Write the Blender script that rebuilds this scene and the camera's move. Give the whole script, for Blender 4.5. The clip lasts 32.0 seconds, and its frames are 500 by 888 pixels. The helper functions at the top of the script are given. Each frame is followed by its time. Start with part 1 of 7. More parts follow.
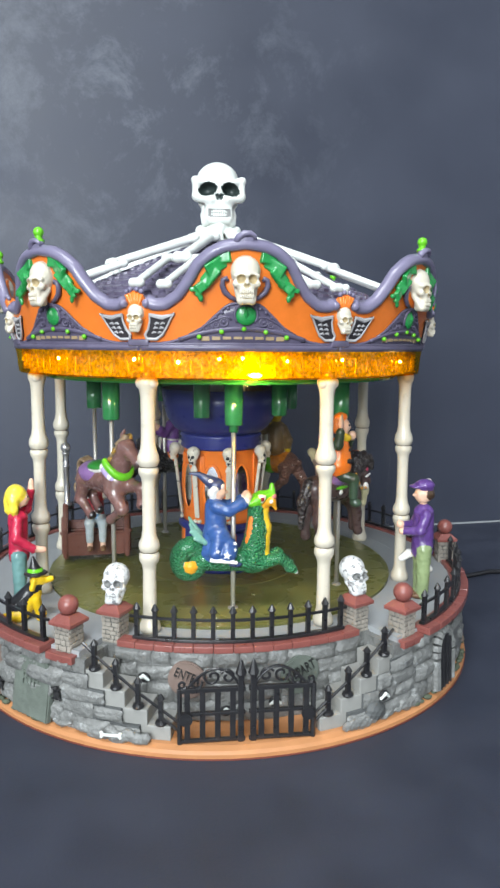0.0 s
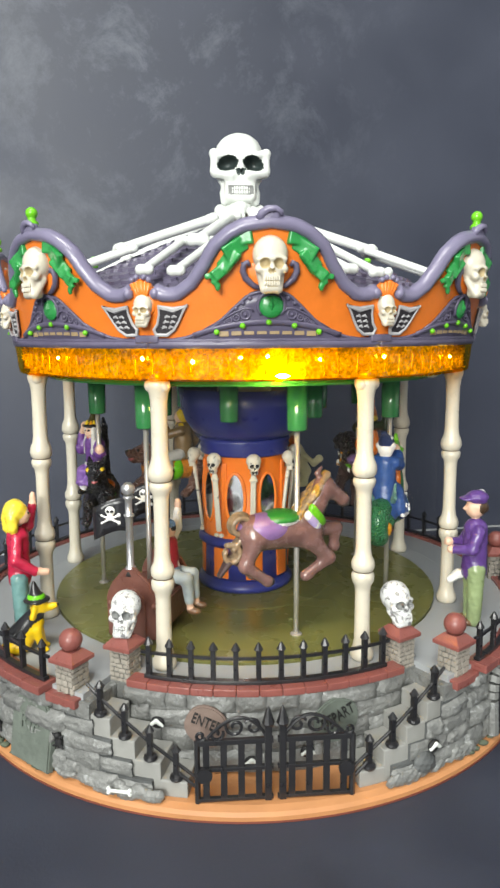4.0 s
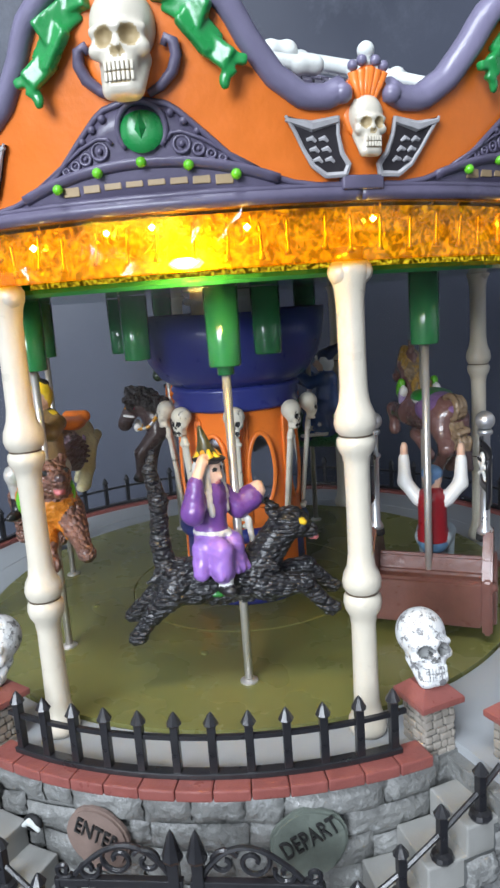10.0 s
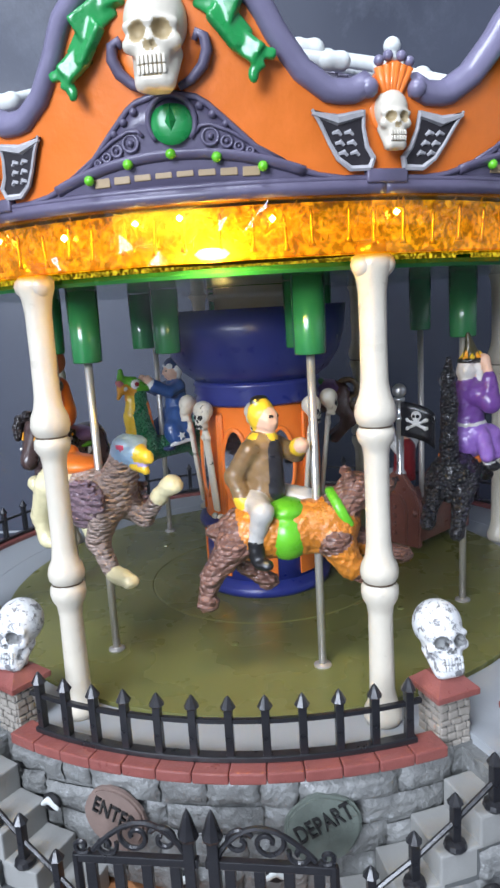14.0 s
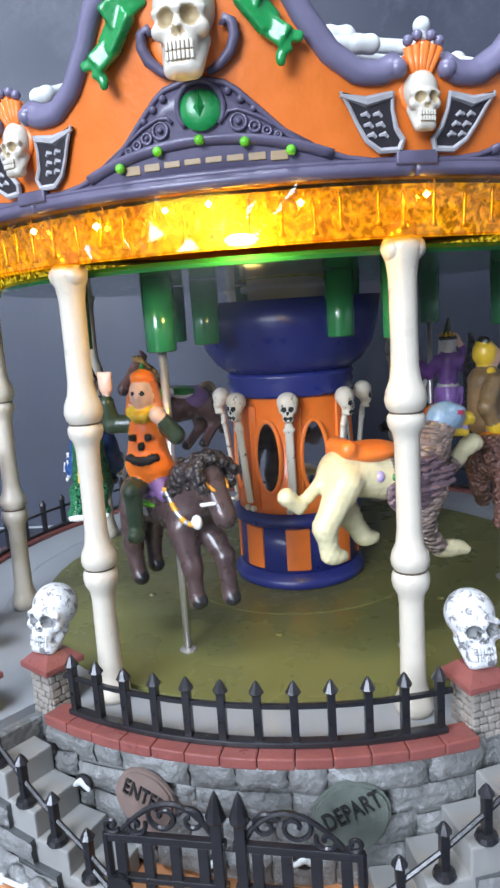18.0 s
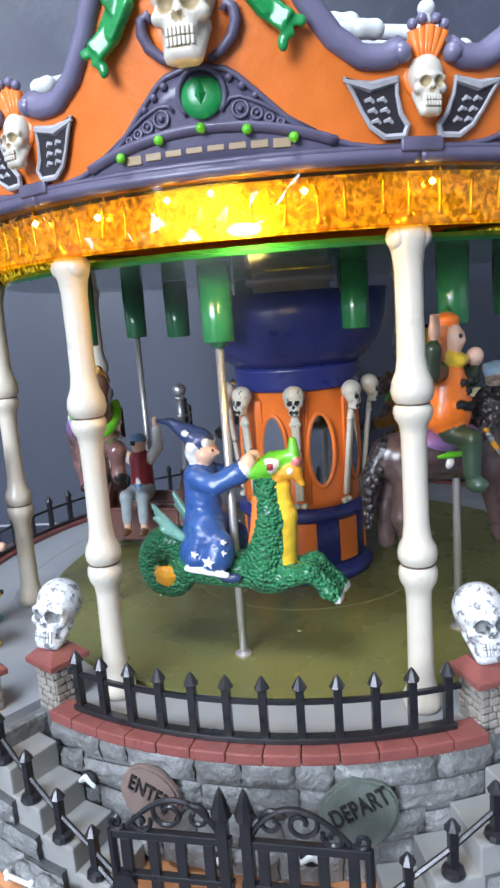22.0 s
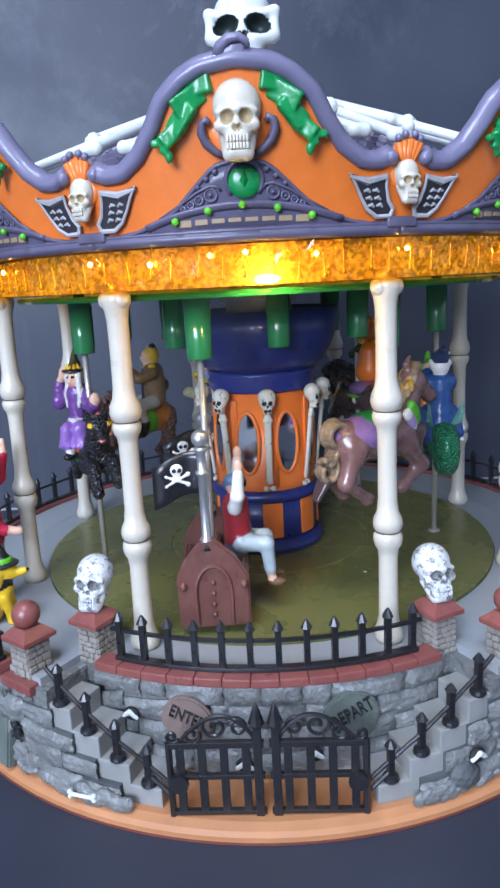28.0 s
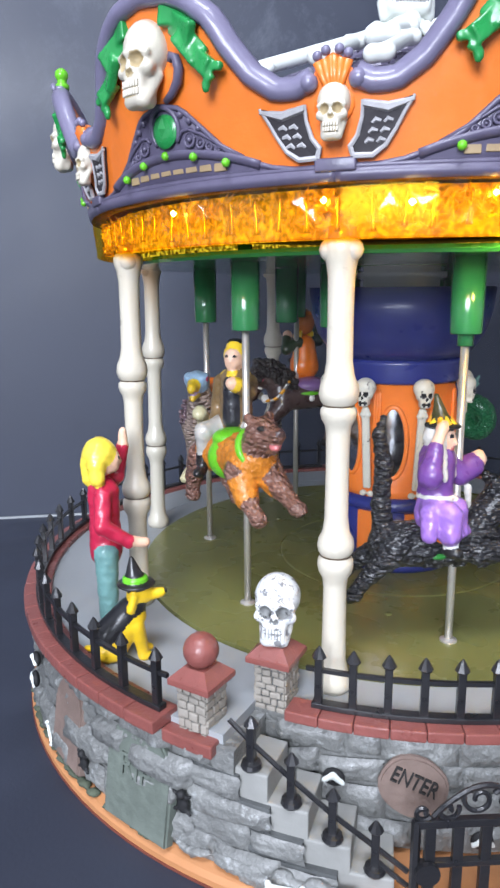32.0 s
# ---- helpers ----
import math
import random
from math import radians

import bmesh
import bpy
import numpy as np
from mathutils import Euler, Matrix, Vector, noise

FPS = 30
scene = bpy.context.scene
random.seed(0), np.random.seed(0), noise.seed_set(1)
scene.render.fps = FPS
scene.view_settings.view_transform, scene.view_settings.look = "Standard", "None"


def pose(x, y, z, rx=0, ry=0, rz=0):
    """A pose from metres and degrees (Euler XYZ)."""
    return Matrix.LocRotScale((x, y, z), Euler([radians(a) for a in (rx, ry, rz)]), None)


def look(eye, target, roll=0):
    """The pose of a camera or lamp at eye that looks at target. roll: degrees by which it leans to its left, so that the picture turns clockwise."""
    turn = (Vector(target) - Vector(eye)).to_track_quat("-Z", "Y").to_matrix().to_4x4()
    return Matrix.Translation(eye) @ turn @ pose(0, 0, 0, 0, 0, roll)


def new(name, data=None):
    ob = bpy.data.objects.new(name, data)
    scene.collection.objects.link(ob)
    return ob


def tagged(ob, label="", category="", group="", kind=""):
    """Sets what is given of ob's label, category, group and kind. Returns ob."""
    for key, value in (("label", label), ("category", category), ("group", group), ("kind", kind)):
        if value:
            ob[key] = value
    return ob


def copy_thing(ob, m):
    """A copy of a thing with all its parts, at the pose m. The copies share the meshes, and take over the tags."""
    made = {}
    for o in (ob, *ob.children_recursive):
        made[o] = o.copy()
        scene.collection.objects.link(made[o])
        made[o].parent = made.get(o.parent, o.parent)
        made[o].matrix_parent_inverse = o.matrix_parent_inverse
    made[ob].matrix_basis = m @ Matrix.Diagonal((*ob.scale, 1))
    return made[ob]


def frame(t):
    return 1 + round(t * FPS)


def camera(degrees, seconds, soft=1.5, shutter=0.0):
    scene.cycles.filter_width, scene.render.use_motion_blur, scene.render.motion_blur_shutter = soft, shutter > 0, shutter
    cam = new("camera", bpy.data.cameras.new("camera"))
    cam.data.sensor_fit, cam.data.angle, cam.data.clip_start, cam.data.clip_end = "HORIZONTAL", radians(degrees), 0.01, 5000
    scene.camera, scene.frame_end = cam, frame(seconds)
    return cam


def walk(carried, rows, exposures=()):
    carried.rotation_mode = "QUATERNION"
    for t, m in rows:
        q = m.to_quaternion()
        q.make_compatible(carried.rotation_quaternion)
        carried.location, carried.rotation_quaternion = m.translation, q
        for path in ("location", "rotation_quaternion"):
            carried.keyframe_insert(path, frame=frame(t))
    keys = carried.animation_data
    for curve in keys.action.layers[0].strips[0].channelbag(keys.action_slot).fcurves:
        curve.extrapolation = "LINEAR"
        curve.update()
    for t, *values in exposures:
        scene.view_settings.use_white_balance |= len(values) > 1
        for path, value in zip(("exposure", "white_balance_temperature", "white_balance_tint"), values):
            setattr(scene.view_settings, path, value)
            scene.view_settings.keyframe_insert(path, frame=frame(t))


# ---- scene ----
cam = camera(39.5, 32.0, 2.6)
PATH = [
    (0, (-0.03060, -0.37200, 0.15502), (0.2150, 1.5924, -0.1291), 0.42),
    (0.5, (-0.03243, -0.37437, 0.15703), (0.2160, 1.5860, -0.1514), 0.80),
    (1, (-0.03265, -0.37407, 0.15522), (0.2082, 1.5895, -0.1387), 0.83),
    (1.5, (-0.03235, -0.37519, 0.15566), (0.1990, 1.5882, -0.1470), 0.83),
    (2, (-0.03120, -0.37530, 0.15528), (0.1800, 1.5923, -0.1346), 0.84),
    (2.5, (-0.03187, -0.37323, 0.15644), (0.1954, 1.5901, -0.1494), 0.91),
    (3, (-0.02841, -0.36846, 0.15497), (0.1696, 1.5990, -0.1450), 0.19),
    (3.5, (-0.02728, -0.35247, 0.15817), (0.1470, 1.6157, -0.1517), -0.21),
    (5.5, (-0.01262, -0.27817, 0.15404), (0.1224, 1.6815, -0.2223), -0.98),
    (6, (-0.00859, -0.26130, 0.15439), (0.0633, 1.6914, -0.2721), -1.28),
    (6.5, (-0.00405, -0.24917, 0.15058), (0.1360, 1.6948, -0.2980), -1.24),
    (7, (0.01052, -0.24378, 0.14408), (-0.0187, 1.7117, -0.2746), -2.16),
    (7.5, (0.02208, -0.23800, 0.14036), (-0.1737, 1.7108, -0.2646), -2.20),
    (8, (0.03541, -0.23598, 0.13802), (-0.2566, 1.7031, -0.2551), -1.99),
    (8.5, (0.03451, -0.23449, 0.13434), (-0.2776, 1.7057, -0.2376), -2.77),
    (9, (0.03197, -0.23495, 0.13591), (-0.2429, 1.7081, -0.2502), -3.74),
    (9.5, (0.03144, -0.23733, 0.13463), (-0.1885, 1.7172, -0.2277), -3.65),
    (10, (0.03127, -0.23685, 0.13481), (-0.1948, 1.7093, -0.2671), -4.05),
    (10.5, (0.03086, -0.23917, 0.13156), (-0.2130, 1.7104, -0.2421), -3.57),
    (11, (0.03130, -0.24014, 0.13116), (-0.2575, 1.7046, -0.2356), -3.45),
    (11.5, (0.03056, -0.24019, 0.13282), (-0.2679, 1.6994, -0.2530), -3.56),
    (12, (0.03028, -0.24005, 0.13251), (-0.2469, 1.7050, -0.2418), -3.49),
    (12.5, (0.03082, -0.24072, 0.13274), (-0.2466, 1.7044, -0.2409), -3.52),
    (13, (0.03082, -0.24161, 0.13309), (-0.2448, 1.7038, -0.2404), -3.50),
    (13.5, (0.03100, -0.24117, 0.13292), (-0.2452, 1.7032, -0.2456), -3.43),
    (14, (0.03083, -0.24010, 0.13195), (-0.2471, 1.7028, -0.2527), -3.34),
    (14.5, (0.03237, -0.23988, 0.13078), (-0.2744, 1.6989, -0.2529), -3.39),
    (15, (0.03278, -0.23892, 0.13046), (-0.3108, 1.6908, -0.2674), -3.65),
    (15.5, (0.03226, -0.23892, 0.12980), (-0.3205, 1.6898, -0.2647), -3.89),
    (17.5, (0.03305, -0.24025, 0.12940), (-0.3546, 1.6839, -0.2543), -3.88),
    (18, (0.03310, -0.24078, 0.12840), (-0.3579, 1.6852, -0.2427), -3.84),
    (18.5, (0.03294, -0.24029, 0.12928), (-0.3607, 1.6830, -0.2526), -3.97),
    (19, (0.03372, -0.24011, 0.12805), (-0.3760, 1.6823, -0.2415), -4.02),
    (19.5, (0.03369, -0.24015, 0.12721), (-0.3822, 1.6829, -0.2321), -3.96),
    (20, (0.03325, -0.24011, 0.12774), (-0.3853, 1.6812, -0.2374), -4.04),
    (20.5, (0.03325, -0.24009, 0.12714), (-0.3870, 1.6817, -0.2333), -3.96),
    (21, (0.03405, -0.23949, 0.12643), (-0.4033, 1.6781, -0.2361), -3.90),
    (21.5, (0.03370, -0.23874, 0.12795), (-0.3960, 1.6758, -0.2594), -4.24),
    (22, (0.03360, -0.23911, 0.12700), (-0.3818, 1.6808, -0.2488), -4.25),
    (22.5, (0.03396, -0.23813, 0.12810), (-0.3737, 1.6802, -0.2643), -4.38),
    (23, (0.03348, -0.23823, 0.12772), (-0.3406, 1.6864, -0.2673), -4.48),
    (23.5, (0.03330, -0.23935, 0.12776), (-0.3072, 1.6941, -0.2542), -4.19),
    (24, (0.03428, -0.23920, 0.12770), (-0.3087, 1.6948, -0.2492), -3.78),
    (24.5, (0.03335, -0.23944, 0.12756), (-0.3074, 1.6952, -0.2482), -3.64),
    (26.5, (0.03030, -0.23985, 0.12777), (-0.2718, 1.6989, -0.2597), -2.90),
    (27, (0.03014, -0.24688, 0.13426), (-0.2957, 1.6878, -0.2542), -3.46),
    (27.5, (0.02471, -0.26153, 0.14403), (-0.2686, 1.6621, -0.3179), -4.39),
    (28, (0.00724, -0.28293, 0.14243), (-0.0850, 1.6626, -0.3120), -2.96),
    (28.5, (-0.01051, -0.29208, 0.14150), (0.0223, 1.6575, -0.3034), -3.19),
    (29, (-0.03422, -0.28760, 0.14244), (0.1144, 1.6567, -0.3021), -1.13),
    (29.5, (-0.04132, -0.27694, 0.13874), (-0.0039, 1.6712, -0.3120), -0.82),
    (30, (-0.05157, -0.26828, 0.13788), (0.0314, 1.6805, -0.3040), -1.85),
    (30.5, (-0.06379, -0.25861, 0.13330), (0.0821, 1.6868, -0.3071), -1.02),
    (31, (-0.06232, -0.24793, 0.13111), (0.0485, 1.6978, -0.3181), -0.81),
    (31.5, (-0.06437, -0.24601, 0.13054), (0.0322, 1.7020, -0.3123), -1.15),
    (32, (-0.06469, -0.24365, 0.13020), (0.0314, 1.7086, -0.2933), -0.43),
]
walk(cam, [(t, look(eye, target, roll)) for t, eye, target, roll in PATH],
     ((0, 0.23, 7000, 10), (3.2, 0.24, 7400, 10), (6.4, 0.07, 9000, 10), (8, 0.12, 7600, 10), (10, 0.12, 6600, 13), (13, 0.15, 6350, 16), (19, 0.19, 6200, 16),
      (24.5, 0.17, 6250, 16), (27, 0.22, 6400, 16), (28, -0.05, 5700, 17), (29, 0.17, 5750, 14), (30, 0.23, 6250, 16), (32, 0.31, 6500, 17)))

# ---- world and lights ----
world = bpy.data.worlds.new("room_light")
scene.world = world
world.use_nodes = True
world.node_tree.nodes["Background"].inputs[0].default_value = (0.62, 0.72, 1.0, 1)
world.node_tree.nodes["Background"].inputs[1].default_value = 0.46


def lamp(name, kind, m, power, colour, size=0.1, size_y=None):
    data = bpy.data.lights.new(name, kind)
    data.energy, data.color = power, colour
    if kind == "AREA":
        data.size = size
        if size_y:
            data.shape, data.size_y = "RECTANGLE", size_y
    else:
        data.shadow_soft_size = size
    ob = new(name, data)
    ob.matrix_world = m
    return ob


def polar_at(r, az, z):
    return pose(r * math.sin(radians(az)), -r * math.cos(radians(az)), z)


lamp("ceiling_lamp", "AREA", look((-0.25, -0.75, 1.70), (-0.1, -0.3, 0)), 28, (0.82, 0.91, 1.0), 0.9, 0.5)
# Unseen area lamp added in front to brighten upright faces and the interior.
lamp("window_lamp", "AREA", look((-0.60, -1.72, 0.72), (0, 0, 0.14)), 51, (0.80, 0.90, 1.0), 0.9, 0.8)
lamp("led_lamp", "POINT", polar_at(0.0988, 3.0, 0.1404), 0.045, (1.0, 0.70, 0.18), 0.003)
scene.view_settings.exposure = 0.0

# ---- materials ----
def mat(name, col, rough=0.5, metal=0.0, var=0.15, scale=250.0, bump=0.15, bscale=900.0, coat=0.0, fleck=None, fleck_at=0.62,
        fleck_scale=500.0, trans=0.0, emit=None, power=0.0, depth=0.0006, ior=1.45, cells=None):
    """A painted or moulded surface: colour varied at two scales, fine relief, flecks of a second paint where given."""
    m = bpy.data.materials.new(name)
    m.use_nodes = True
    nt = m.node_tree
    nd, ln = nt.nodes, nt.links
    bsdf = nd["Principled BSDF"]
    co = nd.new("ShaderNodeTexCoord")
    n1 = nd.new("ShaderNodeTexNoise")
    n1.inputs["Scale"].default_value, n1.inputs["Detail"].default_value = scale, 4
    n2 = nd.new("ShaderNodeTexNoise")
    n2.inputs["Scale"].default_value, n2.inputs["Detail"].default_value = scale * 0.17, 3
    for n in (n1, n2):
        ln.new(co.outputs["Object"], n.inputs["Vector"])
    add = nd.new("ShaderNodeMath")
    ln.new(n1.outputs["Fac"], add.inputs[0])
    ln.new(n2.outputs["Fac"], add.inputs[1])
    mr = nd.new("ShaderNodeMapRange")
    mr.inputs["From Min"].default_value, mr.inputs["From Max"].default_value = 0.6, 1.4
    mr.inputs["To Min"].default_value, mr.inputs["To Max"].default_value = 1 - var, 1 + var
    ln.new(add.outputs[0], mr.inputs["Value"])
    mul = nd.new("ShaderNodeVectorMath")
    mul.operation = "SCALE"
    mul.inputs[0].default_value = col
    ln.new(mr.outputs["Result"], mul.inputs["Scale"])
    out = mul.outputs["Vector"]
    if fleck:
        n3 = nd.new("ShaderNodeTexNoise")
        n3.inputs["Scale"].default_value, n3.inputs["Detail"].default_value, n3.inputs["Roughness"].default_value = fleck_scale, 6, 0.7
        ln.new(co.outputs["Object"], n3.inputs["Vector"])
        ramp = nd.new("ShaderNodeMapRange")
        ramp.inputs["From Min"].default_value, ramp.inputs["From Max"].default_value = fleck_at, fleck_at + 0.06
        ln.new(n3.outputs["Fac"], ramp.inputs["Value"])
        mx = nd.new("ShaderNodeMix")
        mx.data_type = "RGBA"
        ln.new(ramp.outputs["Result"], mx.inputs["Factor"])
        ln.new(out, mx.inputs["A"])
        mx.inputs["B"].default_value = (*fleck, 1)
        out = mx.outputs["Result"]
    ln.new(out, bsdf.inputs["Base Color"])
    if bump:
        nb = nd.new("ShaderNodeTexNoise")
        nb.inputs["Scale"].default_value, nb.inputs["Detail"].default_value = bscale, 5
        ln.new(co.outputs["Object"], nb.inputs["Vector"])
        bp = nd.new("ShaderNodeBump")
        bp.inputs["Strength"].default_value, bp.inputs["Distance"].default_value = bump, depth
        if cells:
            vo, mp = nd.new("ShaderNodeTexVoronoi"), nd.new("ShaderNodeMapping")
            vo.inputs["Scale"].default_value, mp.inputs["Scale"].default_value = cells[0], cells[1:]
            ln.new(co.outputs["Object"], mp.inputs["Vector"])
            ln.new(mp.outputs["Vector"], vo.inputs["Vector"])
            bp.invert = True
            ln.new(vo.outputs["Distance"], bp.inputs["Height"])
        else:
            ln.new(nb.outputs["Fac"], bp.inputs["Height"])
        ln.new(bp.outputs["Normal"], bsdf.inputs["Normal"])
    rv = nd.new("ShaderNodeMapRange")
    rv.inputs["From Min"].default_value, rv.inputs["From Max"].default_value = 0.3, 0.7
    rv.inputs["To Min"].default_value, rv.inputs["To Max"].default_value = max(0.02, rough - 0.08), min(1, rough + 0.08)
    ln.new(n1.outputs["Fac"], rv.inputs["Value"])
    ln.new(rv.outputs["Result"], bsdf.inputs["Roughness"])
    bsdf.inputs["Metallic"].default_value = metal
    bsdf.inputs["Coat Weight"].default_value = coat
    bsdf.inputs["Coat Roughness"].default_value = 0.15
    bsdf.inputs["Transmission Weight"].default_value = trans
    bsdf.inputs["IOR"].default_value = ior
    if emit:
        bsdf.inputs["Emission Color"].default_value = (*emit, 1)
        bsdf.inputs["Emission Strength"].default_value = power
    return m


ORANGE = mat("orange_paint", (0.80, 0.19, 0.025), 0.38, coat=0.3, var=0.1)
PURPLE = mat("purple_grey_paint", (0.105, 0.092, 0.145), 0.42, coat=0.2, var=0.15)
CREAM = mat("cream_bone", (0.57, 0.525, 0.43), 0.35, coat=0.3, var=0.06, fleck=(0.55, 0.45, 0.28), fleck_at=0.7, fleck_scale=180)
WHITE_BONE = mat("white_bone", (0.66, 0.69, 0.655), 0.4, var=0.08, fleck=(0.40, 0.44, 0.40), fleck_at=0.63, fleck_scale=220)
SKULL_SPECK = mat("speckled_white_skull", (0.61, 0.62, 0.615), 0.5, var=0.10, fleck=(0.17, 0.17, 0.175), fleck_at=0.522, fleck_scale=560, bump=0.5)
SOCKET_GREY = mat("socket_grey", (0.20, 0.205, 0.20), 0.6, var=0.4, fleck=(0.03, 0.03, 0.03), fleck_at=0.55, fleck_scale=520)
SOCKET = mat("socket_black", (0.012, 0.012, 0.013), 0.7, var=0.2)
SOCKET_TAN = mat("socket_tan", (0.40, 0.31, 0.17), 0.6, var=0.2)
HUB_BONE = mat("aged_bone", (0.62, 0.59, 0.50), 0.45, var=0.1, fleck=(0.05, 0.045, 0.04), fleck_at=0.60, fleck_scale=420, bump=0.4)
GREEN = mat("bow_green", (0.012, 0.25, 0.06), 0.3, coat=0.4)
LIME = mat("lime_green", (0.12, 0.48, 0.02), 0.3, coat=0.3)
TUBE_GREEN = mat("tube_green", (0.022, 0.20, 0.060), 0.20, coat=0.8, var=0.08, bump=0.02)
OLIVE = mat("olive_turntable", (0.15, 0.15, 0.045), 0.28, var=0.1, scale=60, bump=0.03)
GREY_DECK = mat("grey_deck", (0.29, 0.305, 0.315), 0.5, var=0.07, scale=90, bump=0.08)
STEP_GREY = mat("step_grey", (0.26, 0.26, 0.245), 0.55, var=0.1)
STONE = mat("stone_grey", (0.172, 0.175, 0.168), 0.42, coat=0.15, var=0.34, scale=160, bump=1.0, bscale=480, fleck=(0.28, 0.29, 0.285), fleck_at=0.58, fleck_scale=260, depth=0.001)
STONE_DARK = mat("stone_dark", (0.085, 0.09, 0.09), 0.7, var=0.3, bump=0.7, bscale=500)
TOMB_GREEN = mat("tomb_green_grey", (0.115, 0.135, 0.115), 0.62, var=0.25, bump=0.6, bscale=400)
TOMB_BROWN = mat("tomb_brown", (0.175, 0.125, 0.105), 0.6, var=0.25, bump=0.5, bscale=400)
BRICK = mat("coping_red", (0.225, 0.071, 0.060), 0.34, var=0.16, bump=0.3, coat=0.2)
POST_TAN = mat("post_stone", (0.275, 0.25, 0.215), 0.6, var=0.2, bump=0.6, bscale=600)
IRON = mat("black_iron", (0.014, 0.014, 0.016), 0.34, var=0.2, coat=0.3)
TAN = mat("base_tan", (0.46, 0.205, 0.085), 0.5, var=0.14, scale=120)
RED_LINE = mat("base_edge_red", (0.16, 0.045, 0.03), 0.5)
NAVY = mat("bowl_navy", (0.020, 0.030, 0.185), 0.34, coat=0.3, var=0.08, bump=0.02)
STEEL = mat("steel_pole", (0.60, 0.57, 0.53), 0.36, metal=0.7, var=0.05, bump=0.0)
WHITE_PLASTIC = mat("white_plastic", (0.75, 0.75, 0.72), 0.4, var=0.04)
SLATE = mat("slate_table", (0.027, 0.032, 0.049), 0.55, var=0.2, scale=40, bump=0.1)
LED_AND_GLINT = mat("led_glow", (1, 0.8, 0.3), 0.3, emit=(1.0, 0.72, 0.18), power=90)
SKIN = mat("skin_paint", (0.72, 0.46, 0.33), 0.4, var=0.06)
BROWN_HORSE = mat("brown_horse", (0.165, 0.085, 0.076), 0.24, coat=0.7, var=0.4, bump=0.4, bscale=380)


def glowing_lining():
    """Amber band's lining: added amber glow, uneven along its length, to look lit."""
    m = mat("light_strip", (0.60, 0.40, 0.03), 0.3, var=0.5)
    nd, ln = m.node_tree.nodes, m.node_tree.links
    co, n, r = nd.new("ShaderNodeTexCoord"), nd.new("ShaderNodeTexNoise"), nd.new("ShaderNodeMapRange")
    n.inputs["Scale"].default_value, n.inputs["Detail"].default_value = 760, 6
    ln.new(co.outputs["Object"], n.inputs["Vector"])
    r.inputs["From Min"].default_value, r.inputs["From Max"].default_value = 0.44, 0.68
    r.inputs["To Min"].default_value, r.inputs["To Max"].default_value = 0.02, 1.0
    ln.new(n.outputs["Fac"], r.inputs["Value"])
    ln.new(r.outputs["Result"], nd["Principled BSDF"].inputs["Emission Strength"])
    nd["Principled BSDF"].inputs["Emission Color"].default_value = (1.0, 0.74, 0.03, 1)
    return m




def amber_clear():
    """Clear amber plastic: tinted and see-through, with a gloss."""
    m = bpy.data.materials.new("amber_clear")
    m.use_nodes = True
    nd, ln = m.node_tree.nodes, m.node_tree.links
    nd.remove(nd["Principled BSDF"])
    tr, gl, mx = nd.new("ShaderNodeBsdfTransparent"), nd.new("ShaderNodeBsdfGlossy"), nd.new("ShaderNodeMixShader")
    co, n, r = nd.new("ShaderNodeTexCoord"), nd.new("ShaderNodeTexNoise"), nd.new("ShaderNodeMix")
    n.inputs["Scale"].default_value, n.inputs["Detail"].default_value = 160, 4
    r.data_type = "RGBA"
    r.inputs["A"].default_value, r.inputs["B"].default_value = (1.0, 0.70, 0.09, 1), (1.0, 0.90, 0.26, 1)
    ln.new(co.outputs["Object"], n.inputs["Vector"])
    ln.new(n.outputs["Fac"], r.inputs["Factor"])
    ln.new(r.outputs["Result"], tr.inputs["Color"])
    gl.inputs["Roughness"].default_value, mx.inputs["Fac"].default_value = 0.08, 0.045
    ln.new(tr.outputs["BSDF"], mx.inputs[1])
    ln.new(gl.outputs["BSDF"], mx.inputs[2])
    ln.new(mx.outputs["Shader"], nd["Material Output"].inputs["Surface"])
    return m


AMBER_DEEP = glowing_lining()
AMBER_CLEAR = amber_clear()
GOLD_RIB = mat("gold_rib", (0.95, 0.66, 0.10), 0.14, metal=0.5, var=0.1, coat=0.6)
SHARD = mat("amber_shard", (0.95, 0.72, 0.08), 0.12, var=0.4, coat=0.2)
RIBBON = mat("ribbon_purple", (0.17, 0.155, 0.235), 0.36, coat=0.35, var=0.1)
SLOT_TAN = mat("slot_tan", (0.34, 0.24, 0.13), 0.5)
SOCKET_GREEN = mat("socket_dark_green", (0.035, 0.05, 0.048), 0.4)
WING_BLACK = mat("wing_black", (0.03, 0.026, 0.03), 0.5)
WING_GREY = mat("wing_grey", (0.42, 0.41, 0.42), 0.5, var=0.3)
MOSS = mat("moss", (0.075, 0.09, 0.06), 0.8, var=0.4, bump=0.8)
INK = mat("ink_black", (0.02, 0.02, 0.02), 0.5)
MIRROR = mat("mirror_foil", (0.72, 0.73, 0.76), 0.06, metal=1.0, var=0.02, bump=0.0)
ROOM = mat("room_paint", (0.62, 0.63, 0.65), 0.7, var=0.05, scale=3)


def paint(name, *col, rough=0.34, var=0.18, bump=0.25, bscale=700, coat=0.35, cells=None):
    return mat(name, col, rough, 0.0, var, 300, bump, bscale, coat, depth=0.0006 if bump < 0.9 else 0.0015, cells=cells)


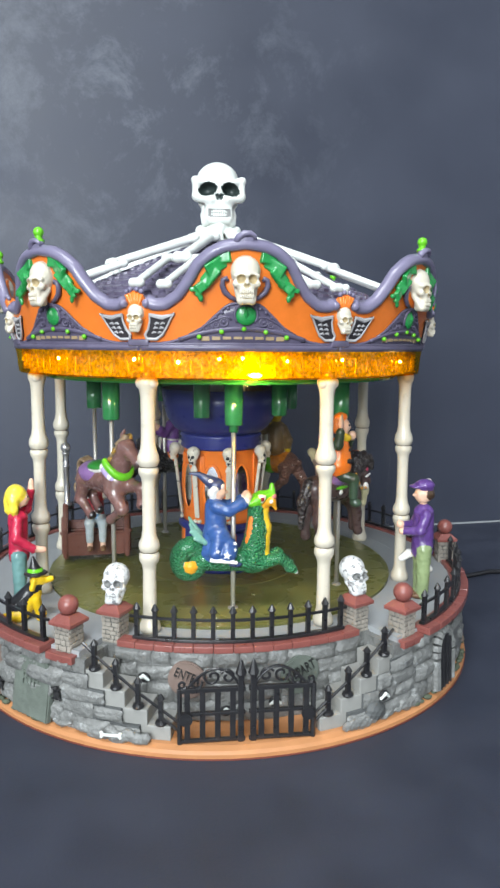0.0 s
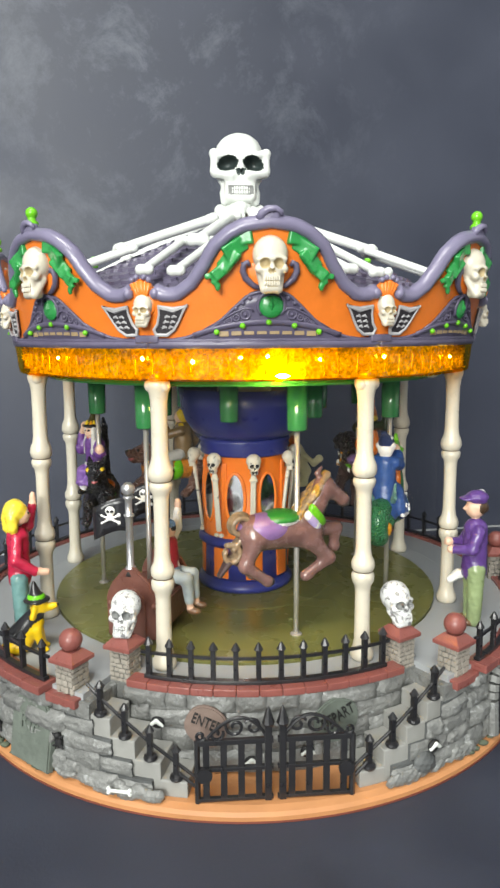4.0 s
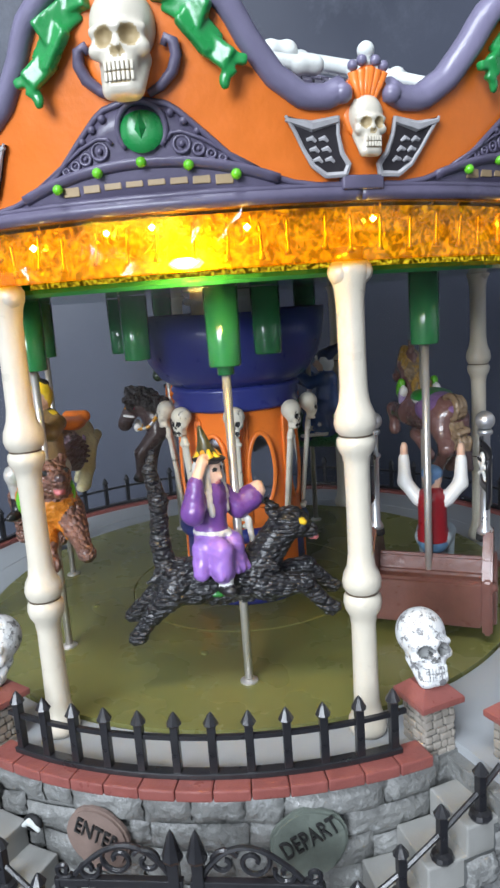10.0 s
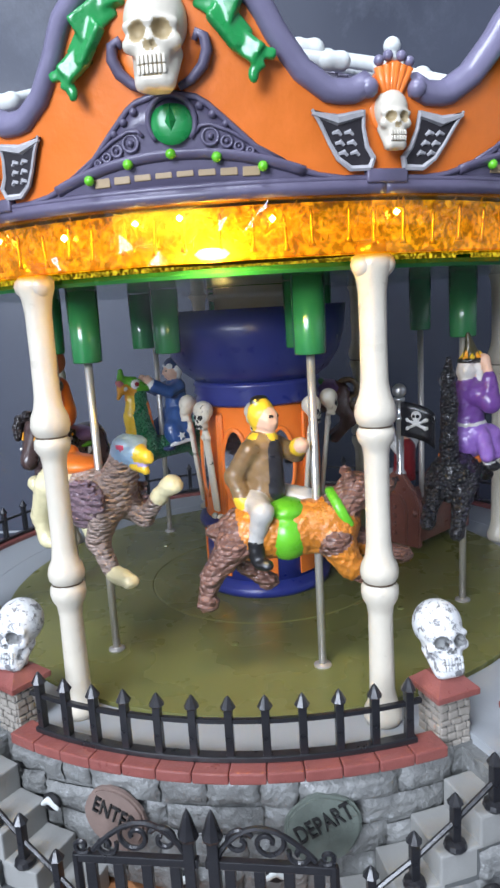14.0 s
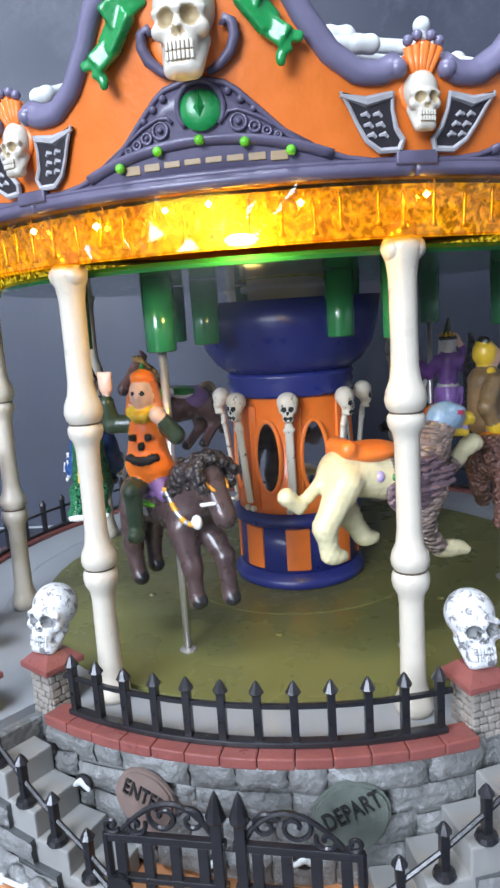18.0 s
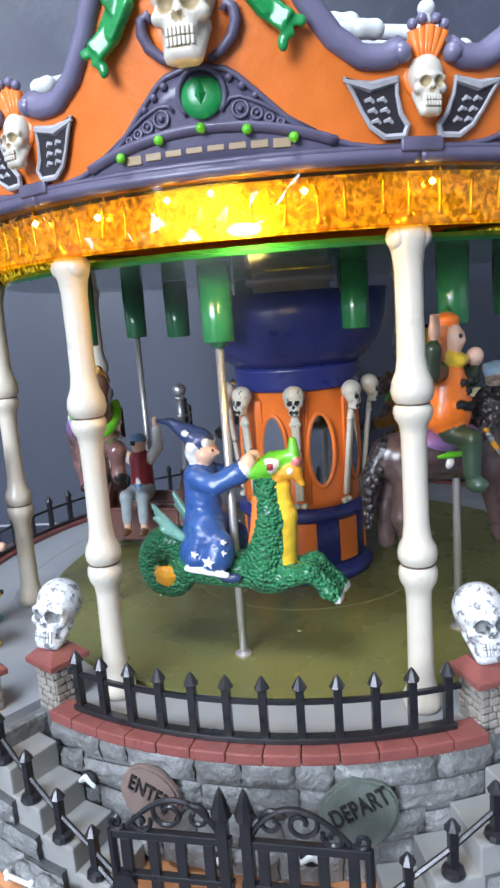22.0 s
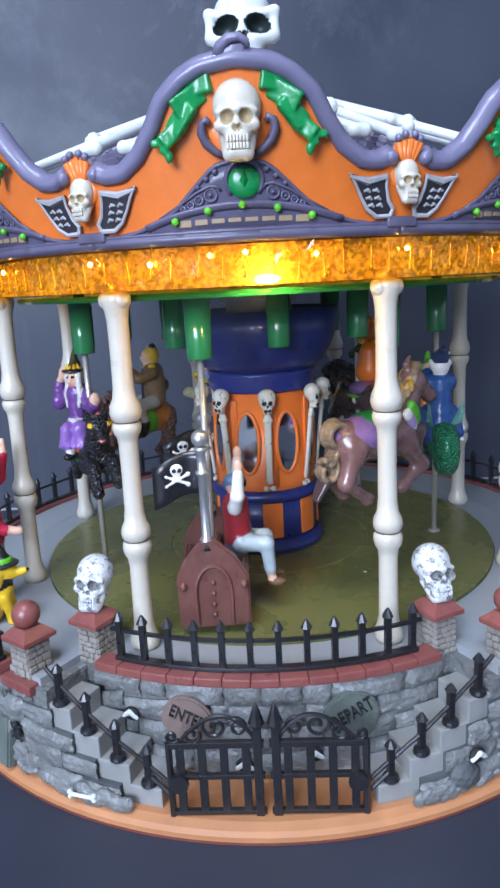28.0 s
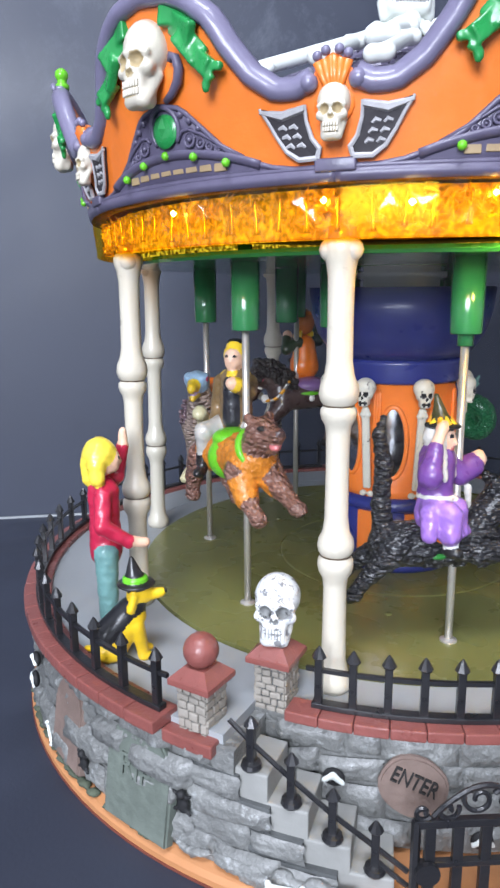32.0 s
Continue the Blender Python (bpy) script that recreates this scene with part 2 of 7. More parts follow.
DRAGON = paint("dragon_green", 0.022, 0.19, 0.075, bump=1.0, var=0.3, cells=(880, 1, 1, 1.25))
YELLOW = paint("yellow_paint", 0.78, 0.52, 0.03)
YELLOW_ORANGE = paint("yellow_orange_paint", 0.75, 0.33, 0.02)
TONGUE = paint("tongue_pink", 0.55, 0.16, 0.16)
WHITE_PAINT = paint("white_paint", 0.78, 0.77, 0.74, var=0.06)
WING_TEAL = paint("wing_teal", 0.16, 0.36, 0.30)
ROBE = paint("robe_blue", 0.028, 0.085, 0.27, var=0.3, bump=0.6, bscale=260)
HAT_BLUE = paint("hat_navy", 0.03, 0.05, 0.14)
MUZZLE = paint("muzzle_dark", 0.06, 0.035, 0.035)
HOOF = paint("hoof_black", 0.012, 0.011, 0.012)
MANE_GOLD = paint("mane_brown_gold", 0.40, 0.23, 0.045, var=0.5, bump=1.0, cells=(480, 1, 1, 0.5))
TAIL_BROWN = paint("tail_brown", 0.26, 0.18, 0.11, rough=0.22, var=0.4, bump=0.8, cells=(520, 1, 1, 1))
SADDLE_GREEN = paint("saddle_green", 0.02, 0.20, 0.03)
SADDLE_PURPLE = paint("saddle_purple", 0.22, 0.12, 0.29)
CHEST = paint("chest_brown", 0.145, 0.056, 0.042, bump=0.6, bscale=300)
MAST = mat("silver_mast", (0.55, 0.55, 0.56), 0.35, metal=0.8, var=0.1)
FLAG_BLACK = paint("flag_black", 0.012, 0.012, 0.015)
VEST_RED = paint("vest_red", 0.26, 0.014, 0.02)
JEANS = paint("jeans_blue", 0.10, 0.20, 0.32)
JEANS_PALE = paint("jeans_pale", 0.38, 0.44, 0.46)
BOOT = paint("boot_brown", 0.16, 0.08, 0.04)
BANDANA = paint("bandana_blue", 0.10, 0.20, 0.36)
CAT_FUR = paint("cat_black", 0.018, 0.018, 0.021, rough=0.38, bump=1.0, cells=(860, 0.5, 1, 1.2))
WITCH_PURPLE = paint("witch_purple", 0.15, 0.055, 0.25, bump=0.5, bscale=350)
WITCH_LILAC = paint("witch_lilac", 0.28, 0.14, 0.46, bump=0.6, bscale=300)
HAIR_WHITE = paint("hair_white", 0.60, 0.58, 0.54, bump=0.7)
HAT_BLACK = paint("hat_black", 0.014, 0.013, 0.014)
HAT_OLIVE = paint("hat_olive", 0.05, 0.045, 0.012)
BEAR_FUR = paint("bear_brown", 0.19, 0.095, 0.070, bump=1.0, var=0.3, cells=(720, 0.5, 1, 1))
VEST_ORANGE = paint("vest_orange", 0.55, 0.19, 0.02, bump=0.9, bscale=420, var=0.3)
COAT_BROWN = paint("coat_brown", 0.20, 0.125, 0.055, bump=0.6, bscale=350, var=0.35)
SHIRT_BLACK = paint("shirt_black", 0.02, 0.02, 0.025)
PANTS_GREY = paint("pants_grey", 0.45, 0.44, 0.41)
BOOT_BLACK = paint("boot_black", 0.012, 0.012, 0.013)
PINK = paint("pink_paint", 0.55, 0.07, 0.13)
GRIFFIN_CREAM = paint("griffin_cream", 0.66, 0.60, 0.36, bump=0.3)
FEATHER = paint("feather_brown", 0.33, 0.245, 0.205, bump=1.0, var=0.25, cells=(640, 0.7, 0.7, 1.5))
FEATHER_DARK = paint("feather_dark", 0.19, 0.125, 0.145, bump=1.0, var=0.3, cells=(520, 0.4, 1, 1.3))
GRIFFIN_BLUE = paint("griffin_blue", 0.30, 0.45, 0.60)
CREASE = paint("crease_brown", 0.10, 0.07, 0.045)
LILAC = paint("lilac_paint", 0.42, 0.33, 0.58)
DARK_HORSE = paint("dark_horse", 0.070, 0.043, 0.040, bump=0.35, rough=0.30, bscale=420, var=0.3)
MANE_DARK = paint("mane_dark", 0.030, 0.024, 0.024, bump=1.0, cells=(560, 1, 1, 1))
PUMPKIN = paint("pumpkin_orange", 0.90, 0.20, 0.015)
SLEEVE_GREEN = paint("sleeve_dark_green", 0.03, 0.05, 0.025)
BOOT_GREEN = paint("boot_green", 0.04, 0.075, 0.045)
HAIR_ORANGE = paint("hair_orange", 0.55, 0.15, 0.03)
PANTS_TEAL = paint("pants_teal", 0.13, 0.27, 0.26)
JACKET_RED = paint("jacket_red", 0.46, 0.018, 0.055, bump=0.5, bscale=350)
HAIR_BLONDE = paint("hair_blonde", 0.80, 0.62, 0.06)
DOG_YELLOW = paint("dog_yellow", 0.75, 0.48, 0.015)
CAPE_BLACK = paint("cape_black", 0.012, 0.012, 0.014)
PANTS_GREEN = paint("pants_sage", 0.24, 0.31, 0.15)
JACKET_PURPLE = paint("jacket_purple", 0.10, 0.045, 0.20, bump=0.5)
HAIR_BROWN = paint("hair_brown", 0.06, 0.035, 0.02)


def board_material():
    """Dark painted board with pale chalk wiped over a part of it."""
    m = mat("board_slate", (0.035, 0.041, 0.061), 0.48, var=0.2, scale=14, bump=0.15, bscale=120)
    nt = m.node_tree
    nd, ln = nt.nodes, nt.links
    bsdf = nd["Principled BSDF"]
    old = bsdf.inputs["Base Color"].links[0].from_socket
    co = nd.new("ShaderNodeTexCoord")
    mp = nd.new("ShaderNodeMapping")
    mp.inputs["Rotation"].default_value = (0, radians(25), 0)
    mp.inputs["Scale"].default_value = (8, 8, 7)
    ln.new(co.outputs["Object"], mp.inputs["Vector"])
    n = nd.new("ShaderNodeTexNoise")
    n.inputs["Scale"].default_value, n.inputs["Detail"].default_value, n.inputs["Roughness"].default_value, n.inputs["Distortion"].default_value = 2.4, 10, 0.78, 0.25
    ln.new(mp.outputs["Vector"], n.inputs["Vector"])
    streak = nd.new("ShaderNodeMapRange")
    streak.inputs["From Min"].default_value, streak.inputs["From Max"].default_value = 0.50, 0.78
    ln.new(n.outputs["Fac"], streak.inputs["Value"])
    d = nd.new("ShaderNodeVectorMath")
    d.operation = "DISTANCE"
    d.inputs[1].default_value = (-0.04, -0.01, 1.08)
    ln.new(co.outputs["Object"], d.inputs[0])
    near = nd.new("ShaderNodeMapRange")
    near.inputs["From Min"].default_value, near.inputs["From Max"].default_value = 0.02, 0.20
    near.inputs["To Min"].default_value, near.inputs["To Max"].default_value = 0.26, 0.0
    ln.new(d.outputs["Value"], near.inputs["Value"])
    mul = nd.new("ShaderNodeMath")
    mul.operation = "MULTIPLY"
    ln.new(streak.outputs["Result"], mul.inputs[0])
    ln.new(near.outputs["Result"], mul.inputs[1])
    mx = nd.new("ShaderNodeMix")
    mx.data_type = "RGBA"
    ln.new(mul.outputs[0], mx.inputs["Factor"])
    ln.new(old, mx.inputs["A"])
    mx.inputs["B"].default_value = (0.42, 0.46, 0.52, 1)
    ln.new(mx.outputs["Result"], bsdf.inputs["Base Color"])
    return m


def clear_material():
    """Thin clear plastic: see-through, with a faint gloss."""
    m = bpy.data.materials.new("clear_plastic")
    m.use_nodes = True
    nd, ln = m.node_tree.nodes, m.node_tree.links
    nd.remove(nd["Principled BSDF"])
    tr, gl, mx = nd.new("ShaderNodeBsdfTransparent"), nd.new("ShaderNodeBsdfGlossy"), nd.new("ShaderNodeMixShader")
    tr.inputs["Color"].default_value = (0.985, 0.99, 0.99, 1)
    gl.inputs["Roughness"].default_value = 0.20
    mx.inputs["Fac"].default_value = 0.016
    ln.new(tr.outputs["BSDF"], mx.inputs[1])
    ln.new(gl.outputs["BSDF"], mx.inputs[2])
    ln.new(mx.outputs["Shader"], nd["Material Output"].inputs["Surface"])
    return m


BOARD = board_material()
CLEAR = clear_material()


# ---- mesh helpers ----
def part(name, bm, material, parent=None, label="", smooth=False):
    me = bpy.data.meshes.new(name)
    bm.to_mesh(me)
    bm.free()
    me.materials.append(material)
    if smooth:
        me.shade_smooth()
    ob = new(name, me)
    if parent:
        ob.parent = parent
    if label:
        ob["label"] = label
    return ob


def again(ob, m, parent=None):
    """Another object on the same mesh."""
    o = new(ob.name.split(".")[0], ob.data)
    o.matrix_basis = m
    if parent or ob.parent:
        o.parent = parent or ob.parent
    return o


def thing(name, label, category, group="", m=None):
    ob = tagged(new(name), label, category, group)
    if m:
        ob.matrix_basis = m
    return ob


def polar(r, az, z=0.0, turn=0.0):
    """A pose at radius r and azimuth az (0 is the gate), x along the ring, -y outwards."""
    return pose(0, 0, 0, 0, 0, az) @ pose(0, -r, z, 0, 0, turn)


def box(bm, x, y, z, m=None, bevel=0.0):
    """A box of the size x, y, z standing on its middle."""
    b = bmesh.new()
    bmesh.ops.create_cube(b, size=1, matrix=Matrix.Translation((0, 0, z / 2)) @ Matrix.Diagonal((x, y, z, 1)))
    if bevel:
        bmesh.ops.bevel(b, geom=b.edges[:], offset=bevel, segments=2, affect="EDGES", profile=0.6)
    return merge(bm, b, m)


def merge(bm, b, m=None):
    if m:
        b.transform(m)
    me = bpy.data.meshes.new("tmp")
    b.to_mesh(me)
    b.free()
    bm.from_mesh(me)
    bpy.data.meshes.remove(me)
    return bm


def lathe(profile, seg=48, bm=None, start=0.0, stop=360.0, m=None, close=True):
    """Turn (r, z) pairs round the z axis from azimuth start to stop."""
    b = bmesh.new()
    full = abs(stop - start) >= 359.9
    n = seg if full else seg + 1
    rings = []
    for i in range(n):
        a = radians(start + (stop - start) * i / seg)
        rings.append([b.verts.new((r * math.sin(a), -r * math.cos(a), z)) for r, z in profile])
    for i in range(seg):
        p, q = rings[i], rings[(i + 1) % n]
        for j in range(len(profile) - 1):
            b.faces.new((p[j], q[j], q[j + 1], p[j + 1]))
    if not full and close:
        b.faces.new(rings[0][::-1])
        b.faces.new(rings[-1])
    bmesh.ops.remove_doubles(b, verts=b.verts[:], dist=1e-6)
    bmesh.ops.recalc_face_normals(b, faces=b.faces[:])
    return merge(bm, b, m) if bm is not None else (b.transform(m) if m else None, b)[1]


def ring_block(r0, r1, z0, z1, a0, a1, seg=6, bevel=0.0):
    """A curved block between two radii, heights and azimuths."""
    b = lathe([(r0, z0), (r1, z0), (r1, z1), (r0, z1), (r0, z0)], seg, start=a0, stop=a1)
    if bevel:
        sharp = [e for e in b.edges if len(e.link_faces) == 2 and e.calc_face_angle(0) > 0.8]
        bmesh.ops.bevel(b, geom=sharp, offset=bevel, segments=2, affect="EDGES", profile=0.6)
    return b


def tube(points, radius, bm=None, seg=8, cap=True, flat=1.0):
    """A round bar along points; radius is one number or one for each point."""
    b = bmesh.new()
    pts = [Vector(p) for p in points]
    rad = radius if hasattr(radius, "__len__") else [radius] * len(pts)
    rings, up = [], None
    for i, p in enumerate(pts):
        d = (pts[min(i + 1, len(pts) - 1)] - pts[max(i - 1, 0)]).normalized()
        if up is None:
            up = d.orthogonal().normalized()
        up = (up - d * up.dot(d)).normalized()
        side = d.cross(up)
        rings.append([b.verts.new(p + (up * math.cos(k * 2 * math.pi / seg) * flat + side * math.sin(k * 2 * math.pi / seg)) * rad[i]) for k in range(seg)])
    for p, q in zip(rings, rings[1:]):
        for k in range(seg):
            b.faces.new((p[k], p[(k + 1) % seg], q[(k + 1) % seg], q[k]))
    if cap:
        b.faces.new(rings[0][::-1])
        b.faces.new(rings[-1])
    return merge(bm, b) if bm is not None else b


class Clay:
    """A modelled lump: soft union of capsules, balls and boxes (millimetres), skinned once, each piece with its paint."""

    def __init__(self, cell=0.7, blend=1.2, grain=0.0, wave=2.4):
        self.cell, self.blend, self.grain, self.wave, self.shapes = cell, blend, grain, wave, []

    def cap(self, a, b, ra, rb, paint, cut=False):
        self.shapes.append(("cap", np.array(a, float), np.array(b, float), float(ra), float(rb), paint, cut))
        return self

    def ball(self, c, r, paint, cut=False, turn=(0, 0, 0)):
        r = (r, r, r) if not hasattr(r, "__len__") else r
        rot = np.array(Euler([radians(v) for v in turn]).to_matrix())
        self.shapes.append(("ball", np.array(c, float), np.array(r, float), rot, 0, paint, cut))
        return self

    def slab(self, c, half, paint, cut=False, turn=(0, 0, 0), edge=0.3):
        rot = np.array(Euler([radians(v) for v in turn]).to_matrix())
        self.shapes.append(("slab", np.array(c, float), np.array(half, float), rot, edge, paint, cut))
        return self

    def far(self, s, p):
        if s[0] == "cap":
            ab = s[2] - s[1]
            h = np.clip(((p - s[1]) @ ab) / max(ab @ ab, 1e-9), 0, 1)
            return np.linalg.norm(p - s[1] - h[..., None] * ab, axis=-1) - (s[3] + (s[4] - s[3]) * h)
        q = (p - s[1]) @ s[3]
        if s[0] == "ball":
            k0 = np.linalg.norm(q / s[2], axis=-1)
            k1 = np.linalg.norm(q / (s[2] * s[2]), axis=-1)
            return k0 * (k0 - 1) / np.maximum(k1, 1e-6)
        e = np.abs(q) - s[2] + s[4]
        return np.linalg.norm(np.maximum(e, 0), axis=-1) + np.minimum(e.max(axis=-1), 0) - s[4]

    def field(self, p):
        d = None
        for s in self.shapes:
            v = self.far(s, p)
            if s[6]:
                k = self.blend * 0.35
                h = np.clip(0.5 - 0.5 * (d + v) / k, 0, 1)
                d = d + (-v - d) * h + k * h * (1 - h)
            elif d is None:
                d = v
            else:
                k = self.blend
                h = np.clip(0.5 + 0.5 * (v - d) / k, 0, 1)
                d = v + (d - v) * h - k * h * (1 - h)
        if self.grain:
            x, y, z = p[..., 0], p[..., 1], p[..., 2]
            k = 2 * math.pi / self.wave
            warp = 0.9 * np.sin(0.31 * k * y + 0.23 * k * z)
            d = d + self.grain * (np.sin(k * (0.55 * x + 0.35 * z) + warp) * np.sin(k * (0.9 * z - 0.4 * x + 0.5 * y) + 1.3 * warp) + 0.5 * np.sin(1.7 * k * (x + 0.6 * y)) * np.sin(1.6 * k * (z - 0.5 * y)))
        return d

    def mesh(self, name):
        lo, hi = np.full(3, 1e9), np.full(3, -1e9)
        for s in self.shapes:
            if s[6]:
                continue
            if s[0] == "cap":
                r = max(s[3], s[4])
                lo, hi = np.minimum(lo, np.minimum(s[1], s[2]) - r), np.maximum(hi, np.maximum(s[1], s[2]) + r)
            else:
                r = s[2].max() if s[0] == "ball" else np.linalg.norm(s[2])
                lo, hi = np.minimum(lo, s[1] - r), np.maximum(hi, s[1] + r)
        lo, hi = lo - 2 * self.cell, hi + 2 * self.cell
        ax = [np.arange(lo[i], hi[i] + self.cell, self.cell) for i in range(3)]
        g = np.stack(np.meshgrid(*ax, indexing="ij"), -1)
        d = self.field(g)
        shape = np.array(d.shape) - 1
        total, count = np.zeros((*shape, 3)), np.zeros(shape)
        corners = [(i, j, k) for i in (0, 1) for j in (0, 1) for k in (0, 1)]
        cut = lambda c: tuple(slice(c[i], c[i] + shape[i]) for i in range(3))
        for a in corners:
            for i in range(3):
                if a[i]:
                    continue
                b = list(a)
                b[i] = 1
                da, db = d[cut(a)], d[cut(b)]
                hit = (da < 0) != (db < 0)
                f = np.where(hit, da / np.where(hit, da - db, 1), 0)
                off = np.zeros((*shape, 3))
                off[...] = a
                off[..., i] += f
                total += off * hit[..., None]
                count += hit
        used = count > 0
        index = np.full(shape, -1)
        index[used] = np.arange(used.sum())
        base = np.stack(np.nonzero(used), -1)
        verts = lo + (base + total[used] / count[used][:, None]) * self.cell
        faces = []
        for i in range(3):
            j, k = (i + 1) % 3, (i + 2) % 3
            a = [slice(1, shape[q]) for q in range(3)]
            a[i] = slice(0, shape[i])
            b = list(a)
            b[i] = slice(1, shape[i] + 1)
            da, db = d[tuple(a)], d[tuple(b)]
            hit = np.nonzero((da < 0) != (db < 0))
            inside = da[hit] < 0
            pos = np.stack(hit, -1)
            for q in range(3):
                if q != i:
                    pos[:, q] += 1
            quad = []
            for dj, dk in ((0, 0), (1, 0), (1, 1), (0, 1)):
                c = pos.copy()
                c[:, j] -= dj
                c[:, k] -= dk
                quad.append(index[c[:, 0], c[:, 1], c[:, 2]])
            quad = np.stack(quad, -1)
            quad[~inside] = quad[~inside][:, ::-1]
            faces.append(quad)
        faces = np.concatenate(faces)
        faces = faces[(faces >= 0).all(axis=1)]
        mid = verts[faces].mean(axis=1)
        paints = []
        for s in self.shapes:
            if s[5] not in paints:
                paints.append(s[5])
        best, which = np.full(len(mid), 1e9), np.zeros(len(mid), int)
        for s in self.shapes:
            v = np.abs(self.far(s, mid))
            if s[6]:
                v = v - 0.3 * self.cell
            take = v < best
            best[take], which[take] = v[take], paints.index(s[5])
        me = bpy.data.meshes.new(name)
        me.from_pydata((verts * 0.001).tolist(), [], faces.tolist())
        for p in paints:
            me.materials.append(p)
        me.polygons.foreach_set("material_index", which.astype(np.int32))
        me.shade_smooth()
        me.update()
        return me

    def part(self, name, parent=None, label="", m=None):
        ob = new(name, self.mesh(name))
        if parent:
            ob.parent = parent
        if label:
            ob["label"] = label
        if m:
            ob.matrix_basis = m
        return ob


# ---- room ----
def slab(name, label, x, y, z, material, m, bevel=0.0):
    ob = part(name, box(bmesh.new(), x, y, z, None, bevel), material)
    ob.matrix_basis = m
    return tagged(ob, label, "", "", "structure")


slab("table_top", "dark slate-blue matt table top", 1.9, 1.25, 0.03, SLATE, pose(0, -0.36, -0.03), 0.004)
slab("wall_back", "dark blue-grey board wall with pale chalk smears", 3.6, 0.02, 2.5, BOARD, pose(0, 0.188, -0.75, 0, 0, 5.2))
slab("floor", "grey room floor", 3.6, 3.4, 0.05, ROOM, pose(0, -1.4, -0.8))
slab("ceiling", "white room ceiling", 3.6, 3.6, 0.05, ROOM, pose(0, -1.4, 1.75))
slab("wall_left", "off-white room wall", 0.05, 3.6, 2.5, ROOM, pose(-1.8, -1.4, -0.75))
slab("wall_right", "off-white room wall", 0.05, 3.6, 2.5, ROOM, pose(1.8, -1.4, -0.75))
slab("wall_front", "off-white room wall", 3.6, 0.05, 2.5, ROOM, pose(0, -3.1, -0.75))

slab("wall_trim", "thin pale strip where the board meets the table", 2.4, 0.0012, 0.0011, GREY_DECK, pose(0, 0.1765, 0.0, 0, 0, 5.2))

# ---- base ----
base = thing("carousel_base", "round carousel base with grey stone walls, stairs and a tan rim", "base")
part("plinth", lathe([(0.0, 0.0), (0.1304, 0.0), (0.1311, 0.0006), (0.1311, 0.0022), (0.1300, 0.0032), (0.1275, 0.0041), (0.0, 0.0041)], 128), TAN, base, "tan painted rim")
part("edge_line", lathe([(0.1300, 0.0001), (0.1314, 0.0001), (0.1314, 0.0007), (0.1300, 0.0007), (0.1300, 0.0001)], 128), RED_LINE, base)
part("deck", lathe([(0.0, 0.030), (0.1088, 0.030), (0.1088, 0.0350), (0.0918, 0.0350), (0.0918, 0.034), (0.0, 0.034)], 128), GREY_DECK, base, "grey painted deck")
part("side_deck", ring_block(0.1040, 0.1250, 0.030, 0.0351, 31, 329, 96), GREY_DECK, base)
part("wall_core", lathe([(0.100, 0.004), (0.1278, 0.004), (0.1262, 0.0327), (0.100, 0.0327), (0.100, 0.004)], 96, start=29.5, stop=330.5), STONE, base)
part("wall_core", ring_block(0.098, 0.1100, 0.004, 0.0335, -34, 34, 24), STONE, base)

rng = random.Random(7)


def stone(parent, r, a0, a1, z0, z1, material, jut=0.0):
    """One rough stone on a round wall, with rounded edges and its own relief."""
    nu, nv = 9, 6
    seed = Vector((rng.random() * 50, rng.random() * 50, rng.random() * 50))
    tw = [rng.uniform(-0.0013, 0.0013) for _ in range(4)]
    verts, faces = [], []
    for j in range(nv):
        for i in range(nu):
            u, v = i / (nu - 1), j / (nv - 1)
            zz = z0 + (z1 - z0) * v + (tw[0] * (1 - u) + tw[1] * u) * (1 - v) + (tw[2] * (1 - u) + tw[3] * u) * v
            aa = radians(a0 + (a1 - a0) * u) + tw[j % 4] * 3
            edge = min(1, min(u, 1 - u) * 8, min(v, 1 - v) * 5) ** 0.5
            n = noise.noise(Vector((aa * 0.12, zz, 0)) * 330 + seed)
            n2 = noise.noise(Vector((aa * 0.12, zz, 0)) * 900 + seed)
            rr = r - 0.0005 + jut * edge + 0.0005 * edge + (0.0006 * n + 0.0005 * n2) * (0.3 + edge)
            if i in (0, nu - 1) or j in (0, nv - 1):
                rr = r - 0.0012 + 0.0003 * n
            verts.append((rr * math.sin(aa), -rr * math.cos(aa), zz))
    for j in range(nv - 1):
        for i in range(nu - 1):
            k = j * nu + i
            faces.append((k, k + 1, k + nu + 1, k + nu))
    me = bpy.data.meshes.new("stone")
    me.from_pydata(verts, [], faces)
    me.materials.append(material)
    me.shade_smooth()
    ob = new("stone", me)
    ob.parent = parent
    return ob


def course(parent, r, a0, a1, z0, z1, step, rough=0.0007):
    a = a0
    while a < a1 - 1:
        w = step * rng.uniform(0.5, 1.5)
        b = a1 if a + w > a1 - step * 0.5 else a + w
        stone(parent, r, a + 0.10, b - 0.10, z0, z1, STONE, rng.uniform(-0.0004, rough))
        a = b


def outer(z):
    return 0.1292 - 0.055 * (z - 0.004)


for i, (z0, z1) in enumerate(((0.0042, 0.0125), (0.0125, 0.0195), (0.0195, 0.0268), (0.0268, 0.0336))):
    course(base, outer((z0 + z1) / 2), 34 + (i % 2) * 2, 326 - (i % 2) * 3, z0, z1, 7.5, 0.0017)
for i, (z0, z1) in enumerate(((0.0042, 0.0125), (0.0125, 0.0200), (0.0200, 0.0268), (0.0268, 0.0341))):
    course(base, 0.1118, -27 - i % 2, 27 + i % 2, z0, z1, 8.0)

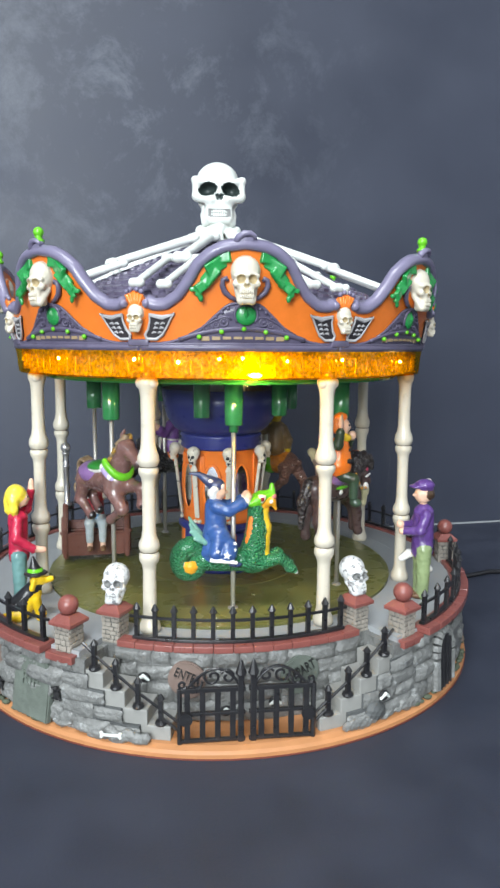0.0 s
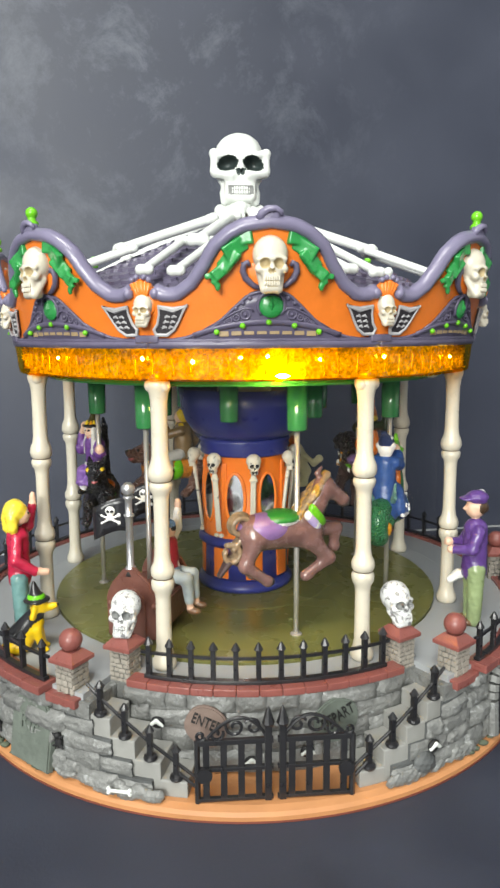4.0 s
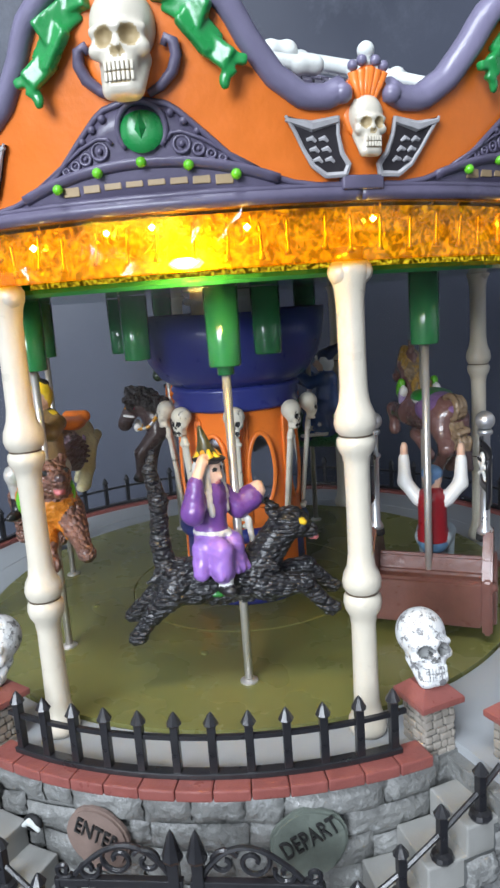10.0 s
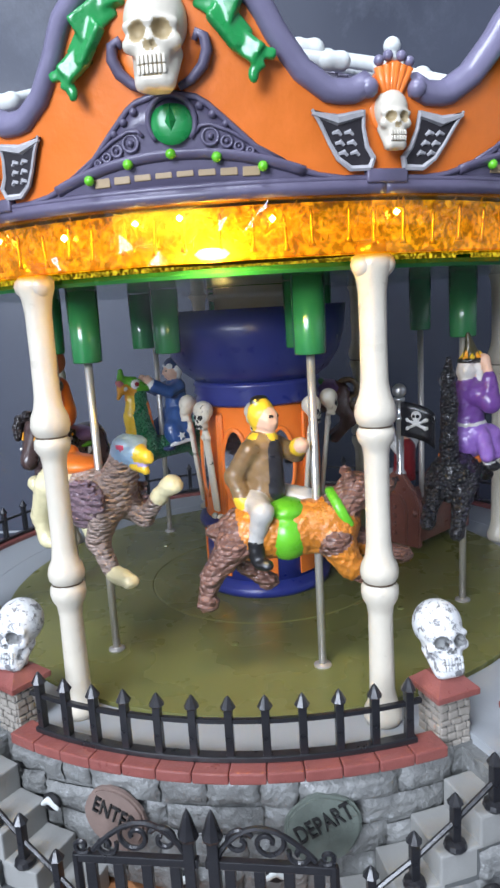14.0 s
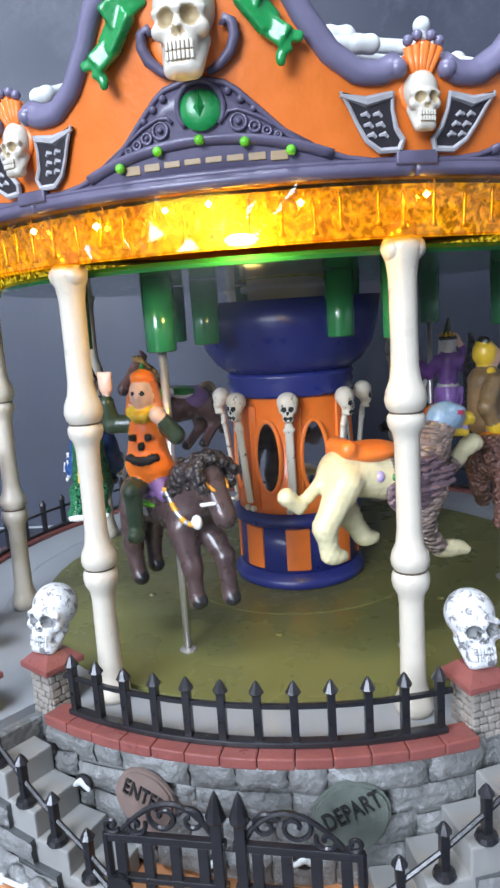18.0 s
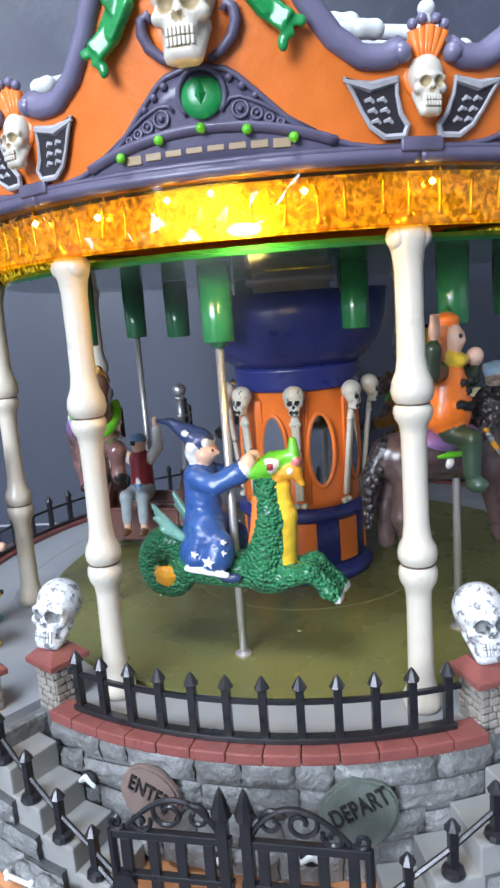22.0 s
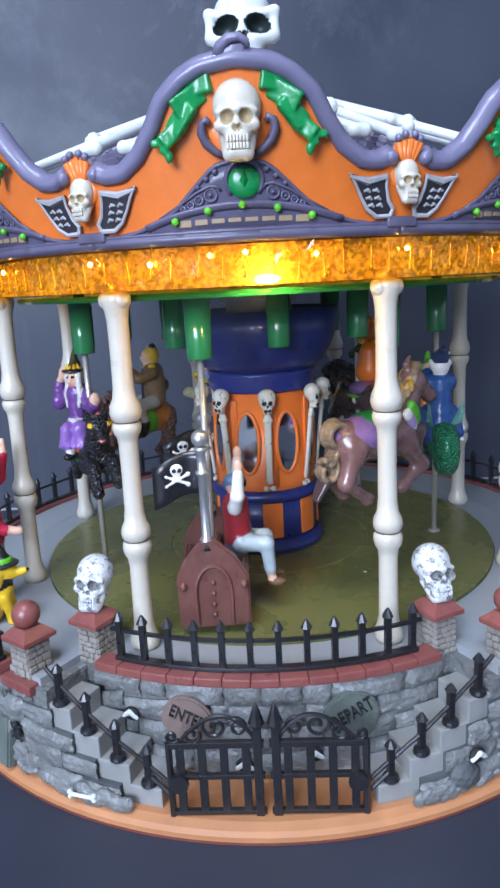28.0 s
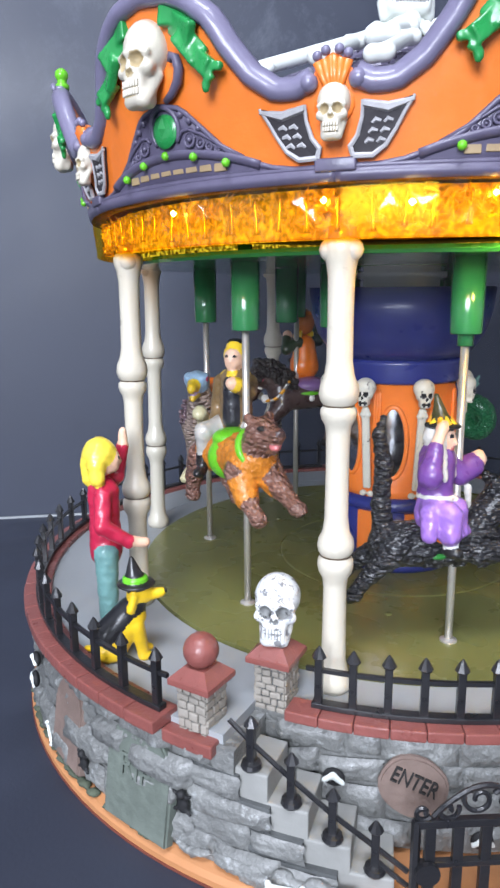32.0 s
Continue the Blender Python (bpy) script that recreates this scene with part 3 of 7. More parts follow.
# coping bricks
for a0, a1, r0, r1, z0, n in ((-26.5, 26.5, 0.1065, 0.1130, 0.0339, 13), (37.6, 322.4, 0.1225, 0.1312, 0.0334, 68)):
    for i in range(n):
        w = (a1 - a0) / n
        part("coping_brick", ring_block(r0, r1 + rng.uniform(-0.0001, 0.0001), z0, 0.0366 + rng.uniform(-0.0001, 0.0001), a0 + i * w + 0.03, a0 + (i + 1) * w - 0.03, 3, 0.00045), BRICK, base)

# stairs
STEPS = ((13.4, 0.0098), (17.6, 0.0158), (21.8, 0.0222), (26.0, 0.0286))
for side in (-1, 1):
    for a, z in STEPS:
        lo, hi = sorted((side * a, side * 34.5))
        part("stair_step", ring_block(0.1124, 0.1256, 0.004, z, lo, hi, 8, 0.0005), STEP_GREY, base, "pale grey moulded step")

# stepped rubble walls beside the stairs
for side in (-1, 1):
    for i, (z0, z1) in enumerate(((0.0042, 0.0098), (0.0098, 0.0156), (0.0156, 0.0216), (0.0216, 0.0272), (0.0272, 0.0326))):
        lo, hi = sorted((side * (18.8 + 3.4 * i), side * 35.0))
        part("stair_wall", ring_block(0.1215, 0.1272 - 0.0002 * i, z0, z1, lo, hi, 6), STONE_DARK, base)
        course(base, 0.1286 - 0.0002 * i, lo - 0.3, hi + 0.3, z0, z1, 6.5)
    s = Clay(0.5, 0.7, 0.22, 2.0)
    for k in range(34):
        a, h = rng.uniform(17.5, 36), rng.uniform(1.0, 2.6)
        p = polar(0.1286, side * a, (4.6 + rng.uniform(0, 2.5)) / 1000).translation * 1000
        s.ball(tuple(p), (rng.uniform(1.8, 3.4), 1.3, h), STONE, False, (rng.uniform(-20, 20), rng.uniform(-30, 30), side * a))
    if side > 0:
        s.ball(tuple(polar(0.1285, 24.5, 0.0088).translation * 1000), (5.0, 2.2, 4.0), STONE_DARK, False, (0, 20, 24))
    tagged(s.part("rubble", base, "rough grey rubble stones"), kind="stuff")
s = Clay(0.3, 0.4)
s.cap((-4, 0, 0), (4, 0, 0), 0.7, 0.7, WHITE_BONE)
for x in (-4.4, 4.4):
    s.ball((x, 0, 0.8), 0.9, WHITE_BONE).ball((x, 0, -0.8), 0.9, WHITE_BONE)
ob = s.part("bone_relief", base, "small white moulded bone", polar(0.1306, -23.4, 0.0066, 8) @ Matrix.Scale(0.85, 4))
again(ob, polar(0.1306, -60.5, 0.0080) @ pose(0, 0, 0, 0, 58, 0) @ Matrix.Scale(0.7, 4), base)

# ground moss along the foot of the wall
s = Clay(0.6, 0.8)
for k in range(110):
    a = rng.uniform(34, 80) * rng.choice((-1, 1))
    s.ball(tuple(polar(0.1296, a, 0.0043).translation * 1000), (rng.uniform(0.7, 2.0), rng.uniform(0.7, 1.2), rng.uniform(0.4, 1.0)), MOSS)
tagged(s.part("moss", base, "dark green moss at the wall's foot"), kind="stuff")

# tombstones, doorway and bats set into the wall
def tomb(name, w, h, thick, material):
    """A round-topped slab, its foot at the origin, its face to -y."""
    b = bmesh.new()
    out = [(w / 2 * math.cos(t), h * 0.52 + h * 0.48 * math.sin(t)) for t in np.linspace(0, 2 * math.pi, 25)[:-1]] if name == "sign_stone" else [(-w / 2, 0), (w / 2, 0), (w / 2, h * 0.55)] + [(w / 2 * math.cos(t), h * 0.55 + h * 0.45 * math.sin(t)) for t in np.linspace(0.12, math.pi - 0.12, 12)] + [(-w / 2, h * 0.55)]
    f = b.faces.new([b.verts.new((x, 0, z)) for x, z in out])
    ext = bmesh.ops.extrude_face_region(b, geom=[f])
    bmesh.ops.translate(b, verts=[v for v in ext["geom"] if isinstance(v, bmesh.types.BMVert)], vec=(0, -thick, 0))
    bmesh.ops.recalc_face_normals(b, faces=b.faces[:])
    bmesh.ops.bevel(b, geom=[e for e in b.edges if e.calc_face_angle(0) > 0.9], offset=0.0006, segments=2, affect="EDGES")
    return b


def lettering(word, size, material, parent, m, depth=0.00035, spread=1.0):
    cu = bpy.data.curves.new("lettering", "FONT")
    cu.body, cu.size, cu.extrude, cu.align_x, cu.align_y, cu.space_character = word, size, depth, "CENTER", "CENTER", spread
    cu.materials.append(material)
    ob = new("lettering", cu)
    ob.parent = parent
    ob.matrix_basis = m
    return ob


def grave(name, label, az, r, z, w, h, material, lean=0.0, text="", size=0.004, ink=None, tilt=0.0, squeeze=1.0):
    root = thing(name, label, "tombstone", "", polar(r, az, z) @ pose(0, 0, 0, lean, tilt, 0))
    b = tomb(name, w, h, 0.0020 if name == "sign_stone" else 0.003, material)
    seed = Vector((az, r, w))
    for v in b.verts:
        k = 1 + 0.09 * noise.noise(v.co * 160 + seed)
        v.co.x, v.co.z = v.co.x * k, h * 0.5 + (v.co.z - h * 0.5) * k
    part("slab", b, material, root)
    if text:
        lettering(text, size, ink or material, root, pose(0, -0.0022 if name == "sign_stone" else -0.0032, h * (0.62 if name == "sign_stone" else 0.56), 90, 0, 0) @ pose(0, 0, 0, 0, 0, -tilt * 2) @ Matrix.Diagonal((squeeze, 1, 1, 1)))
    return root


grave("tombstone", "green-grey moulded tombstone lettered RIP", -41.2, 0.1284, 0.004, 0.0220, 0.0275, TOMB_GREEN, -8, "RIP", 0.0080, TOMB_GREEN)
s = Clay(0.5, 0.5, 0.15, 1.8)
for k in range(26):
    t = math.pi * k / 25
    p = polar(0.1290, -41.2, 0.0195) @ pose(0, 0, 0, -8, 0, 0) @ Vector((0.0106 * math.cos(t) + rng.uniform(-0.0006, 0.0006), 0.001, 0.0108 * math.sin(t) - 0.003))
    s.ball(tuple(p * 1000), (rng.uniform(0.9, 1.9), 1.2, rng.uniform(0.8, 1.5)), STONE)
tagged(s.part("broken_edge", base, "broken stone edge round the tombstone"), kind="stuff")
grave("tombstone", "brown arched tombstone with a raised cross", -55.5, 0.1278, 0.005, 0.0175, 0.0255, TOMB_BROWN, -8)
grave("tombstone", "brown arched tombstone set in the wall", 70, 0.1275, 0.005, 0.0145, 0.024, TOMB_BROWN, -8)
enter = grave("sign_stone", "round brown stone sign lettered ENTER", -12.0, 0.1118, 0.0145, 0.0152, 0.0165, TOMB_BROWN, 0, "ENTER", 0.0056, INK, 7, 0.64)
depart = grave("sign_stone", "round grey stone sign lettered DEPART", 12.6, 0.1118, 0.0140, 0.0165, 0.0172, TOMB_GREEN, 0, "DEPART", 0.0060, INK, -8, 0.60)

door = thing("crypt_door", "arched stone doorway with a black barred door", "doorway", "", polar(0.1272, 45.6, 0.0042) @ pose(0, 0, 0, -3, 0, 0) @ Matrix.Scale(1.28, 4))
pts = [(-0.0062, -0.002, 0), (-0.0064, -0.002, 0.012)] + [(-0.0062 * math.cos(t), -0.002, 0.0135 + 0.0068 * math.sin(t)) for t in np.linspace(0.1, math.pi - 0.1, 10)] + [(0.0064, -0.002, 0.012), (0.0062, -0.002, 0)]
for i in range(len(pts) - 1):
    a, b = Vector(pts[i]), Vector(pts[i + 1])
    part("arch_stone", tube([a + (b - a) * 0.06, a + (b - a) * 0.94], 0.0019, None, 8), STONE, door)
part("door_panel", box(bmesh.new(), 0.0115, 0.001, 0.0195, Matrix.Translation((0, -0.0012, 0))), SOCKET, door)
for i in range(4):
    part("bar", tube([(-0.004 + i * 0.0027, -0.0028, 0.0), (-0.004 + i * 0.0027, -0.0028, 0.0185)], 0.0007, None, 6), IRON, door)

# little bats and spiders on the wall
s = Clay(0.3, 0.4)
s.ball((0, 0, 0), (1.6, 0.9, 2.6), SOCKET).ball((0, -0.5, 2.6), 1.1, SOCKET)
for a in (-1, 1):
    s.cap((0, 0, 1), (a * 2.2, -0.3, 2.6), 0.5, 0.4, SOCKET).cap((0, 0, -1), (a * 2.2, -0.3, -2), 0.5, 0.4, SOCKET)
bat = s.part("bat_relief", None, "", polar(0.1290, -34.9, 0.0172))
tagged(bat, "small black moulded bat on the stones", "relief", "bats on the stones")
copy_thing(bat, polar(0.1296, -51, 0.011))
s = Clay(0.3, 0.5)
s.ball((0, 0, 0), (2.6, 1.2, 2.2), SOCKET).cap((-2.2, -0.9, -0.6), (0, -1.2, 1.2), 0.5, 0.6, WHITE_BONE).cap((0, -1.2, 1.2), (2.2, -0.9, -0.6), 0.6, 0.5, WHITE_BONE)
ghoul = s.part("bone_hand", None, "", polar(0.1130, -20.4, 0.0225))
tagged(ghoul, "small black and white bone relief on the wall", "relief", "bone reliefs")
copy_thing(ghoul, polar(0.1304, 25.5, 0.0155))
copy_thing(ghoul, polar(0.1300, -66.5, 0.0245))
copy_thing(ghoul, polar(0.1300, -69, 0.0150) @ pose(0, 0, 0, 0, 40, 0))
copy_thing(ghoul, polar(0.1130, 6.5, 0.0125))
copy_thing(ghoul, polar(0.1130, -3.5, 0.010))

# pillars
def pillar_mesh():
    root = thing("pillar", "", "pillar")
    core = box(bmesh.new(), 0.0096, 0.0096, 0.0128)
    part("core", core, STONE_DARK, root)
    b = bmesh.new()
    for side in range(4):
        z = 0.0001
        while z < 0.0124:
            h = min(rng.uniform(0.0016, 0.0025), 0.0128 - z)
            x = -0.0052
            while x < 0.0050:
                w = rng.uniform(0.002, 0.0042)
                w = 0.0052 - x if x + w > 0.0040 else w
                box(b, w - 0.0003, 0.0016, h - 0.0003, pose(0, 0, 0, 0, 0, 90 * side) @ pose(x + w / 2, -0.0046 - rng.uniform(0, 0.0004), z, rng.uniform(-4, 4), rng.uniform(-5, 5), rng.uniform(-3, 3)), 0.0004)
                x += w
            z += h
    tagged(part("stones", b, POST_TAN, root, "tan rubble courses"), kind="stuff")
    cap = bmesh.new()
    box(cap, 0.0148, 0.0148, 0.0016, Matrix.Translation((0, 0, 0.0126)), 0.0004)
    verts = [cap.verts.new((x * w, y * w, z)) for w, z in ((0.0070, 0.0142), (0.0038, 0.0166)) for x, y in ((-1, -1), (1, -1), (1, 1), (-1, 1))]
    for i in range(4):
        cap.faces.new((verts[i], verts[(i + 1) % 4], verts[4 + (i + 1) % 4], verts[4 + i]))
    cap.faces.new(verts[4:])
    part("cap", cap, BRICK, root, "red-brown stepped cap")
    for o in root.children:
        o.matrix_basis = Matrix.Diagonal((0.76, 0.76, 1, 1))
    return root


ball_pillar = pillar_mesh()
tagged(ball_pillar, "tan rubble pillar with a red-brown cap and ball", "pillar", "ball pillars")
part("ball", lathe([(0.0, 0.0160), (0.0020, 0.0162), (0.0020, 0.0168)] + [(0.0041 * math.sin(t), 0.0201 - 0.0041 * math.cos(t)) for t in np.linspace(0.45, math.pi, 12)], 24), BRICK, ball_pillar, "red-brown ball", True)
ball_pillar.matrix_basis = polar(0.1215, -34.6, 0.0318)
for az in (34.6, 86):
    copy_thing(ball_pillar, polar(0.1215 if az < 50 else 0.1255, az, 0.0318 if az < 50 else 0.0345))
for az in (-34.6, 34.6):
    part("pillar_foot", ring_block(0.1165, 0.1284, 0.0304, 0.0336, az - 3.1, az + 3.1, 4, 0.0005), BRICK, base)
skull_pillar = pillar_mesh()
tagged(skull_pillar, "tan rubble pillar with a flat red-brown cap", "pillar", "skull pillars")
skull_pillar.matrix_basis = polar(0.1055, -29.1, 0.0326)
copy_thing(skull_pillar, polar(0.1055, 28.7, 0.0326))


def toothed(s, name, rows, half, y0, bulge, count, bone, gap):
    """The mesh of a modelled skull with rows of separate teeth set into its mouth."""
    me = s.mesh(name)
    bm = bmesh.new()
    bm.from_mesh(me)
    index = list(me.materials).index(bone)
    w = 2 * half / count
    for z0, z1 in rows:
        for i in range(count):
            x = -half + w * (i + 0.5)
            t = bmesh.new()
            m = pose(x / 1000, (y0 + bulge * (x / half) ** 2) / 1000, z0 / 1000, 0, 0, math.degrees(math.atan(2 * bulge * x / half ** 2)))
            box(t, (w - gap) / 1000, 0.0010, (z1 - z0) / 1000, m, (w - gap) * 0.00026)
            for f in t.faces:
                f.material_index, f.smooth = index, True
            merge(bm, t)
    bm.to_mesh(me)
    bm.free()
    return me


def skull(cell, wide, high, deep, bone, hole, mouth, blend=1.0):
    """A skull with its chin at z = 0 and its face to -y."""
    s = Clay(cell, blend)
    w, h, d = wide / 2, high, deep / 2
    s.ball((0, d * 0.14, h * 0.66), (w * 0.98, d * 0.92, h * 0.33), bone)
    s.ball((0, -d * 0.30, h * 0.46), (w * 0.80, d * 0.58, h * 0.18), bone)
    s.cap((-w * 0.68, -d * 0.50, h * 0.41), (w * 0.68, -d * 0.50, h * 0.41), h * 0.075, h * 0.075, bone)
    for a in (-1, 1):
        s.cap((a * w * 0.72, -d * 0.58, h * 0.565), (a * w * 0.12, -d * 0.80, h * 0.575), h * 0.045, h * 0.05, bone)
        s.cap((a * w * 0.58, d * 0.1, h * 0.36), (a * w * 0.40, -d * 0.45, h * 0.075), h * 0.07, h * 0.07, bone)
    s.slab((0, -d * 0.30, h * 0.20), (w * 0.52, d * 0.52, h * 0.19), bone, False, (0, 0, 0), h * 0.09)
    s.cap((0, -d * 0.72, h * 0.46), (0, -d * 0.86, h * 0.40), h * 0.035, h * 0.03, bone)
    for a in (-1, 1):
        s.ball((a * w * 0.40, -d * 0.94, h * 0.495), (w * 0.29, d * 0.40, h * 0.085), hole, True, (0, a * 8, 0))
        s.ball((a * w * 0.08, -d * 0.96, h * 0.365), (w * 0.075, d * 0.22, h * 0.045), hole, True, (0, a * 20, 0))
        s.ball((a * w * 0.98, -d * 0.25, h * 0.27), (w * 0.24, d * 0.5, h * 0.11), bone, True)
    s.slab((0, -d * 0.86, h * 0.205), (w * 0.42, d * 0.055, h * 0.075), mouth, True, (0, 0, 0), 0.02)
    return s, ((h * 0.212, h * 0.292), (h * 0.125, h * 0.203)), w * 0.44, -d * 0.815, d * 0.07


def skull_part(name, cell, wide, high, deep, bone, hole, mouth, blend=1.0, parent=None, label="", m=None, count=7):
    s, rows, half, y0, bulge = skull(cell, wide, high, deep, bone, hole, mouth, blend)
    ob = new(name, toothed(s, name, rows, half, y0, bulge, count, bone, half * 0.05))
    if parent:
        ob.parent = parent
    if label:
        ob["label"] = label
    if m:
        ob.matrix_basis = m
    return ob


post_skull = skull_part("stone_skull", 0.33, 11.2, 17.0, 12.4, SKULL_SPECK, SOCKET_GREY, SOCKET_GREY, 1.0)
tagged(post_skull, "white speckled skull with grey sockets on a pillar", "skull", "skulls on pillars")
post_skull.matrix_basis = polar(0.1050, -29.3, 0.0484, 16) @ pose(0, 0, 0, -12, 0, 0)
copy_thing(post_skull, polar(0.1050, 28.9, 0.0484, -8) @ pose(0, 0, 0, -12, 0, 0))


# ---- ironwork ----
def spear(h, w, foot=False):
    """A square bar with a spear head; its foot at the origin."""
    b = bmesh.new()
    box(b, w, w, h * 0.80, None, w * 0.12)
    prof = [(0.0, h * 0.78), (w * 0.85, h * 0.80), (w * 0.95, h * 0.82), (w * 0.8, h * 0.85), (w * 0.35, h * 0.95), (0.0, h)]
    lathe(prof, 8, b)
    if foot:
        lathe([(0.0, 0.0), (w * 1.15, 0.0), (w * 1.35, h * 0.05), (w * 1.2, h * 0.12), (w * 0.6, h * 0.15), (0.0, h * 0.16)], 12, b)
    return b


def fence(label, r, a0, a1, n, z):
    root = thing("fence", label, "fence", "iron fences")
    part("base_rail", ring_block(r - 0.0013, r + 0.0013, z, z + 0.0014, a0 - 0.8, a1 + 0.8, max(8, n * 2), 0.0003), IRON, root)
    part("top_rail", ring_block(r - 0.0005, r + 0.0005, z + 0.0088, z + 0.0098, a0 - 1.6, a1 + 1.6, max(8, n * 2)), IRON, root)
    first = None
    for i in range(n):
        m = polar(r, a0 + (a1 - a0) * i / (n - 1), z)
        if first is None:
            first = part("post", spear(0.0154, 0.0018), IRON, root)
            first.matrix_basis = m
        else:
            again(first, m, root)
    return root


fence("black iron fence with spear tips above the gate", 0.1084, -22.9, 22.9, 12, 0.0366)
fence("black iron fence with spear tips along the deck", 0.1262, 39, 82, 9, 0.0366)
fence("black iron fence with spear tips along the deck", 0.1262, -176, -39, 27, 0.0366)
fence("black iron fence with spear tips along the deck", 0.1262, 90.5, 178, 17, 0.0366)

for side in (-1, 1):
    rail = thing("stair_railing", "black iron stair railing with spear-tipped posts", "railing", "stair railings")
    ends = []
    first = None
    for a, z in ((15.3, 0.0098), (19.5, 0.0158), (23.7, 0.0222), (28.0, 0.0286)):
        m = polar(0.1242, side * a, z)
        ends.append(m.translation + Vector((0, 0, 0.0062)))
        if first is None:
            first = part("post", spear(0.0128, 0.0018, True), IRON, rail)
            first.matrix_basis = m
        else:
            again(first, m, rail)
    lo, hi = polar(0.1250, side * 12.2, 0.0118).translation, polar(0.1238, side * 30.6, 0.0385).translation
    part("rail_bar", tube([lo, *ends, hi], 0.0006, None, 6), IRON, rail)
    part("rail_bar", tube([lo + Vector((0, 0, -0.0035)), ends[0] + Vector((0, 0, -0.0032))], 0.0006, None, 6), IRON, rail)

gate = thing("gate", "closed black iron double gate with scrollwork on top", "gate", "", pose(0, -0.1245, 0.0041))


def scroll(cx, cz, r, turns, start, hand):
    return [(cx + hand * r * (1 - 0.75 * i / 22) * math.cos(start + turns * i / 22), 0, cz + r * (1 - 0.75 * i / 22) * math.sin(start + turns * i / 22)) for i in range(23)]


for side in (-1, 1):
    leaf = part("gate_frame", tube([(side * 0.0258, 0, 0), (side * 0.0258, 0, 0.0220)], 0.0010, None, 6), IRON, gate)
    for z, t in ((0.0004, 0.0012), (0.0112, 0.0013), (0.0205, 0.0018)):
        part("crossbar", box(bmesh.new(), 0.0256, 0.0016, t, Matrix.Translation((side * 0.0135, 0, z)), 0.0002), IRON, leaf)
    for i in range(4):
        x = side * (0.0035 + 0.0058 * i + 0.0020)
        o = part("bar", box(bmesh.new(), 0.0022, 0.0014, 0.0202, Matrix.Translation((x, 0, 0.0004)), 0.0002), IRON, leaf)
    part("gate_post", spear(0.0335, 0.0023), IRON, gate).matrix_basis = pose(side * 0.0024, 0, 0)
    part("hinge_disc", lathe([(0.0, -0.0005), (0.0026, -0.0005), (0.0026, 0.0006), (0.0, 0.0006)], 16, m=pose(side * 0.0235, -0.0014, 0.0105, 90, 0, 0)), IRON, leaf)
    top = [(side * (0.0030 + 0.0225 * u), 0, 0.0225 + 0.0085 * math.sin(math.pi * min(1, u * 1.15)) ** 0.8 * (1 - u * 0.4)) for u in np.linspace(0, 0.86, 16)]
    part("arch_bar", tube(top, 0.0006, None, 6), IRON, leaf)
    for cx, cz, r, st, hd in ((0.0075, 0.0262, 0.0030, 0.5, 1), (0.0132, 0.0265, 0.0034, 2.6, -1), (0.0195, 0.0242, 0.0024, 2.8, 1), (0.0246, 0.0238, 0.0018, 3.6, 1)):
        part("scroll", tube(scroll(side * cx, cz, r, 7.0, st, hd * side), 0.00055, None, 6), IRON, leaf)

# ---- turntable ----
turntable = thing("turntable", "olive green glossy turntable disc with pole bushings", "turntable")
part("disc", lathe([(0.0, 0.0342), (0.0914, 0.0342), (0.0914, 0.0360), (0.0418, 0.0360), (0.0414, 0.0357), (0.0410, 0.0360), (0.0, 0.0360)], 128), OLIVE, turntable)
bush = part("bushing", lathe([(0.0, 0.0), (0.0024, 0.0), (0.0024, 0.0004), (0.0014, 0.0009), (0.0, 0.0009)], 16), STEEL, turntable, "small steel bushing")
FIRST, STEP, RATE = -0.1, 360 / 7, 16.03
bush.matrix_basis = polar(0.070, FIRST, 0.0360)
for k in range(1, 7):
    again(bush, polar(0.070, FIRST - STEP * k, 0.0360))
screw = part("screw", lathe([(0.0, 0.0), (0.0012, 0.0), (0.0010, 0.0005), (0.0, 0.0006)], 10), OLIVE, turntable)
screw.matrix_basis = polar(0.055, 12, 0.0359)
for k in range(1, 6):
    again(screw, polar(0.055, 12 + 60 * k, 0.0359))

# tubes under the ceiling turn with it
crown = thing("pole_tubes", "green ceiling disc with hanging green plastic tubes", "tube ring")
part("ceiling_disc", lathe([(0.0160, 0.1390), (0.0910, 0.1386), (0.0914, 0.1394), (0.0910, 0.1404), (0.0160, 0.1404), (0.0160, 0.1390)], 128), TUBE_GREEN, crown)
TUBE_SHAPE = [(0.0034, 0.1210), (0.0034, 0.1199), (0.0038, 0.1198), (0.0040, 0.1202), (0.0042, 0.1386), (0.0016, 0.1386), (0.0016, 0.1210), (0.0034, 0.1210)]
tb = part("tube", lathe(TUBE_SHAPE, 24), TUBE_GREEN, crown, "glossy green tube", True)
tb.matrix_basis = polar(0.070, FIRST)
for k in range(1, 7):
    again(tb, polar(0.070, FIRST - STEP * k))
for k in range(6):
    again(tb, polar(0.040, -18 - 60 * k))

clear = thing("clear_screen", "clear plastic cylinder screen round the turntable", "screen")
for k in range(8):
    pane = part("pane", lathe([(0.0917, 0.0352), (0.0917, 0.1384)], 16, None, 22.5 + 45 * k, 67.5 + 45 * k, None, False), CLEAR, clear, "", True)
    pane.visible_shadow = False

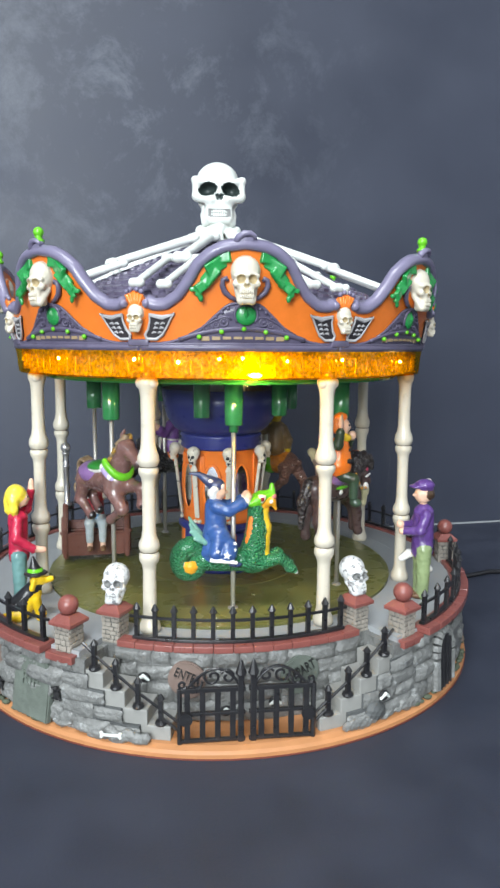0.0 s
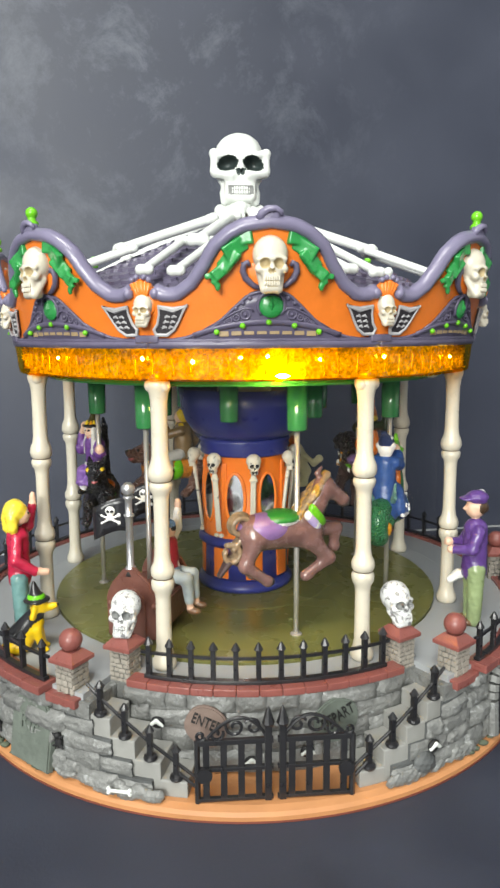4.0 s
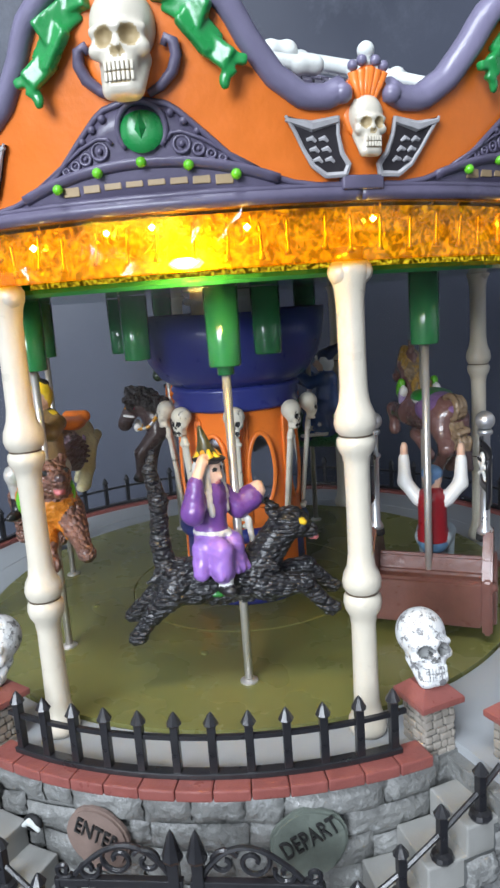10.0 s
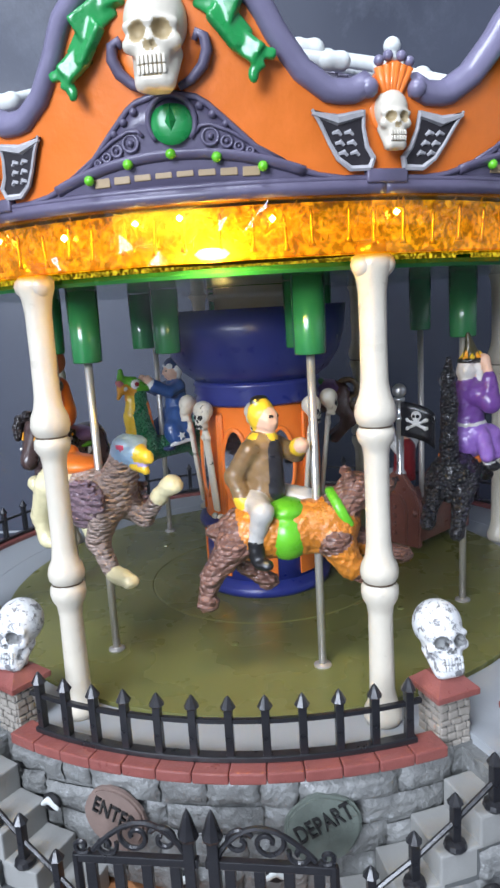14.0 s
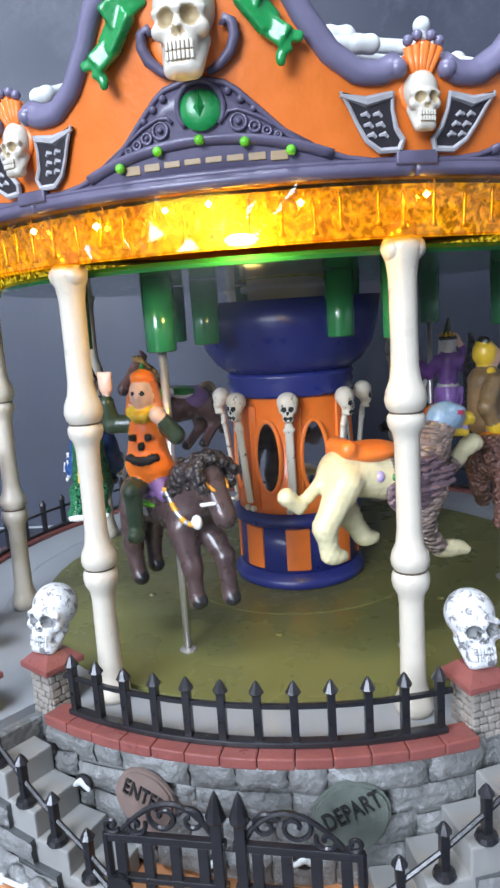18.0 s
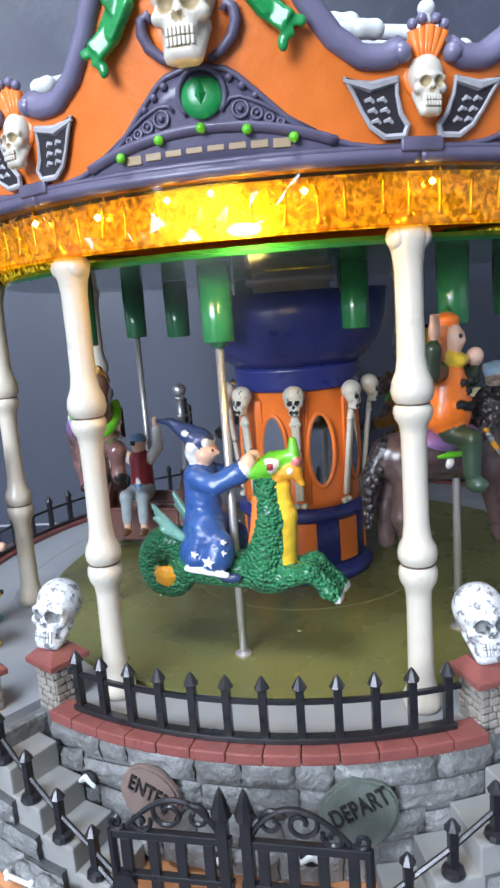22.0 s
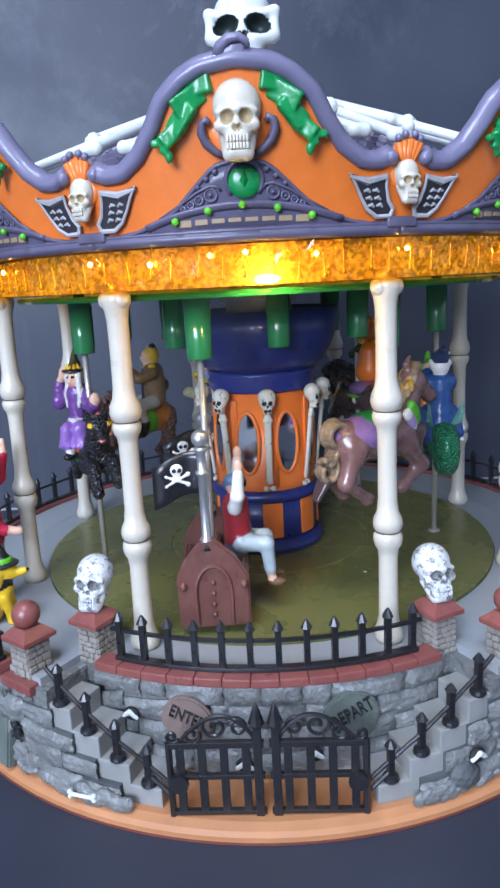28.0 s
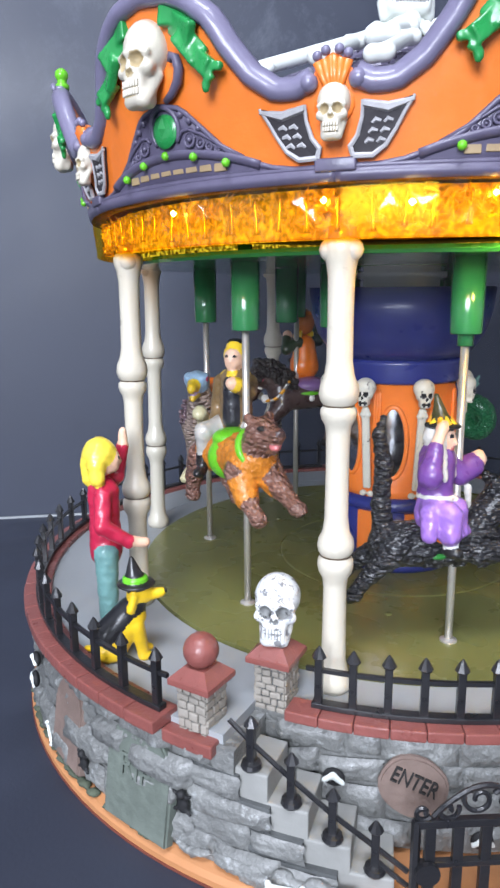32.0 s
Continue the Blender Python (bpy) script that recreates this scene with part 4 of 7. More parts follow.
# ---- columns ----
COLUMN = [(0.0, 0.0350), (0.0040, 0.0350), (0.0045, 0.0363), (0.0044, 0.0381), (0.0036, 0.0398), (0.0030, 0.0428), (0.0029, 0.050), (0.0028, 0.0615), (0.0031, 0.0640),
          (0.0040, 0.0656), (0.0043, 0.0672), (0.0042, 0.0686), (0.0035, 0.0697), (0.0042, 0.0707), (0.0044, 0.0722), (0.0041, 0.0738), (0.0032, 0.0756), (0.0028, 0.079)]
COLUMN += [(0.0027, 0.090), (0.0028, 0.0988), (0.0031, 0.1008), (0.0039, 0.1021), (0.0042, 0.1034), (0.0041, 0.1045), (0.0034, 0.1053), (0.0042, 0.1063), (0.0046, 0.1079), (0.0043, 0.1100), (0.0034, 0.1122), (0.0030, 0.1150), (0.0029, 0.124), (0.0030, 0.1335), (0.0034, 0.1365), (0.0041, 0.1385), (0.0042, 0.1402), (0.0034, 0.1415), (0.0, 0.1416)]
col = None
for k in range(8):
    m = polar(0.0970, 22.5 + 45 * k) @ pose(0, 0, 0.036, -0.4) @ pose(0, 0, -0.036)
    if col is None:
        col = thing("bone_column", "cream bone-shaped column joined from three bones", "column", "columns round the carousel")
        cuts = [0, 13, 25, len(COLUMN)]
        for a, b in zip(cuts, cuts[1:]):
            part("bone", lathe(COLUMN[max(0, a - 1):b], 20), CREAM, col, "", True)
        b = bmesh.new()
        for x in (-0.0022, 0.0022):
            bmesh.ops.create_icosphere(b, subdivisions=2, radius=0.0027, matrix=pose(x, -0.0007, 0.1392))
        part("knuckle", b, CREAM, col, "", True)
        part("joint_crease", lathe([(0.0030, 0.0695), (0.00375, 0.0695), (0.00375, 0.0699), (0.0030, 0.0699)], 18), CREASE, col, "dark crease between the bones")
        part("joint_crease", lathe([(0.0030, 0.1051), (0.00365, 0.1051), (0.00365, 0.1055), (0.0030, 0.1055)], 18), CREASE, col, "dark crease between the bones")
        part("amber_socket", lathe([(0.0, 0.1405), (0.0030, 0.1405), (0.0032, 0.1440), (0.0, 0.1440)], 16), GOLD_RIB, col, "amber plastic socket", True)
        col.matrix_basis = m
    else:
        copy_thing(col, m)

# ---- canopy ----
canopy = thing("canopy", "orange and purple scalloped canopy with skulls, bows and bones", "canopy")
def crackle():
    """The cracked-glass band: jittered facets outside, a smooth wall inside."""
    n, rows = 260, 4
    verts, faces = [], []
    for i in range(n):
        for j in range(rows + 1):
            a = 2 * math.pi * (i + (rng.uniform(-0.4, 0.4) if 0 < j < rows else 0)) / n
            inner = j in (0, rows)
            z = 0.1412 + 0.0110 * min(1, max(0, (j + (0 if inner else rng.uniform(-0.35, 0.35))) / rows))
            r = 0.1020 + 0.0003 * j + rng.uniform(-0.0003, 0.0003)
            verts.append((r * math.sin(a), -r * math.cos(a), z))
    m = len(verts)
    for i in range(n):
        a = 2 * math.pi * i / n
        verts += [(0.1006 * math.sin(a), -0.1006 * math.cos(a), 0.1412), (0.1006 * math.sin(a), -0.1006 * math.cos(a), 0.1522)]
    for i in range(n):
        k = (i + 1) % n
        for j in range(rows):
            a, b, c, d = i * (rows + 1) + j, k * (rows + 1) + j, k * (rows + 1) + j + 1, i * (rows + 1) + j + 1
            faces += [(a, b, c), (a, c, d)] if (i + j) % 2 else [(a, b, d), (b, c, d)]
        p, q = m + 2 * i, m + 2 * k
        faces += [(q, p, p + 1, q + 1), (i * (rows + 1), p, q, k * (rows + 1)), (i * (rows + 1) + rows, k * (rows + 1) + rows, q + 1, p + 1)]
    me = bpy.data.meshes.new("amber_band")
    me.from_pydata(verts, [], faces)
    me.materials.append(AMBER_CLEAR)
    ob = new("amber_band", me)
    ob.parent = canopy
    return tagged(ob, "translucent cracked amber plastic band")


crackle()
# The lining emits by itself, imitating LED light inside the band.
part("band_lining", lathe([(0.0955, 0.1414), (0.0960, 0.1414), (0.0960, 0.1520), (0.0955, 0.1520), (0.0955, 0.1414)], 96), AMBER_DEEP, canopy)
part("band_floor", lathe([(0.0930, 0.1413), (0.1012, 0.1411), (0.1012, 0.1414), (0.0930, 0.1416), (0.0930, 0.1413)], 96), AMBER_CLEAR, canopy)
rib = None
for k in range(96):
    m = polar(0.0993 + 0.0004 * rng.random(), 3.75 * k + rng.uniform(-0.5, 0.5), 0.1424 + 0.0012 * rng.random()) @ pose(0, 0, 0, rng.uniform(-3, 3), rng.uniform(-5, 5), 0)
    if rib is None:
        rib = part("rib", lathe([(0.0, 0.0), (0.0008, 0.0), (0.0005, 0.0010), (0.00035, 0.0016), (0.00042, 0.0062), (0.0002, 0.0072), (0.0, 0.0072)], 8), GOLD_RIB, canopy, "gold rib inside the band", True)
        rib.matrix_basis = m
    else:
        again(rib, m, canopy)
verts, faces = [], []
for k in range(4200):
    p = polar(rng.uniform(0.0966, 0.1002), rng.uniform(0, 360), rng.triangular(0.1420, 0.1518, 0.1500)) @ pose(0, 0, 0, rng.uniform(-70, 70), rng.uniform(-90, 90), rng.uniform(-80, 80))
    n, (u, v) = len(verts), (rng.uniform(0.0001, 0.0005), rng.uniform(0.0004, 0.0016))
    verts += [tuple(p @ Vector(q)) for q in ((-u, 0, -v), (u, 0.0002, -v * 0.6), (u * 0.6, 0, v), (-u * 0.3, 0.0003, v * 0.5))]
    faces += [(n, n + 1, n + 2), (n, n + 2, n + 3)]
me = bpy.data.meshes.new("cracks")
me.from_pydata(verts, [], faces)
me.materials.append(SHARD)
ob = tagged(new("cracks", me), "glinting cracks inside the amber band", kind="stuff")
ob.parent = canopy
led = part("led", lathe([(0.0, -0.0012), (0.0026, -0.0009), (0.0036, 0.0), (0.0026, 0.0009), (0.0, 0.0012)], 14), LED_AND_GLINT, canopy, "glowing amber bead of the LED and glints", True)
led.matrix_basis = polar(0.0984, 3.0, 0.1428)
# Glints along the band, added as small glowing beads; they are no LEDs.
small = part("led", lathe([(0.0, -0.0007), (0.0007, 0.0), (0.0, 0.0007)], 8), LED_AND_GLINT, canopy, "glowing amber bead of the LED and glints", True)
small.matrix_basis = polar(0.1026, -5, 0.1492)
for az, z in ((10, 0.1484), (24, 0.1488), (-24, 0.1488), (46, 0.1478), (-46, 0.1486), (-14, 0.1478), (0, 0.1496)):
    again(small, polar(0.1026, az, z))


def face_r(z):
    return 0.1022 + 0.26 * (z - 0.1523)


def on_face(u, z, off=0.0):
    a, r = radians(u), face_r(z) + off
    return Vector((r * math.sin(a), -r * math.cos(a), z))


CREST_U = (0, 4.3, 6.7, 9.3, 10.9, 13.3, 16.1, 18.4, 20.3, 21.3, 22.5)
CREST_Z = (0.1915, 0.1902, 0.1880, 0.1840, 0.1788, 0.1732, 0.1698, 0.1697, 0.1712, 0.1738, 0.1748)
SPAN_U = (0, 3.4, 6.1, 8.8, 11.5, 15, 18.5, 22.5)
SPAN_Z = (0.1708, 0.1694, 0.1650, 0.1605, 0.1577, 0.1557, 0.1548, 0.1546)


def crest(u):
    return float(np.interp(abs(u), CREST_U, CREST_Z))


def sheet(us, lo, hi, off, thick, rows=5):
    """A curved plate on the canopy's face between two heights, with its thickness inwards."""
    bm = bmesh.new()
    front, back = [], []
    for u in us:
        zs = [lo(u) + (hi(u) - lo(u)) * j / rows for j in range(rows + 1)]
        front.append([bm.verts.new(on_face(u, z, off)) for z in zs])
        back.append([bm.verts.new(on_face(u, z, off - thick)) for z in zs])
    for p, q, s, t in zip(front, front[1:], back, back[1:]):
        for j in range(rows):
            bm.faces.new((p[j], q[j], q[j + 1], p[j + 1]))
            bm.faces.new((t[j], s[j], s[j + 1], t[j + 1]))
        bm.faces.new((p[0], s[0], t[0], q[0]))
        bm.faces.new((p[rows], q[rows], t[rows], s[rows]))
    for f, k in ((front[0], back[0]), (front[-1], back[-1])):
        for j in range(rows):
            bm.faces.new((f[j], f[j + 1], k[j + 1], k[j]))
    bmesh.ops.recalc_face_normals(bm, faces=bm.faces[:])
    return bm


US = [x * 0.75 for x in range(-30, 31)]
panel = part("panel", sheet(US, lambda u: 0.1540, crest, 0.0, 0.0026), ORANGE, canopy, "orange scalloped panel", False)
pieces = [panel]


def deco(name, bm, material, label="", smooth=True, parent=None):
    ob = part(name, bm, material, parent or panel, label, smooth)
    return ob


deco("sill", sheet(US, lambda u: 0.1522, lambda u: 0.1545, 0.0016, 0.0046, 1), PURPLE)
deco("sill_bead", tube([on_face(u, 0.1549, 0.0008) for u in US], 0.0007, None, 6), PURPLE)
deco("spandrel", sheet([u for u in US if abs(u) < 19], lambda u: 0.1544, lambda u: float(np.interp(abs(u), SPAN_U, SPAN_Z)), 0.0008, 0.001, 4), PURPLE, "purple relief spandrel")
deco("spandrel_edge", tube([on_face(u, float(np.interp(abs(u), SPAN_U, SPAN_Z)), 0.0008) for u in np.linspace(-20, 20, 41)], 0.0006, None, 6), PURPLE)
deco("arch", tube([on_face(u, 0.1606 - 0.0042 * (u / 13.5) ** 2, 0.0010) for u in np.linspace(-13.5, 13.5, 28)], 0.0012, None, 8, True, 0.6), PURPLE)
for u in np.linspace(-8.0, 8.0, 8):
    tall = 0.0037 - 0.0014 * (u / 8.3) ** 2
    m = pose(0, 0, 0, 0, 0, u) @ pose(0, -face_r(0.157) - 0.0006, 0.1549 + tall / 2)
    deco("slot", box(bmesh.new(), 0.0033, 0.0008, tall, m, 0.0002), SLOT_TAN, "", False)
for u, z in ((-9.2, 0.1575), (-4.6, 0.1595), (0, 0.1606), (4.6, 0.1595), (9.2, 0.1575)):
    b = bmesh.new()
    bmesh.ops.create_icosphere(b, subdivisions=2, radius=0.0010, matrix=Matrix.Translation(on_face(u, z, 0.0018)))
    deco("stud", b, LIME, "lime green stud")
for a in (-1, 1):
    for u, z, r in ((4.1, 0.1631, 0.0015), (5.7, 0.1621, 0.0010), (6.9, 0.1612, 0.0008), (8.0, 0.1604, 0.0006)):
        b = bmesh.new()
        c = on_face(a * u, z, 0.0010)
        m = Matrix.Translation(c) @ pose(0, 0, 0, 90, 0, a * u)
        pts = [m @ Vector((r * math.cos(t), r * math.sin(t), 0)) for t in np.linspace(0, 2 * math.pi, 13)]
        tube(pts, 0.00035, b, 5, False)
        bmesh.ops.create_icosphere(b, subdivisions=1, radius=r * 0.45, matrix=Matrix.Translation(c))
        deco("rosette", b, PURPLE)
    for u, z, r in ((3.3, 0.1682, 0.0008), (4.5, 0.1667, 0.0008), (5.7, 0.1650, 0.0007)):
        b = bmesh.new()
        bmesh.ops.create_icosphere(b, subdivisions=2, radius=r, matrix=Matrix.Translation(on_face(a * u, z, 0.0009)))
        deco("bead", b, PURPLE)
    deco("spandrel_bar", tube([on_face(a * u, z, 0.0010) for u, z in ((2.7, 0.1640), (3.2, 0.1650), (4.2, 0.1651), (6.0, 0.1638), (8.5, 0.1612), (11.5, 0.1583))], 0.0004, None, 6), PURPLE)
# crest ribbon with curled ends
pts = [on_face(u, crest(u), -0.0008) for u in np.linspace(-20.2, 20.2, 48)]
deco("crest_ribbon", tube(pts, 0.0022, None, 10, True, 1.3), RIBBON, "thick purple-grey rolled edge")
deco("crest_groove", tube([p + (p - Vector((0, 0, p.z))).normalized() * 0.0016 for p in pts], 0.0006, None, 6), RIBBON)
for a in (-1, 1):
    b = bmesh.new()
    bmesh.ops.create_icosphere(b, subdivisions=2, radius=0.0019, matrix=Matrix.Translation(on_face(a * 19.9, 0.1700, 0.0006)))
    deco("curl", b, RIBBON)
    b = bmesh.new()
    bmesh.ops.create_icosphere(b, subdivisions=2, radius=0.0010, matrix=Matrix.Translation(on_face(a * 20.9, 0.1744, 0.0)))
    bmesh.ops.create_icosphere(b, subdivisions=2, radius=0.0010, matrix=Matrix.Translation(on_face(a * 21.8, 0.1752, 0.0)))
    deco("crown_bead", b, RIBBON)
    # orange fan of the small crown
    b = bmesh.new()
    for k in range(3):
        tube([on_face(a * 22.4, 0.1660, 0.0002), on_face(a * (22.35 - 0.75 * k), 0.1742 - 0.0004 * k, 0.0002)], [0.0005, 0.0009], b, 6)
    deco("fan_rib", b, ORANGE)
# finial block and green finial at the peak
b = tube([on_face(u, z, off) for u, z, off in ((-1.9, 0.1915, 0.0), (-1.4, 0.1934, 0.0004), (-0.5, 0.1946, 0.0008), (0.7, 0.1947, 0.0010), (1.5, 0.1938, 0.0010), (1.7, 0.1926, 0.0008))], [0.0014, 0.0014, 0.0012, 0.0010, 0.0008, 0.0005], None, 8)
deco("peak_curl", b, RIBBON)
deco("peak_block", box(bmesh.new(), 0.0056, 0.0030, 0.0042, pose(0, -face_r(0.191), 0.1905), 0.0010), RIBBON)
fin = [(0.0, 0.0), (0.0022, 0.0), (0.0023, 0.0012), (0.0013, 0.0020), (0.0016, 0.0024)] + [(0.0021 * math.sin(t), 0.0042 - 0.0021 * math.cos(t)) for t in np.linspace(0.6, math.pi, 9)]
deco("finial", lathe(fin, 16, m=pose(0, -face_r(0.191) + 0.0005, 0.1940)), LIME, "lime green ball finial")
# gem
deco("gem", lathe([(0.0, 0.0016), (0.0020, 0.0015), (0.0030, 0.0008), (0.0034, 0.0)], 24, m=Matrix.Translation(on_face(0.4, 0.1660, 0.0008)) @ pose(0, 0, 0, 90, 0, 0) @ Matrix.Diagonal((1.20, 1.18, 0.7, 1))), GREEN, "green oval gem")
deco("gem_frame", tube([on_face(0.4 + 2.35 * math.sin(t), 0.1660 + 0.0043 * math.cos(t), 0.0010) for t in np.linspace(-2.3, 2.3, 22)], 0.0006, None, 6), PURPLE)
b = bmesh.new()
for s, tall in ((1, 0.0030), (-1, 0.0020)):
    bmesh.ops.create_cone(b, cap_ends=True, segments=4, radius1=0.0012, radius2=0, depth=tall, matrix=Matrix.Translation(on_face(0.4, 0.1659, 0.0018) + Vector((0, 0, s * tall / 2))) @ pose(0, 0, 0, 0 if s > 0 else 180, 0, 0))
deco("gem_cut", b, GREEN, "", False)
# big skull in its collar
plate = Clay(0.6, 1.0)
plate.ball((0, 1.2, 8.6), (8.0, 1.6, 8.0), ORANGE)
plate.part("skull_plate", panel, "", pose(0, -face_r(0.176) - 0.0006, 0.1700))
for a in (-1, 1):
    b = bmesh.new()
    tube([on_face(a * u, z, 0.0012) for u, z in ((1.6, 0.1712), (2.8, 0.1722), (4.0, 0.1742), (4.5, 0.1765), (4.3, 0.1785), (3.7, 0.1792), (3.4, 0.1780))], [0.0007, 0.0009, 0.0011, 0.0011, 0.0010, 0.0008, 0.0006], b, 8)
    deco("collar_scroll", b, PURPLE)
skull_part("skull", 0.36, 11.4, 18.4, 11, CREAM, SOCKET_TAN, SOCKET_TAN, 1.0, panel, "cream moulded skull", pose(0, -face_r(0.178) - 0.0022, 0.1692))
# small skull on the joint, kept in this panel's piece
JOINT = pose(0, 0, 0, 0, 0, 22.5)
skull_part("small_skull", 0.27, 6.8, 11.2, 6.5, CREAM, SOCKET_TAN, SOCKET_TAN, 0.6, panel, "small cream moulded skull", JOINT @ pose(0, -face_r(0.165) - 0.0010, 0.1591), 6)
o = Clay(0.5, 0.8).ball((0, 0.6, 0), (4.4, 1.2, 5.0), ORANGE).part("small_plate", panel, "", JOINT @ pose(0, -face_r(0.167), 0.1672))
deco("joint_bracket", box(bmesh.new(), 0.0085, 0.0022, 0.0026, JOINT @ pose(0, -face_r(0.155) - 0.0008, 0.1540), 0.0004), PURPLE)
for a in (-1, 1):
    W = [(1.7, -0.0066), (2.5, -0.0047), (3.0, -0.0016), (3.1, 0.0013), (5.7, 0.0003), (8.3, 0.0015), (7.4, -0.0010), (6.5, -0.0040), (5.5, -0.0067), (4.1, -0.0084), (2.0, -0.0083)]
    b = bmesh.new()
    lo = [b.verts.new(on_face(22.5 + a * u, 0.1650 + z, 0.0002)) for u, z in W]
    hi = [b.verts.new(on_face(22.5 + a * u, 0.1650 + z, 0.0013)) for u, z in W]
    b.faces.new(hi)
    for i in range(len(W)):
        j = (i + 1) % len(W)
        b.faces.new((lo[i], lo[j], hi[j], hi[i]))
    bmesh.ops.recalc_face_normals(b, faces=b.faces[:])
    wing = part("wing", b, WING_BLACK, panel, "black bat wing with grey bones")
    b = bmesh.new()
    edge = lambda some, fat: tube([on_face(22.5 + a * u, 0.1650 + z, 0.0012) for u, z in some], fat, b, 6)
    edge([(u, z - 0.0006) for u, z in W[3:6]], [0.0007, 0.0010, 0.0004])
    edge(W[5:11], [0.0003, 0.0004, 0.0004, 0.0005, 0.0006, 0.0006])
    edge([W[10]] + W[:4], [0.0006, 0.0006, 0.0005, 0.0004, 0.0004])
    for z, inner in ((-0.0025, 4.5), (-0.0042, 4.15), (-0.0059, 3.75)):
        for k in (0, 1.25):
            u = inner + k
            edge(((u - 0.48, z - 0.0003), (u - 0.1, z + 0.0003), (u + 0.48, z)), [0.0003, 0.0005, 0.0003])
    part("wing_bone", b, WING_GREY, wing)
    bow = Clay(0.45, 0.35)
    bow.slab((2.2, 0, 15.2), (4.0, 1.3, 3.0), GREEN, False, (0, 8, 12), 0.4).slab((4.0, -0.6, 11.5), (4.0, 1.1, 2.4), GREEN, False, (10, 32, -14), 0.4)
    bow.slab((5.8, -0.3, 8.0), (3.8, 1.1, 2.4), GREEN, False, (-8, 48, 14), 0.4).slab((8.6, 0, 4.6), (3.0, 1.0, 1.9), GREEN, False, (0, 38, -10), 0.3)
    bow.slab((10.2, 0, 2.2), (1.9, 0.8, 1.0), GREEN, False, (0, 62, 12), 0.3).slab((12.0, 0.2, 3.2), (1.8, 0.8, 0.9), GREEN, False, (0, 12, 0), 0.3).ball((9.6, 0.2, 0.0), (1.0, 0.8, 1.6), GREEN)
    ob = bow.part("bow", panel, "folded green ribbon bow", pose(0, 0, 0, 0, 0, a * 3.1) @ pose(a * 0.0012, -face_r(0.18) - 0.0012, 0.1718, 0, 0, a * 3) @ Matrix.Diagonal((a * 0.98, 1, 1, 1)))
for k in range(1, 8):
    turn = pose(0, 0, 0, 0, 0, 45 * k)
    made = again(panel, turn, canopy)
    made["label"] = panel["label"]
    for o in panel.children:
        c = again(o, o.matrix_basis.copy(), made)
        for g in o.children:
            again(g, g.matrix_basis.copy(), c)
for o in [o for o in panel.children if o.name.startswith("finial")]:
    bpy.data.objects.remove(o)
# white ball on the crown joints
tip = part("crown_tip", lathe([(0.0, 0.0), (0.0010, 0.0), (0.0008, 0.0012)] + [(0.0016 * math.sin(t), 0.0026 - 0.0016 * math.cos(t)) for t in np.linspace(0.5, math.pi, 8)], 14), WHITE_BONE, canopy, "white ball tip", True)
tip.matrix_basis = polar(0.1072, 22.5, 0.1745)
again(tip, polar(0.1072, 22.5 + 180, 0.1745))

# roof of small scales, arm bones and the neck
part("roof", lathe([(0.1035, 0.1650), (0.070, 0.1815), (0.035, 0.1965), (0.012, 0.2055), (0.012, 0.200), (0.1035, 0.1600), (0.1035, 0.1650)], 64), PURPLE, canopy, "purple-grey roof cone")
verts, faces = [], []
for row in range(15):
    r0 = 0.101 - row * 0.0061
    n = max(10, int(2 * math.pi * r0 / 0.0062))
    for i in range(n):
        a = 2 * math.pi * (i + 0.5 * (row % 2)) / n
        z0 = float(np.interp(-r0, (-0.1035, -0.070, -0.035, -0.012), (0.1650, 0.1815, 0.1965, 0.2055)))
        w = math.pi / n * 0.94
        base_i = len(verts)
        for da, dr, dz in ((-w, 0.0062, 0.0030), (w, 0.0062, 0.0030), (w, 0.0018, 0.0019), (w * 0.5, 0.0, 0.0012), (-w * 0.5, 0.0, 0.0012), (-w, 0.0018, 0.0019)):
            rr = r0 - dr
            verts.append((rr * math.sin(a + da), -rr * math.cos(a + da), z0 + dz))
        for da, dr, dz in ((w, 0.0018, -0.0004), (w * 0.5, 0.0, -0.0010), (-w * 0.5, 0.0, -0.0010), (-w, 0.0018, -0.0004)):
            rr = r0 - dr
            verts.append((rr * math.sin(a + da), -rr * math.cos(a + da), z0 + dz))
        k = base_i
        faces += [(k, k + 1, k + 2, k + 3, k + 4, k + 5), (k + 2, k + 6, k + 7, k + 3), (k + 3, k + 7, k + 8, k + 4), (k + 4, k + 8, k + 9, k + 5)]
me = bpy.data.meshes.new("roof_cover")
me.from_pydata(verts, [], faces)
me.materials.append(PURPLE)
ob = tagged(new("roof_cover", me), "rows of small purple-grey scales", kind="stuff")
ob.parent = canopy


def long_bone(length, r):
    s = Clay(0.55, 1.0)
    s.cap((0, 0, 0), (length, 0, 0), r, r * 0.9, WHITE_BONE)
    for x in (0, length):
        for y in (-1, 1):
            s.ball((x, y * r * 0.9, 0), r * 1.15, WHITE_BONE)
    return s


def lay(ob, p, q):
    d = (Vector(q) - Vector(p)).normalized()
    ob.matrix_basis = Matrix.Translation(p) @ d.to_track_quat("X", "Z").to_matrix().to_4x4()
    return ob


